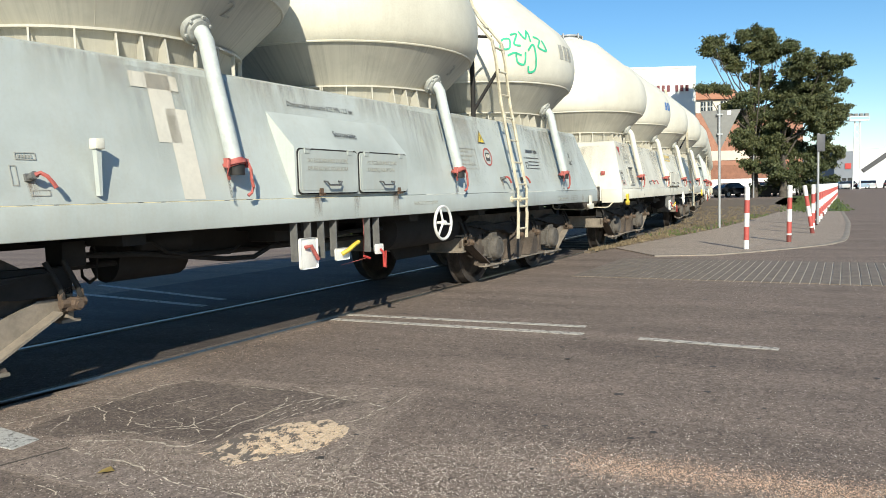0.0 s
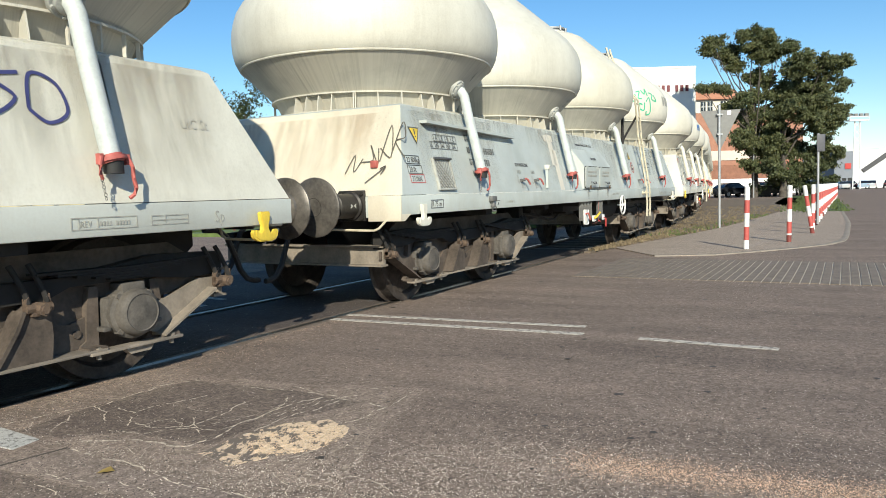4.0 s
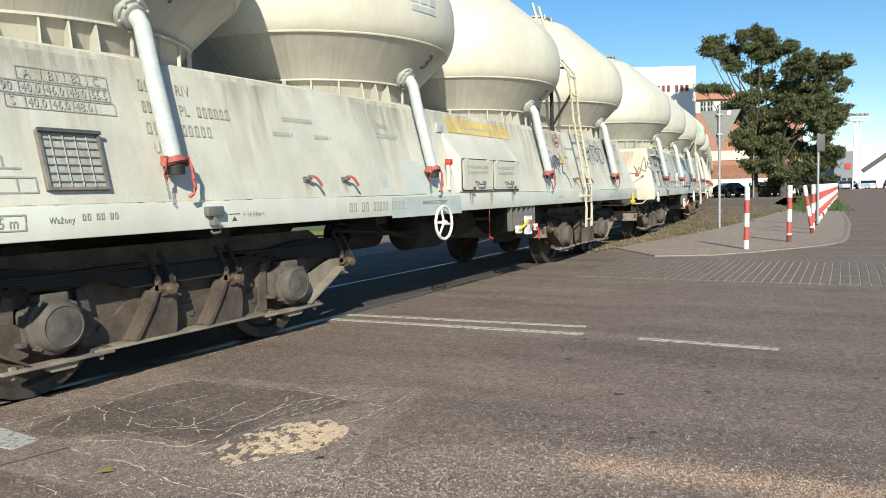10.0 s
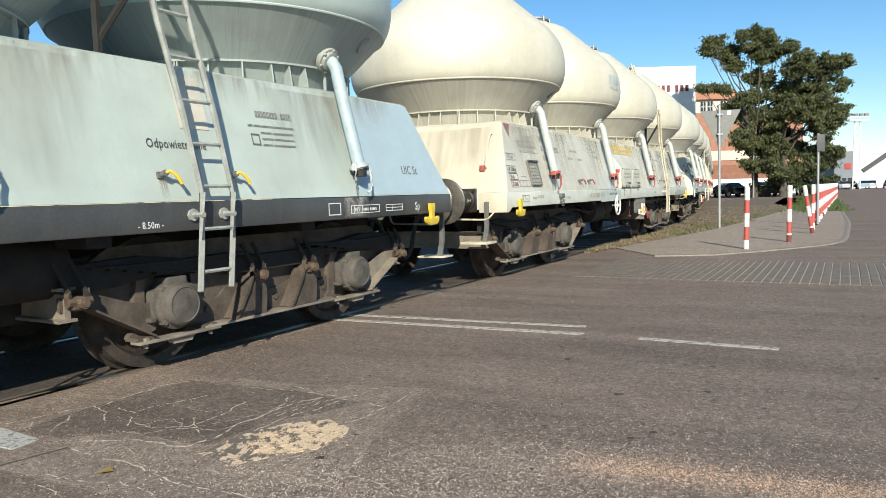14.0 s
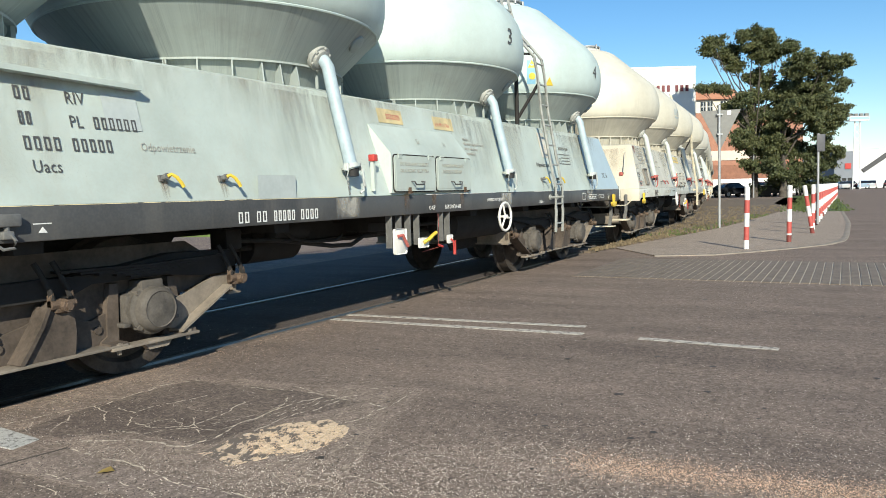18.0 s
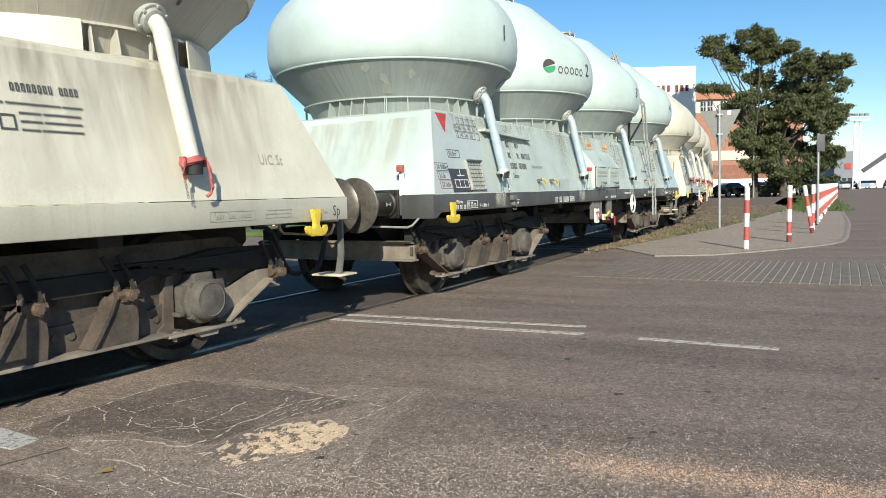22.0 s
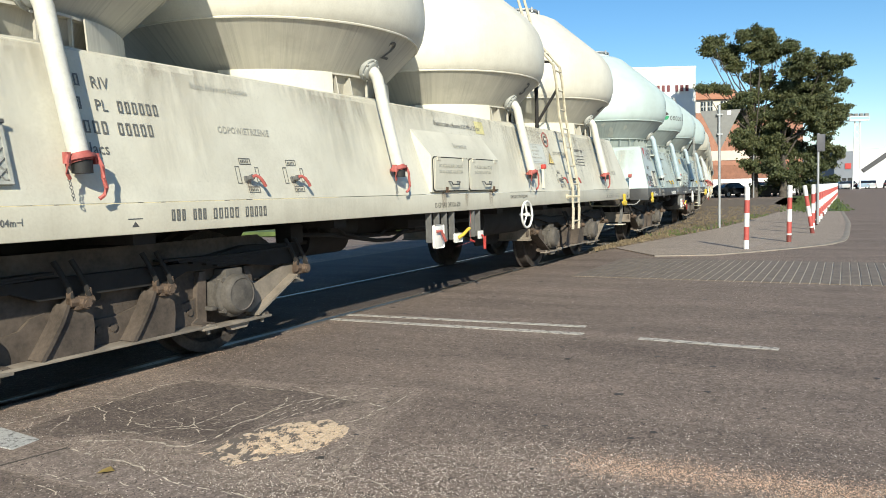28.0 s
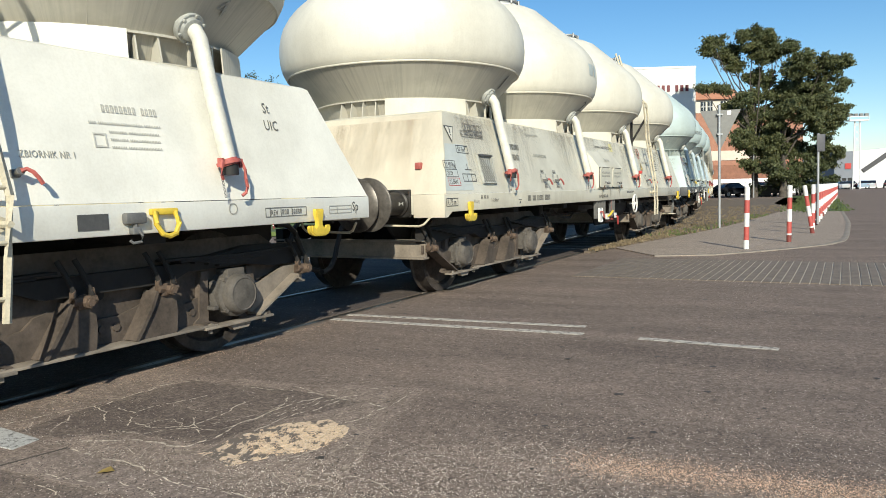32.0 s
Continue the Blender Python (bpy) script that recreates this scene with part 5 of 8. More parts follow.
def wagon(order, label, look_of):
    """One four-silo cement wagon; order counts places ahead of the second wagon."""
    w = empty("hopper_wagon")
    tagged(w, label, "freight wagon", "cement wagons of the train")
    body, band, silos, pipes, cap, end = (look_of[k] for k in ("body", "sill", "silos", "pipe", "cap", "end"))
    front, brow = look_of.get("front", (6.38, 5.90))
    casing = part("casing", once("casing%.2f" % front, lambda: hull(front, brow)), body, w)
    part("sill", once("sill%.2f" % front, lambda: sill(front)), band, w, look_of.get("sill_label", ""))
    part("corner_plate", once("corner_plate", lambda: corner_plate(-1)), band if band == BANDBLACK else end, w)
    part("corner_plate", once("corner_plate_far", lambda: corner_plate(1)), band if band == BANDBLACK else end, w)
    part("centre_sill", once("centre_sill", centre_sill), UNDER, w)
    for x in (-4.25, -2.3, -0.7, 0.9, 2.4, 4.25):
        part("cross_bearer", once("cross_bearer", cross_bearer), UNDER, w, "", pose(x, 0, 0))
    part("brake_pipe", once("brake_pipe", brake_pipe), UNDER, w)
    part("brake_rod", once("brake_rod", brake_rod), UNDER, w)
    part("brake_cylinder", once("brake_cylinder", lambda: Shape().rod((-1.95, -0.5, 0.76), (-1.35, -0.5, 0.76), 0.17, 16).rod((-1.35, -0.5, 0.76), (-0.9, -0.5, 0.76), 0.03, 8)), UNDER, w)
    # added dark sheets that close the view and stand for deep shade
    for key, poly in (("shade_web_rear", SHADE_WEB_REAR), ("shade_web_mid", SHADE_WEB_MID), ("shade_web_front", SHADE_WEB_FRONT)):
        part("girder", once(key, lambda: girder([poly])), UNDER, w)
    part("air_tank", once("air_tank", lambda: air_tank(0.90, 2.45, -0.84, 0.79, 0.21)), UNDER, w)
    if look_of.get("second_tank"):
        part("air_tank", once("air_tank_big", lambda: air_tank(-1.22, -0.42, -0.80, 0.74, 0.20)), UNDER, w, "black reservoir with faded white digits")
        part("air_tank", once("air_tank_small", lambda: air_tank(-0.22, 0.38, -0.78, 0.79, 0.15)), UNDER, w)
    else:
        part("valve_box", once("valve_box", lambda: Shape().cbox(-2.56, -2.40, -0.98, -0.80, 0.77, 0.93, 0.015).rod((-2.48, -0.9, 0.93), (-2.48, -0.9, 1.0), 0.03, 8)), UNDER, w)
        part("equipment_box", once("equipment_box", lambda: Shape().cbox(-0.78, 0.06, -1.02, -0.72, 0.80, 0.97, 0.02).cbox(-0.60, -0.20, -1.0, -0.74, 0.77, 0.81, 0.015)), UNDER, w)
        part("air_tank", once("air_tank_slim", lambda: air_tank(-1.98, -1.50, -0.85, 0.87, 0.075)), UNDER, w)
    for x in (-2.15, 2.62):
        part("safety_sling", once("safety_sling", safety_sling), UNDER, w, "", pose(x, 0, 0))
    if end != body:
        for x, k in ((-6.38, -1), (front, 1)):
            xt = REAR_TOP - 0.01 if k < 0 else brow
            part("end_panel", Shape().add([(x + 0.004 * k, -SIDE + 0.004, SEAM), (x + 0.004 * k, SIDE - 0.004, SEAM), (xt + 0.004 * k, SIDE - INSET - 0.004, TOP - 0.02), (xt + 0.004 * k, -SIDE + INSET + 0.004, TOP - 0.02)], [(0, 1, 2, 3)]), end, w)
    for x, mat in zip(SILO_X, silos):
        m = pose(x, 0, 0)
        v = part("silo", once("silo", silo_shell), mat, w, "", m)
        # cone and foot parts share the colour darkened for shade below the silo
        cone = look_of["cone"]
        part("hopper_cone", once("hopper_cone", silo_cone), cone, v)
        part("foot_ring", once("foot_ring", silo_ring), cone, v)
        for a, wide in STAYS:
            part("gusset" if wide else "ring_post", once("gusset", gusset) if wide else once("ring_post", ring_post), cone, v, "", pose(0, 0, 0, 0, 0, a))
        if look_of.get("cover") or order == -3:
            part("foot_cover", once("foot_cover_plain", lambda: foot_cover(-72, -30)), cone, v)
        if look_of.get("cover"):
            part("foot_cover", once("foot_cover", foot_cover), look_of["cover"], v)
        part("weld_bead", once("weld_bead", seam_bead), mat, v)
        for a in (200, 238, 296, 335, 20, 80, 140):
            part("weld_seam", once("weld_seam", cone_weld), cone, v, "", pose(0, 0, 0, 0, 0, a))
        part("manhole", once("manhole", manhole), STEEL, v)
    low = pose(0.03, 0, 0)
    for x in SILO_X:
        m = pose(x - 0.05, 0, 0)
        p = part("discharge_pipe", once("discharge_pipe", pipe_tube), pipes, w, "", m)
        part("flange", once("flange", pipe_flange), FLANGE_GREY, p)
        for k in range(6):
            part("bolt", once("flange_bolt", flange_bolt), FLANGE_GREY, p, "", FLANGE_AT @ pose(0, 0, 0, 0, 0, 60 * k + 30))
        part("coupling_socket", once("coupling_socket", pipe_socket), HOSE, p, "", low)
        part("chain", once("cap_chain", pipe_chain), PLATE, p, "", low)
        part("end_cap", once("end_cap", pipe_cap), cap, p, "", low)
        part("clamp_lever", once("clamp_lever", pipe_lever), cap, p, "", low)
    part("catwalk", once("catwalk", catwalk), STEEL, w)
    lx = look_of.get("ladder_x", 3.0)
    lad = part("ladder", once("ladder_stile", ladder_stile), look_of["ladder"], w, "", pose(lx, 0, 0))
    part("stile", once("ladder_stile", ladder_stile), look_of["ladder"], lad, "", pose(0.26, 0, 0))
    rung = once("rung", lambda: Shape().rod((0, 0, 0), (0.26, 0, 0), 0.013, 6))
    z = 0.70
    while z < 3.9:
        part("rung", rung, look_of["ladder"], lad, "", Matrix.Translation(ladder_at(z)))
        z += 0.27
    for dx in (0.0, 0.26):
        part("ladder_bracket", once("ladder_bracket", lambda: Shape().rod((0, -1.41, 1.06), (0, -1.53, 1.06), 0.018, 6).rod((0, -1.41, 1.06), (0, -1.44, 1.06), 0.04, 8)), look_of["ladder"], w, "", pose(lx - 0.02 + dx, 0, 0))
    part("ladder_stay", once("ladder_stay", lambda: Shape().rod((0, -1.12, 2.02), (0, -1.12, 3.2), 0.028, 6).rod((0, -1.12, 2.12), (0.22, -1.36, 2.62), 0.022, 6).rod((0, -1.12, 3.0), (0.10, -1.34, 2.98), 0.018, 6)), UNDER, w, "", pose(lx - 0.40, 0, 0))
    if "lip" in look_of:
        x0, x1 = look_of["lip"]
        part("drip_lip", Shape().prism([(x0, 1.865), (x1, 1.825), (x1, 1.855), (x0, 1.895)], wall_y(1.86) - 0.080, wall_y(1.86) + 0.02), body, w)
    if "side_lamp" in look_of:
        sx, mat = look_of["side_lamp"]
        sl = part("lamp_bracket", once("side_bracket", lambda: Shape().prism([(-0.008, 1.19), (0.008, 1.19), (0.016, 1.46), (-0.016, 1.46)], -1.446, -1.41)), look_of["body"], w, "", pose(sx, 0, 0))
        part("lamp_socket", once("side_socket", lambda: Shape().cbox(-0.030, 0.030, -1.465, -1.40, 1.45, 1.51, 0.008)), mat, sl)
    for k in (-1, 1):
        for y in (-0.875, 0.875):
            b = part("buffer", once("buffer", buffer_body), BUFFER, w, "", pose(-6.40 if k < 0 else front, y, 1.06, 0, 0, 0 if k > 0 else 180))
            if k < 0 and y < 0:
                part("maker_mark", once("maker_mark", lambda: Shape().prism([(0.12, -0.02), (0.155, 0.0), (0.12, 0.02)], 0.1155, 0.1195).prism([(0.20, -0.02), (0.165, 0.0), (0.20, 0.02)], 0.1155, 0.1195)), FADED, b)
            part("buffer_plate", once("buffer_plate", buffer_plate), BUFFER_FACE, b)
        part("screw_coupling", once("screw_coupling", coupling), UNDER, w, "", pose(6.40 * k, 0, 1.0, 0, 0, 0 if k > 0 else 180))
        for y in (-0.32, 0.32):
            part("brake_hose", once("brake_hose", air_hose), HOSE, w, "", pose(6.42 * k, y, 0.92, 0, 0, 0 if k > 0 else 180))
        part("roping_hook", once("roping_hook", hook_mesh), look_of["hook"], w, "", pose(look_of.get("rear_hook", -6.05) if k < 0 else look_of.get("hook_x", 5.95), -SIDE - 0.03, SILL + 0.09))
        part("grab_iron", once("grab_iron", grab_iron), look_of["ladder"], w, "", pose(-6.41, -0.93, 0.825) if k < 0 else Matrix.Translation((front + 0.02, -0.93, 0.825)) @ Matrix.Diagonal((-1, 1, 1, 1)))
    if look_of.get("rear_step"):
        st = part("shunter_step", once("shunter_step", step_mesh), PLATE, w, "", pose(-6.46, -1.20, 0.68, 0, 0, 90))
        part("tread", once("tread", step_tread), LADDERCREAM, st)
    if look_of.get("front_step"):
        st = part("shunter_step", once("shunter_step", step_mesh), PLATE, w, "", pose(6.56, -1.24, 0.60, 0, 0, 90))
        part("tread", once("tread_front", lambda: Shape().cbox(-0.02, 0.30, -0.16, 0.08, -0.14, -0.122, 0.004)), LADDERCREAM, st, "worn cream front step")
    if look_of.get("lamp_post"):
        lb = part("lamp_bracket", once("lamp_bracket", lamp_bracket), WHITE, w, "", pose(-6.40, -1.06, 1.38))
        part("lamp_socket", once("lamp_socket", lamp_box), FADED_RED, lb, "red lamp socket")
    else:
        part("lamp_socket", once("lamp_socket", lamp_box), FADED_RED, w, "red lamp socket", pose(-6.245, -1.05, 1.415))
    cx = look_of.get("cabinet_x", -0.98)
    cab = part("control_box", once("control_box", cabinet_body), look_of.get("cabinet", body), w, "", pose(cx, 0, 0))
    for dx in (0.03, 0.80):
        part("flap_door", once("flap_door", cabinet_door), look_of.get("cabinet", body), cab, "", pose(dx, -SIDE - 0.022, 1.185))
        here = pose(dx, -SIDE - 0.022, 1.185)
        part("handle", once("handle", door_handle), BLACK, cab, "", here)
        part("door_gap", once("door_gap", door_gap), UNDER, cab, "", here)
        for hx in (0.09, 0.63):
            part("hinge", once("hinge", door_hinge), body, cab, "", here @ pose(hx, 0, 0))
        part("latch", once("latch", door_latch), RUST, cab, "", here @ pose(0.24 if dx < 0.5 else 0.58, 0, 0))
        part("stain", once("latch_stain", lambda: flat_rects([(0, 0.12, -0.20, 0.0)], 0.0003)), RUST_RUN, cab, "", pose(dx + (0.18 if dx < 0.5 else 0.52), -SIDE - 0.0065, 1.16, 90))
    part("stain", once("gap_stain", lambda: flat_rects([(0, 0.10, -0.19, 0.0)], 0.0003)), RUST_RUN, cab, "", pose(0.73, -SIDE - 0.0066, 1.155, 90))
    for x, wd, ht, mat in () if look_of.get("clean") else ((-5.9, 0.9, 0.8, GREY_RUN), (-4.55, 0.8, 0.75, CEMENT_RUN), (-2.5, 1.1, 0.8, GREY_RUN), (0.9, 0.8, 0.7, GREY_RUN), (1.75, 0.9, 0.8, CEMENT_RUN), (3.7, 1.3, 0.8, GREY_RUN), (5.0, 0.9, 0.8, CEMENT_RUN)):
        part("stain", once("wall_stain%.1f%.2f" % (wd, ht), lambda: flat_rects([(0, wd, -ht, 0.0)], 0.0002)), mat, w, "", on_wall(x + 0.2 * math.sin(order * 3 + x), 1.99, 0.0012))
    if not look_of.get("clean"):
        for k in range(8):
            part("stain", once("edge_grime", lambda: flat_rects([(0, 1.45, -0.34, 0.0)], 0.0002)), GRIME, w, "", on_wall(-5.9 + 1.45 * k, 2.03, 0.0024))
        for x in (-3.47, -2.99, lx - 0.24, lx + 0.34):
            part("stain", once("valve_rust", lambda: flat_rects([(0, 0.07, -0.14, 0.0)], 0.0002)), RUST_RUN, w, "", on_wall(x, 1.285, 0.0026))
    if band == BANDBLACK:
        for x in SILO_X:
            part("stain", once("sill_splash", lambda: flat_rects([(0, 0.34, -0.165, 0.0)], 0.0002)), SPLASH, w, "", on_wall(x - 0.16, 1.14, 0.0026))
    up = Vector((REAR_TOP - REAR, 0, TOP - SEAM)).normalized()
    tilt = Matrix(((0, up.x, -up.z, 0), (-1, 0, 0, 0), (0, up.z, up.x, 0), (0, 0, 0, 1)))
    for y, wd, ht in ((1.2, 0.8, 0.85), (0.45, 0.75, 0.8), (-0.2, 0.9, 0.86)):
        part("stain", once("end_stain%.2f" % wd, lambda: flat_rects([(0, wd, -ht, 0.0)], 0.0002)), look_of.get("end_stain", CEMENT_RUN), w, "", Matrix.Translation((-6.386, y, SEAM)) @ tilt @ Matrix.Translation((0, 0.885, 0.004)))
    vf = part("vent_frame", once("vent_frame", vent_frame), look_of.get("vent", VENT_FRAME), w, "", on_wall(look_of.get("vent_x", -5.54), look_of.get("vent_z", 1.22), 0.002))
    part("vent_mesh", once("vent_mesh%d" % look_of["diamond"], lambda: vent_grid(look_of["diamond"])), MESHGREY, vf)
    part("vent_flap", once("vent_flap", lambda: Shape().box(-0.004, 0.364, 0.318, 0.338, 0.03, 0.046)), BLACK, vf)
    part("vent_back", once("vent_back", vent_back), VENT_BACK, vf)
    for x in (-3.45, -2.97):
        vb = part("air_valve", once("air_valve", valve_body), PLATE, w, "", on_wall(x, 1.29, 0.0))
        part("valve_lever", once("valve_lever", valve_lever), look_of["valve"], vb)
    vb = part("air_valve", once("air_valve", valve_body), PLATE, w, "", on_wall(lx - 0.22, 1.31, 0.0))
    part("valve_lever", once("valve_lever", valve_lever), look_of["valve"], vb)
    vb = part("air_valve", once("air_valve", valve_body), PLATE, w, "", on_wall(lx + 0.36, 1.31, 0.0))
    part("valve_lever", once("valve_lever", valve_lever), look_of["valve"], vb)
    hx = look_of["wheel_x"]
    part("hand_wheel", once("hand_wheel", hand_wheel), look_of["wheel"], w, "white hand brake wheel", pose(hx, -SIDE - 0.07, 0.86))
    px = look_of.get("plates_x", -0.95)
    for k in range(4):
        part("hanger_plate", once("hanger_plate", plate_row), PLATE, w, "", pose(px + k * 0.16, -SIDE + 0.08, SILL))
    for k in look_of.get("end_plates", (0.95, 1.09)):
        part("hanger_plate", once("hanger_plate", plate_row), PLATE, w, "", pose(px + k, -SIDE + 0.08, SILL))
    bp = part("lever_plate", once("lever_plate", lambda: Shape().cbox(-0.10, 0.10, -0.012, 0.0, -0.12, 0.12, 0.02)), WHITE, w, "white enamel brake plate", pose(px + look_of.get("levers", (0.10, 0.52))[0], -SIDE + 0.0, 0.72))
    part("lever", once("lever", lambda: Shape().tube([(-0.06, -0.02, 0.05), (-0.02, -0.05, 0.06), (0.05, -0.06, -0.05)], 0.016, 6)), FADED_RED, bp)
    bp = part("lever_plate", once("lever_plate_small", lambda: Shape().cbox(-0.09, 0.09, -0.012, 0.0, -0.05, 0.05, 0.015)), WHITE, w, "", pose(px + look_of.get("levers", (0.10, 0.52))[1], -SIDE + 0.0, 0.68))
    part("lever", once("lever_yellow", lambda: Shape().tube([(-0.02, -0.02, 0.0), (0.03, -0.05, 0.03), (0.10, -0.06, 0.07), (0.16, -0.06, 0.09)], 0.018, 6)), YELLOW, bp)
    bp = part("lever_plate", once("lever_plate_tiny", lambda: Shape().cbox(-0.06, 0.06, -0.012, 0.0, -0.045, 0.045, 0.012)), WHITE, w, "", pose(px + look_of.get("levers", (0.10, 0.52, 1.05))[-1], -SIDE + 0.0, 0.68))
    part("lever", once("lever_red", lambda: Shape().tube([(0.0, -0.02, 0.0), (0.02, -0.04, -0.03), (0.02, -0.04, -0.16), (0.05, -0.04, -0.17), (0.05, -0.04, -0.02)], 0.011, 6)), RED, bp)
    part("release_wire", once("release_wire", lambda: Shape().tube([(0, 0, 0), (0.0, -0.005, -0.15), (-0.005, 0, -0.33), (0.03, 0, -0.35), (-0.30, 0.02, -0.38)], 0.0028, 5)), FADED_RED, w, "", pose(px + look_of.get("wire", 0.86), -SIDE + 0.02, SILL))
    part("release_grip", once("release_grip", lambda: Shape().rod((-0.005, 0, -0.33), (0.07, -0.01, -0.355), 0.011, 6)), RED, w, "", pose(px + look_of.get("wire", 0.86), -SIDE + 0.02, SILL))
    if order in (1, 0, -1, -3):
        dev = part("drain_cock", once("drain_cock", lambda: Shape().cbox(-0.07, 0.07, -0.05, 0.0, 0.05, 0.115, 0.012).rod((0.0, -0.028, 0.055), (0.0, -0.028, -0.005), 0.014, 8).cbox(-0.028, 0.028, -0.05, 0.0, -0.012, 0.03, 0.008)), look_of["device"], w, "", pose(4.0 if order == -3 else -4.44, -SIDE - 0.002, 0.975 if order == -3 else 0.995))
        part("hook_arm", once("hook_arm", lambda: Shape().tube([(0.01, -0.045, 0.01), (0.03, -0.05, -0.02), (0.025, -0.045, -0.055), (-0.03, -0.04, -0.06), (-0.045, -0.035, -0.045)], 0.009, 6)), PLATE, dev)
    if order > -3:
        part("jack_mark", once("jack_mark", lambda: Shape().prism([(-0.05, 0.0), (0.05, 0.0), (0.05, 0.006), (-0.05, 0.006)], -0.0012, 0.0).prism([(0.0, -0.012), (0.025, -0.045), (-0.025, -0.045)], -0.0012, 0.0)), LETTER_WHITE if band == BANDBLACK else BLACK, w, "", pose(-4.24 if order > -2 else -4.40, -SIDE - 0.002, 1.05))
    bogies = [bogie(w, x) for x in BOGIE_X]
    RUN.append((w, order, bogies))
    return w


# ---- the wagons, from the front of the train backwards ----
CREAM = paint("cream_paint", (0.585, 0.56, 0.465), (0.36, 0.32, 0.25), 0.38)
CREAM_PALE = paint("pale_cream_paint", (0.645, 0.62, 0.53), (0.42, 0.38, 0.31), 0.32)
CREAM_GREY = paint("grey_cream_paint", (0.565, 0.55, 0.475), (0.31, 0.28, 0.225), 0.5)
GREYGREEN = paint("grey_green_paint", (0.415, 0.45, 0.43), (0.40, 0.37, 0.31), 0.5)
GREYBLUE = paint("grey_blue_paint", (0.435, 0.50, 0.465), (0.44, 0.40, 0.33), 0.4)
MINT = paint("mint_paint", (0.475, 0.57, 0.552), (0.42, 0.42, 0.37), 0.25)
BRIGHT = paint("white_wagon_paint", (0.74, 0.725, 0.65), (0.5, 0.46, 0.38), 0.25)
END_WARM = paint("yellowed_cream_paint", (0.60, 0.545, 0.435), (0.36, 0.31, 0.235), 0.42)
# cream darkened for weaker light on the upright sill, with heavier dirt runs
CREAM_SILL = paint("dimmed_dusty_cream_paint", (0.505, 0.48, 0.395), (0.33, 0.29, 0.225), 0.5)
BANDBLACK = paint("black_sill_paint", (0.045, 0.047, 0.05), (0.20, 0.19, 0.17), 0.4, 4.0)
BANDBLUE = paint("pale_sill_paint", (0.53, 0.545, 0.495), (0.42, 0.39, 0.32), 0.35)
# darker than the silo paint: shade on the down-facing cones, plus dust runs
CONE_CREAM = cone_paint("shaded_dusty_cream_cone", (0.345, 0.33, 0.285), (0.575, 0.55, 0.47), (0.30, 0.28, 0.24))
CONE_MINT = cone_paint("shaded_dusty_mint_cone", (0.235, 0.268, 0.258), (0.40, 0.45, 0.43), (0.24, 0.245, 0.225))
LADDERCREAM = plain("ladder_cream", (0.62, 0.56, 0.42), 0.6, 0, 0.2, 10)
LADDERGREY = plain("ladder_grey", (0.34, 0.35, 0.33), 0.6, 0, 0.2, 10)
PIPEGREY = plain("pipe_pale_grey", (0.50, 0.535, 0.52), 0.5, 0, 0.12, 8)
PIPEBLUE = plain("pipe_blue_grey", (0.385, 0.475, 0.52), 0.45, 0, 0.12, 8)
FLANGE_GREY = plain("dusty_pipe_flange", (0.40, 0.41, 0.385), 0.6, 0, 0.2, 9)
PIPECREAM = plain("pipe_cream", (0.63, 0.615, 0.545), 0.5, 0, 0.12, 8)


def style(body, band, silos, pipe, **more):
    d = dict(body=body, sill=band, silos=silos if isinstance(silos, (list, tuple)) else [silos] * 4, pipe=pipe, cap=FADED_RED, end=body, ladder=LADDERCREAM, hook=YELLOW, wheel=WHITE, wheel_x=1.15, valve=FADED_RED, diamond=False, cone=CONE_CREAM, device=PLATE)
    d.update(more)
    return d


green_style = style(GREYGREEN, GREYGREEN, [CREAM_GREY, CREAM_GREY, CREAM, CREAM_PALE], PIPEGREY, end=END_WARM, end_stain=OCHRE_RUN, hook=CREAM_PALE, diamond=True, vent_x=-5.68, vent_z=1.185, lip=(-5.72, -3.48), side_lamp=(-2.6, CREAM_PALE))
cream_style = style(CREAM_GREY, BANDBLUE, CREAM, PIPEGREY, vent=plain("rusty_dark_frame", (0.21, 0.19, 0.165), 0.7, 0, 0.25, 14), end=END_WARM, wheel_x=-1.46, plates_x=0.42, levers=(0.45, 0.15, 0.70), end_plates=(0.62, 0.735), wire=-0.64, rear_step=True, second_tank=True, side_lamp=(-1.22, RED), front=(6.26, 5.74))
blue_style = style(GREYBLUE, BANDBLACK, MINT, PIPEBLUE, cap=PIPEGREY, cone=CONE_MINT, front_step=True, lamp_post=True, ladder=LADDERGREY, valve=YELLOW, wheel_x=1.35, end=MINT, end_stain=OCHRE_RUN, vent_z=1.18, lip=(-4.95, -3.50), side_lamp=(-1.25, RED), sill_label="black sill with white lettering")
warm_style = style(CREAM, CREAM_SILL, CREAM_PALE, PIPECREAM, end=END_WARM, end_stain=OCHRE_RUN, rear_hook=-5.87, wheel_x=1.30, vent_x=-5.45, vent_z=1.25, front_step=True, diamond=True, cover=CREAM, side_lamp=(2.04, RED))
white_style = style(BRIGHT, BRIGHT, CREAM_GREY, PIPECREAM, cover=BRIGHT, clean=True, hook_x=5.67)
pale_style = style(CREAM_PALE, CREAM_PALE, CREAM_PALE, PIPECREAM)

wagon(5, "pale cream cement hopper wagon with four silos", cream_style)
wagon(4, "weathered cream cement hopper wagon with four silos", pale_style)
wagon(3, "grey-green cement hopper wagon with four cream silos", green_style)
pale = wagon(2, "pale cream cement hopper wagon with four silos", pale_style)
green = wagon(1, "grey-green cement hopper wagon with graffiti on a silo", green_style)
cream = wagon(0, "dusty cream cement hopper wagon with blue graffiti", cream_style)
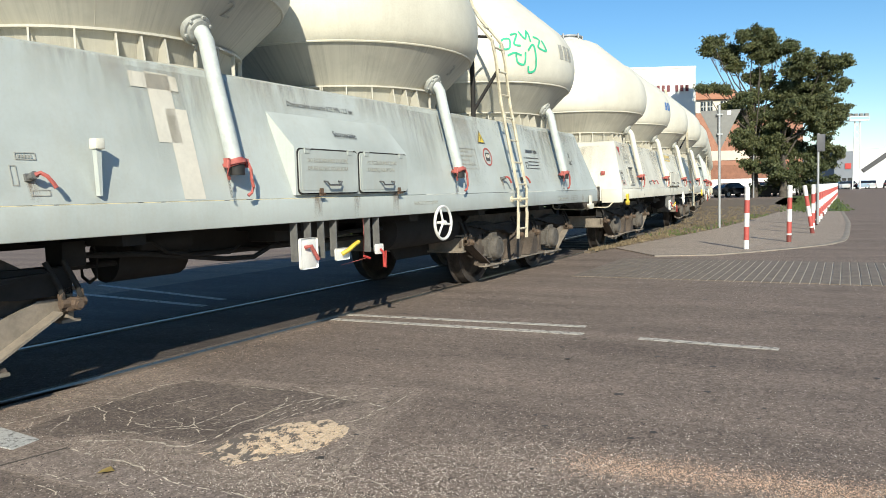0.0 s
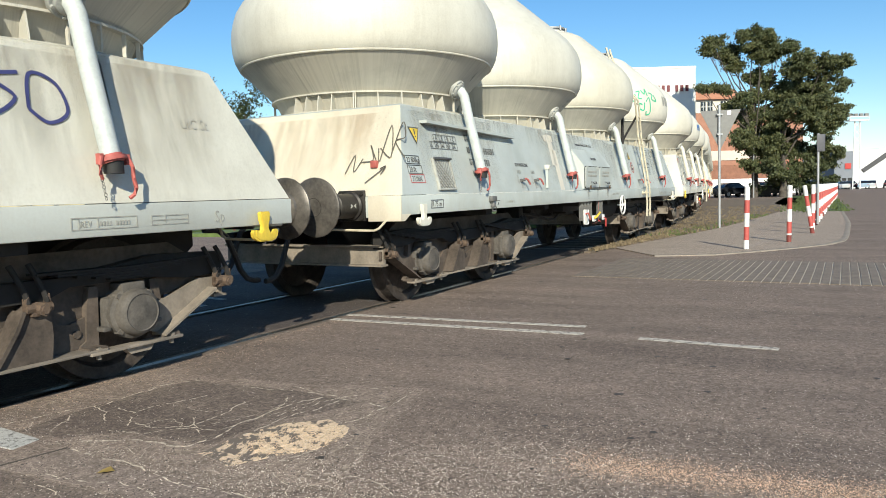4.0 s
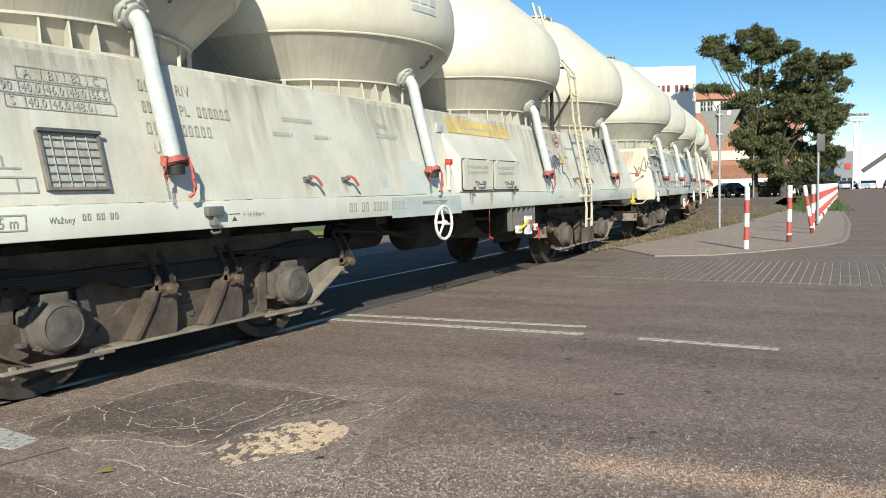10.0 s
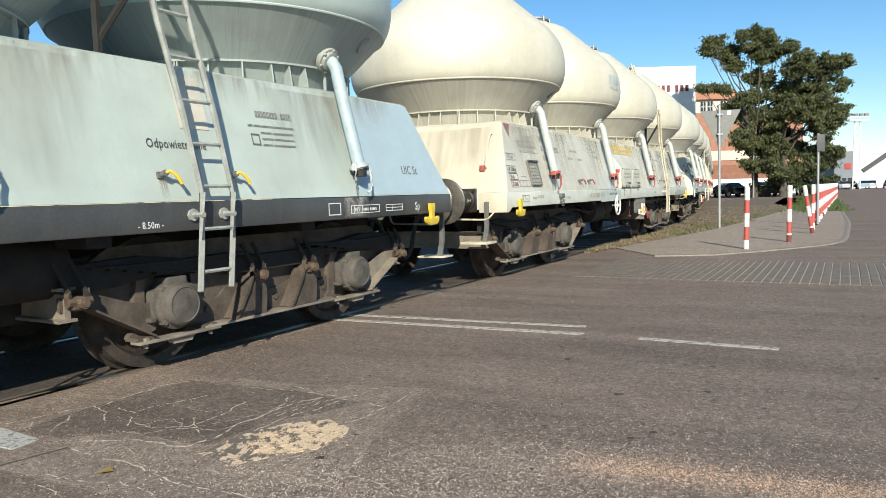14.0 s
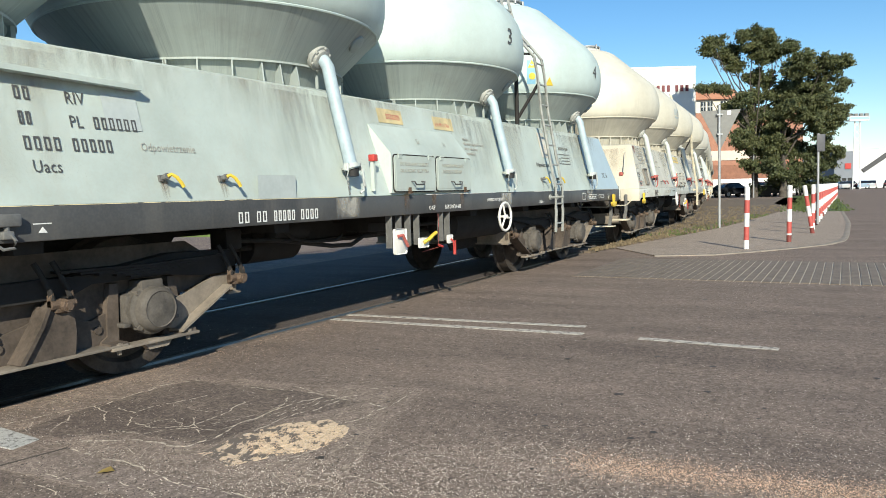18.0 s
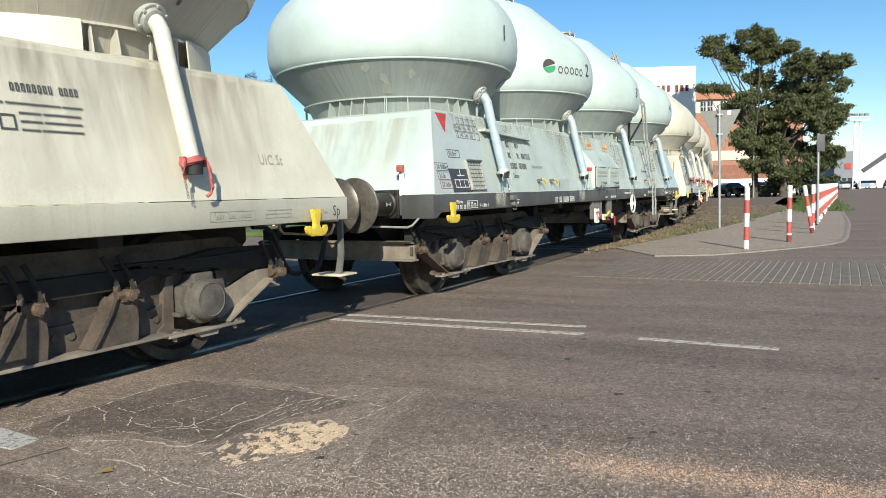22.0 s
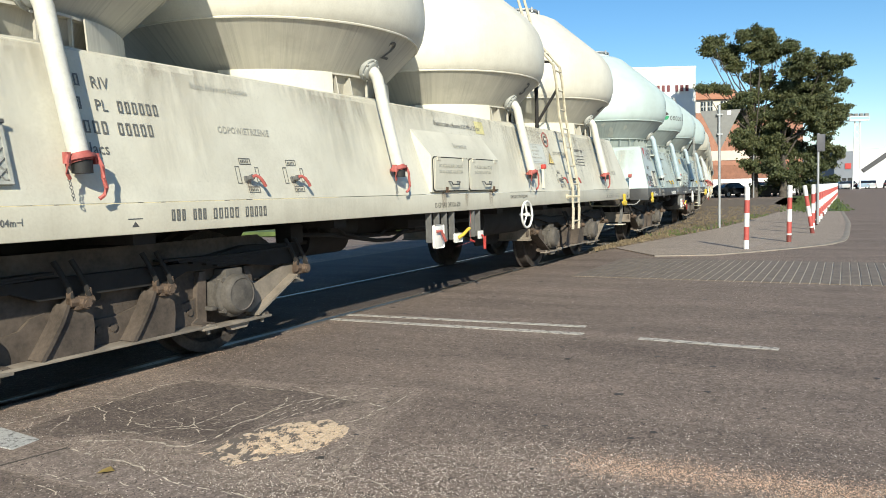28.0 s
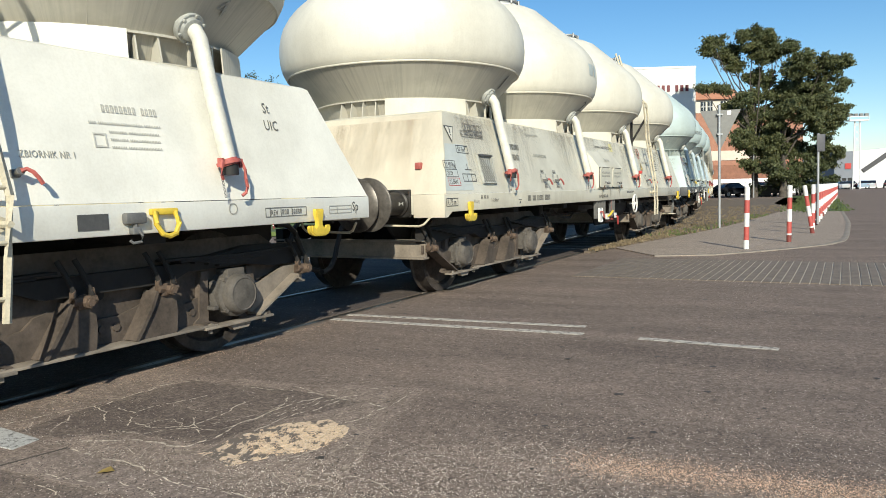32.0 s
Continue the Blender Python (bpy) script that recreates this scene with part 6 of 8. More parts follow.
blue = wagon(-1, "grey-blue cement hopper wagon with black sill and mint silos", blue_style)
warm = wagon(-2, "cream cement hopper wagon with pale cream silos", warm_style)
white = wagon(-3, "bright white-cream cement hopper wagon with yellow ladder", white_style)


# ---- markings ----
def radius_at(z):
    for (r0, z0), (r1, z1) in zip(SILO, SILO[1:]):
        if z0 <= z <= z1 and z1 > z0:
            return r0 + (r1 - r0) * (z - z0) / (z1 - z0)
    return 1.53


def on_silo(w, index, shape, angle, z, mat, name):
    """Wraps a flat drawing round a vessel: its x runs round from the angle, its y up from z."""
    out = Shape()
    vs = []
    for x, y, h in shape.v:
        zz = z + y
        r = radius_at(zz) + 0.006 + h
        a = radians(angle) + x / 1.53
        vs.append((SILO_X[index] + r * math.cos(a), r * math.sin(a), zz))
    out.add(vs, shape.f)
    return part(name, out, mat, w)


def fine_rects(rects):
    """Rectangles cut into short pieces, so that they bend round a vessel."""
    s = Shape()
    for x0, x1, y0, y1 in rects:
        n, k = max(1, int((x1 - x0) / 0.06)), max(1, int((y1 - y0) / 0.06))
        for i in range(n):
            for j in range(k):
                a, b = x0 + (x1 - x0) * i / n, x0 + (x1 - x0) * (i + 1) / n
                c, d = y0 + (y1 - y0) * j / k, y0 + (y1 - y0) * (j + 1) / k
                s.add([(a, c, 0), (b, c, 0), (b, d, 0), (a, d, 0)], [(0, 1, 2, 3)])
    return s


def digit(w, index, text, mat, on_cone=True, size=0.2, angle=-84):
    a = radians(angle)
    if on_cone:
        z, r, tilt = 2.42, radius_at(2.42), -45
    else:
        z, r, tilt = 2.88, radius_at(2.88), 0
    m = Matrix.Translation((SILO_X[index] + r * math.cos(a), r * math.sin(a), z)) @ pose(0, 0, 0, 0, 0, angle + 90) @ pose(0, 0, 0, 90 - tilt) @ Matrix.Translation((0, 0, 0.008))
    return part("silo_number", glyphs(text, size), mat, w, "", m)


def hazard_ring(w, x, z, r=0.11):
    part("warning_ring", Shape().lathe([(r, 0), (r, 0.002), (r * 0.83, 0.002), (r * 0.83, 0)], 32, None, False), FADED_RED, w, "red prohibition ring", on_wall(x, z))
    part("warning_picture", flat_rects([(-r * 0.45, r * 0.45, -r * 0.45, r * 0.45)]), BLACK, w, "", on_wall(x, z))
    part("warning_window", flat_rects([(-r * 0.3, -r * 0.05, -r * 0.1, r * 0.25), (r * 0.05, r * 0.3, -r * 0.1, r * 0.25)], 0.0045), PATCH_CREAM, w, "", on_wall(x, z))


def hazard_triangle(w, x, z, a=0.21, down=False, fill=None, edge=None):
    k = -1 if down else 1
    h = a * 0.87
    pts = [(-a / 2, -h / 3 * k), (a / 2, -h / 3 * k), (0, h * 2 / 3 * k)]
    big = Shape().add([(p[0], p[1], 0.001) for p in pts], [(0, 1, 2)])
    part("warning_triangle", big, edge or BLACK, w, "", on_wall(x, z))
    if fill:
        part("warning_field", Shape().add([(p[0] * 0.78, p[1] * 0.78, 0.003) for p in pts], [(0, 1, 2)]), fill, w, "", on_wall(x, z))
        part("warning_mark", flat_rects([(-0.008, 0.008, -h * 0.05, h * 0.28), (-0.008, 0.008, -h * 0.17, -h * 0.10)] if not down else [(-0.01, 0.01, -h * 0.1, h * 0.22), (-0.01, 0.01, -h * 0.24, -h * 0.16)], 0.0045), BLACK, w, "", on_wall(x, z))


def load_table(w, x, z, top, low, cell=0.125, h=0.075, mat=None, third=()):
    n = len(top)
    if third:
        part("load_table", flat_rects(frame_rects(cell * (n + 0.8), h, 0.005, [cell * (0.8 + i) for i in range(n)])), mat or BLACK, w, "", on_wall(x + 0.02, z - h - 0.004))
        letter(w, "S", x + 0.05, z - h + 0.009, 0.075, mat)
        for i, t in enumerate(third):
            letter(w, t, x + 0.02 + cell * (0.8 + i) + 0.015, z - h + 0.009, 0.072, mat)
    part("load_table", flat_rects(frame_rects(cell * (n + 0), h, 0.005, [cell * i for i in range(1, n)]) ), mat or BLACK, w, "", on_wall(x + cell * 0.8, z + h + 0.004))
    part("load_table", flat_rects(frame_rects(cell * (n + 0.8), h, 0.005, [cell * (0.8 + i) for i in range(n)])), mat or BLACK, w, "", on_wall(x, z))
    for i, t in enumerate(top):
        letter(w, t, x + cell * (0.8 + i) + 0.04, z + h + 0.016, 0.075, mat)
    letter(w, "90" if third else "S", x + 0.015, z + 0.013, 0.075, mat)
    for i, t in enumerate(low):
        letter(w, t, x + cell * (0.8 + i) + 0.015, z + 0.013, 0.072, mat)


def weight_box(w, x, z, lines):
    for k, t in enumerate(lines):
        mat = RED if k == 2 else BLACK
        sign_frame(w, x + 0.012 * k, z - 0.092 * k, 0.27, 0.086, mat, t=0.006)
        letter(w, t, x + 0.03 + 0.012 * k, z - 0.092 * k + 0.016, 0.075, BLACK)


def axle_sketch(w, x, z, mat):
    sign_frame(w, x, z, 0.32, 0.09, mat, [0.105, 0.21], t=0.009)
    part("marking_bar", flat_rects([(0.09, 0.25, 0.13, 0.139), (0.155, 0.165, 0.139, 0.20)]), mat, w, "", on_wall(x, z))


def volume_box(w, x, z, mat=None):
    sign_frame(w, x, z, 0.28, 0.09, mat, t=0.008)
    letter(w, "50.0m³", x + 0.03, z + 0.018, 0.08, mat)


def r75(w, x, z, mat=None):
    sign_frame(w, x, z, 0.26, 0.085, mat, t=0.007)
    letter(w, "R 75 m", x + 0.025, z + 0.016, 0.08, mat)


def stacked(w, x, z, mat, gap=0.28):
    """Vehicle number panel: plain bars for the digits, the type letters below."""
    bars(w, x, z, [[0.10]], 0.072, mat)
    letter(w, "RIV", x + gap, z, 0.10, mat)
    bars(w, x, z - 0.135, [[0.08]], 0.072, mat)
    letter(w, "PL", x + gap, z - 0.135, 0.10, mat)
    bars(w, x + gap + 0.15, z - 0.135, [[0.30]], 0.072, mat)
    bars(w, x, z - 0.27, [[0.22, 0.26]], 0.075, mat)
    letter(w, "Uacs", x + 0.02, z - 0.39, 0.10, mat)


def tag(w, x, z, lines, mat, width=0.022):
    part("graffiti", strokes(lines, width), mat, w, "sprayed scrawl", on_wall(x, z))


def address(w, x, z, mat):
    """Owner's panel: bars in place of the firm's name and address."""
    bars(w, x + 0.04, z, [[0.24, 0.12]], 0.045, mat)
    bars(w, x - 0.06, z - 0.075, [[0.05, 0.30, 0.12]], 0.017, mat)
    bars(w, x + 0.06, z - 0.125, [[0.12, 0.22], [0.12, 0.22], [0.10, 0.24]], 0.017, mat, 0.045)
    sign_frame(w, x - 0.05, z - 0.21, 0.085, 0.085, mat, t=0.01)


def sill_labels(w, mat, x=4.6, spring=True):
    sign_frame(w, x, 1.005, 0.42, 0.07, mat, [0.045, 0.16], t=0.006)
    letter(w, "REV", x + 0.055, 1.02, 0.05, mat)
    bars(w, x + 0.175, 1.022, [[0.08, 0.10]], 0.03, mat)
    sign_frame(w, x + 0.52, 1.01, 0.28, 0.06, mat, [0.10], [0.027], t=0.006)
    if spring:
        letter(w, "Sp", x + 1.02, 1.005, 0.11, mat)


UWAGA = "UWAGA !!!"


def notice(w, x, z, mat, wd=0.50, ht=0.24):
    sign_frame(w, x, z, wd, ht, mat, t=0.006)
    letter(w, UWAGA, x + wd * 0.3, z + ht - 0.055, 0.042, mat)
    for k, (dx, text) in enumerate(((0.10, "Napełniać zbiorniki tak"), (0.24, "żeby koła były"), (0.13, "równomiernie obciążone"))):
        letter(w, text, x + wd * dx, z + ht - 0.105 - 0.047 * k, 0.042, mat)


def doors_text(w, cx, mat):
    for dx, lines in ((0.12, ("DO ROZŁADUNKU ZASLEPIĆ", "DRUGI KONIEC KOLEKTORA")), (0.90, ("PO ROZŁADUNKU ZDJĄĆ", "ZAŚLEPKĘ KOLEKTORA"))):
        for k, t in enumerate(lines):
            m = Matrix.Translation((cx + dx, -SIDE - 0.044, 1.42 - 0.06 * k)) @ pose(0, 0, 0, 90) @ Matrix.Diagonal((0.82, 1, 1, 1))
            part("lettering", glyphs(t, 0.047), mat, w, "", m)


def hood_text(w, x, z, text, size, mat):
    """Lettering on the control box's sloping hood."""
    y = -SIDE - 0.026 + (z - 1.53) / 0.27 * (wall_y(1.80) + SIDE + 0.02)
    m = Matrix.Translation((x, y, z)) @ pose(0, 0, 0, 90 - 29) @ Matrix.Diagonal((0.8, 1, 1, 1))
    part("lettering", glyphs(text, size), mat, w, "", Matrix.Translation((0, -0.012, 0)) @ m)


PRESSURE = "Dopuszczalne ciśnienie 0,25 MPa / 2,5 bar"

# grey-green wagon
w = green
hazard_triangle(w, -5.89, 1.755, 0.21, True, YELLOW)
load_table(w, -5.62, 1.615, ["A", "B", "B", "C"], ["40", "46", "48", "56"])
weight_box(w, -6.19, 1.445, ["23 800kg", "20.0t", "37.0kN"])
r75(w, -5.86, 1.01)
stacked(w, -4.80, 1.73, BLACK)
letter(w, "ODPOWIETRZENIE", -3.52, 1.475, 0.06, BLACK)
for x in (-3.45, -2.97):
    for dx, z, wd, ht in ((-0.05, 1.385, 0.11, 0.04), (-0.09, 1.25, 0.035, 0.11), (0.0, 1.195, 0.10, 0.035)):
        sign_frame(w, x + dx, z, wd, ht, FADED, t=0.005)
    bars(w, x - 0.035, 1.393, [[0.08]], 0.022, FADED)
patch(w, -2.10, 1.52, 0.18, 0.46, PATCH_CREAM)
patch(w, -2.00, 1.16, 0.17, 0.60, PATCH_CREAM)
patch(w, -2.22, 1.86, 0.36, 0.10, PATCH_CREAM)
letter(w, PRESSURE, -0.82, 1.865, 0.062, BLACK, 0.76)
hood_text(w, -0.42, 1.64, "Sterowanie", 0.085, BLACK)
doors_text(w, -0.98, FADED)
letter(w, "HAMULEC POSTOJOWY", 0.72, 1.05, 0.05, FADED)
hazard_triangle(w, 2.47, 1.78, 0.19, False, YELLOW)
hazard_ring(w, 2.55, 1.57)
notice(w, 1.76, 1.42, FADED)
address(w, 3.70, 1.66, BLACK)
letter(w, "SI", 5.36, 1.64, 0.10)
letter(w, "UIC", 5.34, 1.53, 0.10)
letter(w, "⊢14.04m⊣", -3.97, 1.02, 0.055, FADED)
sill_labels(w, FADED)
on_silo(w, 3, strokes([[(0.0, 0.0), (0.03, 0.14), (0.14, 0.16), (0.13, 0.04), (0.05, 0.02)], [(0.16, 0.22), (0.26, 0.24), (0.20, 0.10), (0.30, 0.08)], [(0.22, -0.04), (0.24, -0.14), (0.34, -0.16), (0.36, 0.0)], [(0.30, 0.28), (0.38, 0.18), (0.44, 0.30), (0.46, 0.14)], [(0.40, 0.02), (0.50, 0.10), (0.52, -0.20), (0.42, -0.26), (0.40, -0.18)], [(0.52, 0.22), (0.62, 0.18), (0.58, 0.08), (0.72, 0.04), (0.66, 0.18)], [(0.10, -0.06), (0.20, -0.02), (0.30, -0.05)]], 0.026), -138, 2.99, TAG_GREEN, "graffiti")
on_silo(w, 3, fine_rects([(0.0, 0.10, 0, 0.2), (0.14, 0.24, 0, 0.2), (0.28, 0.38, 0, 0.2)]), -100, 2.96, FADED, "firm_mark")
end_tag = strokes([[(0.10, 0.10), (0.18, 0.30), (0.20, 0.12), (0.28, 0.26)], [(0.26, 0.22), (0.40, 0.24), (0.34, 0.40), (0.46, 0.20), (0.44, 0.36)], [(0.48, 0.22), (0.54, 0.60), (0.60, 0.26), (0.46, 0.36)], [(0.60, 0.28), (0.66, 0.62), (0.72, 0.46), (0.62, 0.42), (0.76, 0.24)], [(0.36, 0.0), (0.56, 0.16), (0.50, 0.14), (0.56, 0.16), (0.52, 0.08)]], 0.012)
part("graffiti", end_tag, plain("faded_spray", (0.12, 0.11, 0.09), 0.7, 0, 0.25, 20, 0), w, "sprayed scrawl", Matrix.Translation((-6.333, -0.62, 1.27)) @ pose(0, 0, 0, 0, 0, -90) @ pose(0, 0, 0, 90 - END_LEAN) @ Matrix.Translation((0, 0, 0.012)))
for i, n in enumerate("1234"):
    digit(w, i, n, FADED)

# dusty cream wagon
w = cream
hazard_triangle(w, -5.90, 1.955, 0.20, True, None, DULL_RED)
load_table(w, -5.68, 1.74, ["A", "B1", "B2", "C"], ["40.0", "46.0", "48.0", "55.5"], 0.135, 0.075, FADED, ["40.0", "46.0", "48.0"])
volume_box(w, -6.15, 1.545, FADED)
weight_box(w, -6.22, 1.39, ["24 100kg", "20.0t", "37.0kN"])
axle_sketch(w, -5.90, 1.21, FADED)
r75(w, -5.93, 1.02, FADED)
letter(w, "Ważony", -5.55, 1.05, 0.05, FADED)
bars(w, -5.36, 1.06, [[0.06, 0.06, 0.06]], 0.036, FADED)
stacked(w, -4.82, 1.84, FADED)
letter(w, "ODPOWIETRZENIE", -3.56, 1.74, 0.05, FADED)
letter(w, "ZBIORNIK 4", -3.70, 1.62, 0.05, FADED)
letter(w, "ZBIORNIK 3", -3.22, 1.62, 0.05, FADED)
letter(w, "Stacja", -2.27, 1.77, 0.085, FADED)
letter(w, "Działoszyn", -2.31, 1.68, 0.085, FADED, 0.9)
patch(w, -2.40, 1.22, 0.09, 0.14, PATCH_BLUE)
patch(w, -2.02, 1.16, 0.56, 0.33, PATCH_PALE)
letter(w, "⊢14.04m⊣", -4.16, 1.03, 0.055, FADED)
bars(w, -2.94, 1.02, [[0.12, 0.12, 0.24, 0.24]], 0.075, FADED)
patch(w, -0.90, 1.82, 1.61, 0.17, YELLOW_FADE, "yellow_panel")
letter(w, PRESSURE, -0.60, 1.87, 0.07, FADED, 0.95)
part("slot_cover", Shape().cbox(0, 0.13, -0.02, 0.01, 0, 0.10, 0.006), GREYGREEN, w, "", Matrix.Translation((-1.17, wall_y(1.83), 1.80)))
doors_text(w, -0.98, FADED)
letter(w, "HAMULEC POSTOJOWY", -1.75, 1.05, 0.055, BLACK)
notice(w, 1.69, 1.69, FADED, 0.42, 0.22)
hazard_ring(w, 2.42, 1.89)
hazard_triangle(w, 2.43, 1.60, 0.22, False, YELLOW)
letter(w, "ODPOWIETRZENIE", 2.72, 1.77, 0.055, FADED)
letter(w, "ZBIORNIK 2", 2.60, 1.63, 0.05, FADED)
address(w, 3.72, 1.80, FADED)
tag(w, 1.64, 1.40, [[(0.0, 0.24), (0.03, 0.10), (0.10, 0.03), (0.24, 0.06), (0.36, 0.10)], [(0.30, 0.22), (0.37, 0.08), (0.38, 0.24), (0.44, 0.06), (0.46, 0.26)], [(0.46, 0.26), (0.52, 0.06), (0.53, 0.27), (0.60, 0.10), (0.61, 0.28)], [(0.55, 0.27), (0.70, 0.21)], [(0.64, 0.24), (0.65, 0.08)], [(0.66, 0.10), (0.72, 0.20), (0.80, 0.12), (0.74, 0.02), (0.84, 0.0), (0.93, -0.10), (0.97, -0.22)], [(0.28, 0.06), (0.27, -0.02)], [(0.40, 0.06), (0.40, -0.03)], [(0.06, 0.06), (0.12, -0.12)], [(0.60, 0.08), (0.61, -0.02)]], TAG_BLUE, 0.019)
tag(w, 3.47, 1.62, [[(0.0, 0.31), (0.14, 0.30), (0.28, 0.26)], [(0.10, 0.30), (0.08, 0.02)], [(0.24, 0.26), (0.22, 0.04), (0.36, 0.05)], [(0.22, 0.15), (0.40, 0.16)], [(0.40, 0.24), (0.38, 0.02)], [(0.38, 0.14), (0.52, 0.24), (0.56, 0.04)], [(0.52, 0.28), (0.78, 0.27)], [(0.66, 0.27), (0.64, 0.03)], [(0.90, 0.24), (0.74, 0.20), (0.86, 0.10), (0.74, 0.0), (0.70, 0.06)], [(0.92, 0.04), (0.96, 0.24), (1.10, 0.20), (1.14, 0.04), (1.02, -0.03), (0.92, 0.04)], [(0.44, -0.04), (0.48, -0.06)], [(0.02, 0.10), (0.05, 0.10)]], TAG_BLUE, 0.021)
letter(w, "UIC St", 5.38, 1.62, 0.10, FADED)
letter(w, "→ 8.50m ←", 2.0, 1.045, 0.055, FADED)
part("dark_plate", flat_rects([(0, 0.17, 0, 0.08)]), FADED, w, "", on_wall(3.38, 1.02))
sill_labels(w, FADED, 4.5)
patch(w, -2.3, 0.94, 1.35, 0.19, PATCH_BLUE)
on_silo(w, 1, fine_rects([(0.0, 0.10, 0, 0.16), (0.14, 0.24, 0, 0.16), (0.28, 0.38, 0, 0.16), (0.02, 0.38, -0.08, -0.03)]), -104, 2.94, PATCH_BLUE, "firm_mark")
for i, n in enumerate("4321"):
    digit(w, i, n, STENCIL, True, 0.26)
part("end_rail", once("end_rail", end_rail), CREAM_GREY, w, "", pose(-6.27, -1.10, 1.45, 0, 24, 0))

# grey-blue wagon with the black sill
w = blue
corner_patch(w, -5.05, 1.16, 2.015, plain("bluish_repaint", (0.44, 0.495, 0.495), 0.5, 0, 0.06, 2, 0), -0.02)
hazard_triangle(w, -5.835, 1.935, 0.25, True, None, RED)
load_table(w, -5.60, 1.835, ["A", "B", "B", "C"], ["40", "46", "48", "55"], 0.122, 0.075, STENCIL, ["40", "46", "48"])
volume_box(w, -5.90, 1.53)
weight_box(w, -6.235, 1.385, ["24 900kg", "20.0t", "37.0kN"])
patch(w, -5.96, 1.16, 0.45, 0.26, plain("black_panel", (0.05, 0.052, 0.055), 0.5), "black_panel")
axle_sketch(w, -5.88, 1.21, LETTER_WHITE)
r75(w, -5.67, 0.985, LETTER_WHITE)
letter(w, "Ważony", -5.92, 1.045, 0.05, LETTER_WHITE)
bars(w, -5.93, 0.985, [[0.06, 0.06, 0.06]], 0.042, LETTER_WHITE)
letter(w, "⊢14.04m⊣", -5.35, 0.99, 0.06, LETTER_WHITE)
stacked(w, -4.26, 1.71, BLACK)
letter(w, "Odpowietrzenie", -3.55, 1.46, 0.075, FADED)
patch(w, -2.66, 1.15, 0.40, 0.17, PATCH_BLUE)
patch(w, -3.75, 1.58, 0.24, 0.22, PATCH_BLUE)
bars(w, -2.86, 0.985, [[0.12, 0.12, 0.24, 0.22]], 0.078, LETTER_WHITE)
patch(w, -0.88, 1.83, 0.42, 0.14, PALE_YELLOW, "yellow_panel")
patch(w, 0.14, 1.83, 0.42, 0.14, PALE_YELLOW, "yellow_panel")
bars(w, -0.74, 1.87, [[0.24]], 0.05, FADED_RED)
letter(w, "0,25 MPa / 2,5bar", 0.17, 1.865, 0.055, FADED_RED, 0.75)
hood_text(w, -0.42, 1.64, "St", 0.085, FADED)
hood_text(w, 0.10, 1.64, "ie", 0.085, FADED)
doors_text(w, -0.98, FADED)
letter(w, "O-GP", -0.30, 0.995, 0.06, LETTER_WHITE)
letter(w, "SAB DRV2A-600", 0.02, 0.995, 0.06, LETTER_WHITE)
letter(w, "HAMULEC POSTOJOWY", 1.0, 1.05, 0.05, LETTER_WHITE)
bars(w, 0.72, 1.74, [[0.14], [0.16, 0.2, 0.1], [0.1, 0.2], [0.24]], 0.028, FADED, 0.055)
letter(w, "Odpowietrzenie", 2.73, 1.485, 0.085, BLACK)
address(w, 3.70, 1.75, STENCIL)
letter(w, "UIC St", 5.55, 1.345, 0.12)
front_patch(w, 4.80, 1.158, 2.018, plain("fresh_blue_paint", (0.42, 0.525, 0.585), 0.5, 0, 0.05, 3, 0))
patch(w, 3.02, 1.62, 0.24, 0.36, PATCH_CREAM)
letter(w, "- 8.50m -", 2.57, 0.99, 0.06, LETTER_WHITE)
sign_frame(w, 4.36, 1.0, 0.16, 0.10, LETTER_WHITE)
sill_labels(w, LETTER_WHITE, 4.66)
EPO = plain("dark_green_emblem", (0.05, 0.32, 0.14), 0.5, 0, 0.1, 8, 0)
on_silo(w, 1, Shape().add([(0.10 + 0.105 * math.cos(0.35 + math.pi * k / 12), 0.10 + 0.095 * math.sin(0.35 + math.pi * k / 12), 0) for k in range(13)], [tuple(range(13))]), -130, 2.86, plain("brown_emblem", (0.075, 0.058, 0.052), 0.5, 0, 0.1, 8, 0), "firm_emblem")
on_silo(w, 1, Shape().add([(0.10 + 0.105 * math.cos(0.20 + math.pi + math.pi * k / 12), 0.085 + 0.085 * math.sin(0.20 + math.pi + math.pi * k / 12), 0) for k in range(13)], [tuple(range(13))]), -130, 2.86, EPO, "firm_emblem")
for k in range(5):
    oval = Shape()
    pts = [(math.cos(j * math.tau / 20), math.sin(j * math.tau / 20)) for j in range(20)]
    oval.add([(0.045 * a, 0.055 * b, 0) for a, b in pts] + [(0.030 * a, 0.038 * b, 0) for a, b in pts], [(j, (j + 1) % 20, 20 + (j + 1) % 20, 20 + j) for j in range(20)])
    on_silo(w, 1, Shape().add([(x + 0.045 + 0.118 * k, y + 0.05, h) for x, y, h in oval.v], oval.f), -120.5, 2.86, BLACK, "firm_name_shape")
for i, n in enumerate("1234"):
    digit(w, i, n, BLACK, False, 0.26, -96)
on_silo(w, 3, fine_rects([(0.0, 0.13, 0.0, 0.34)]), -144, 2.72, plain("pale_blue_panel", (0.25, 0.50, 0.66), 0.5, 0, 0.06, 5, 0), "notice_panel")
for ang, zz in ((-143.6, 2.95), (-133.5, 2.70)):
    on_silo(w, 3, Shape().add([(0, 0, 0.003), (0.13, 0, 0.003), (0.065, 0.12, 0.003)], [(0, 1, 2)]), ang, zz, YELLOW, "warning_triangle")
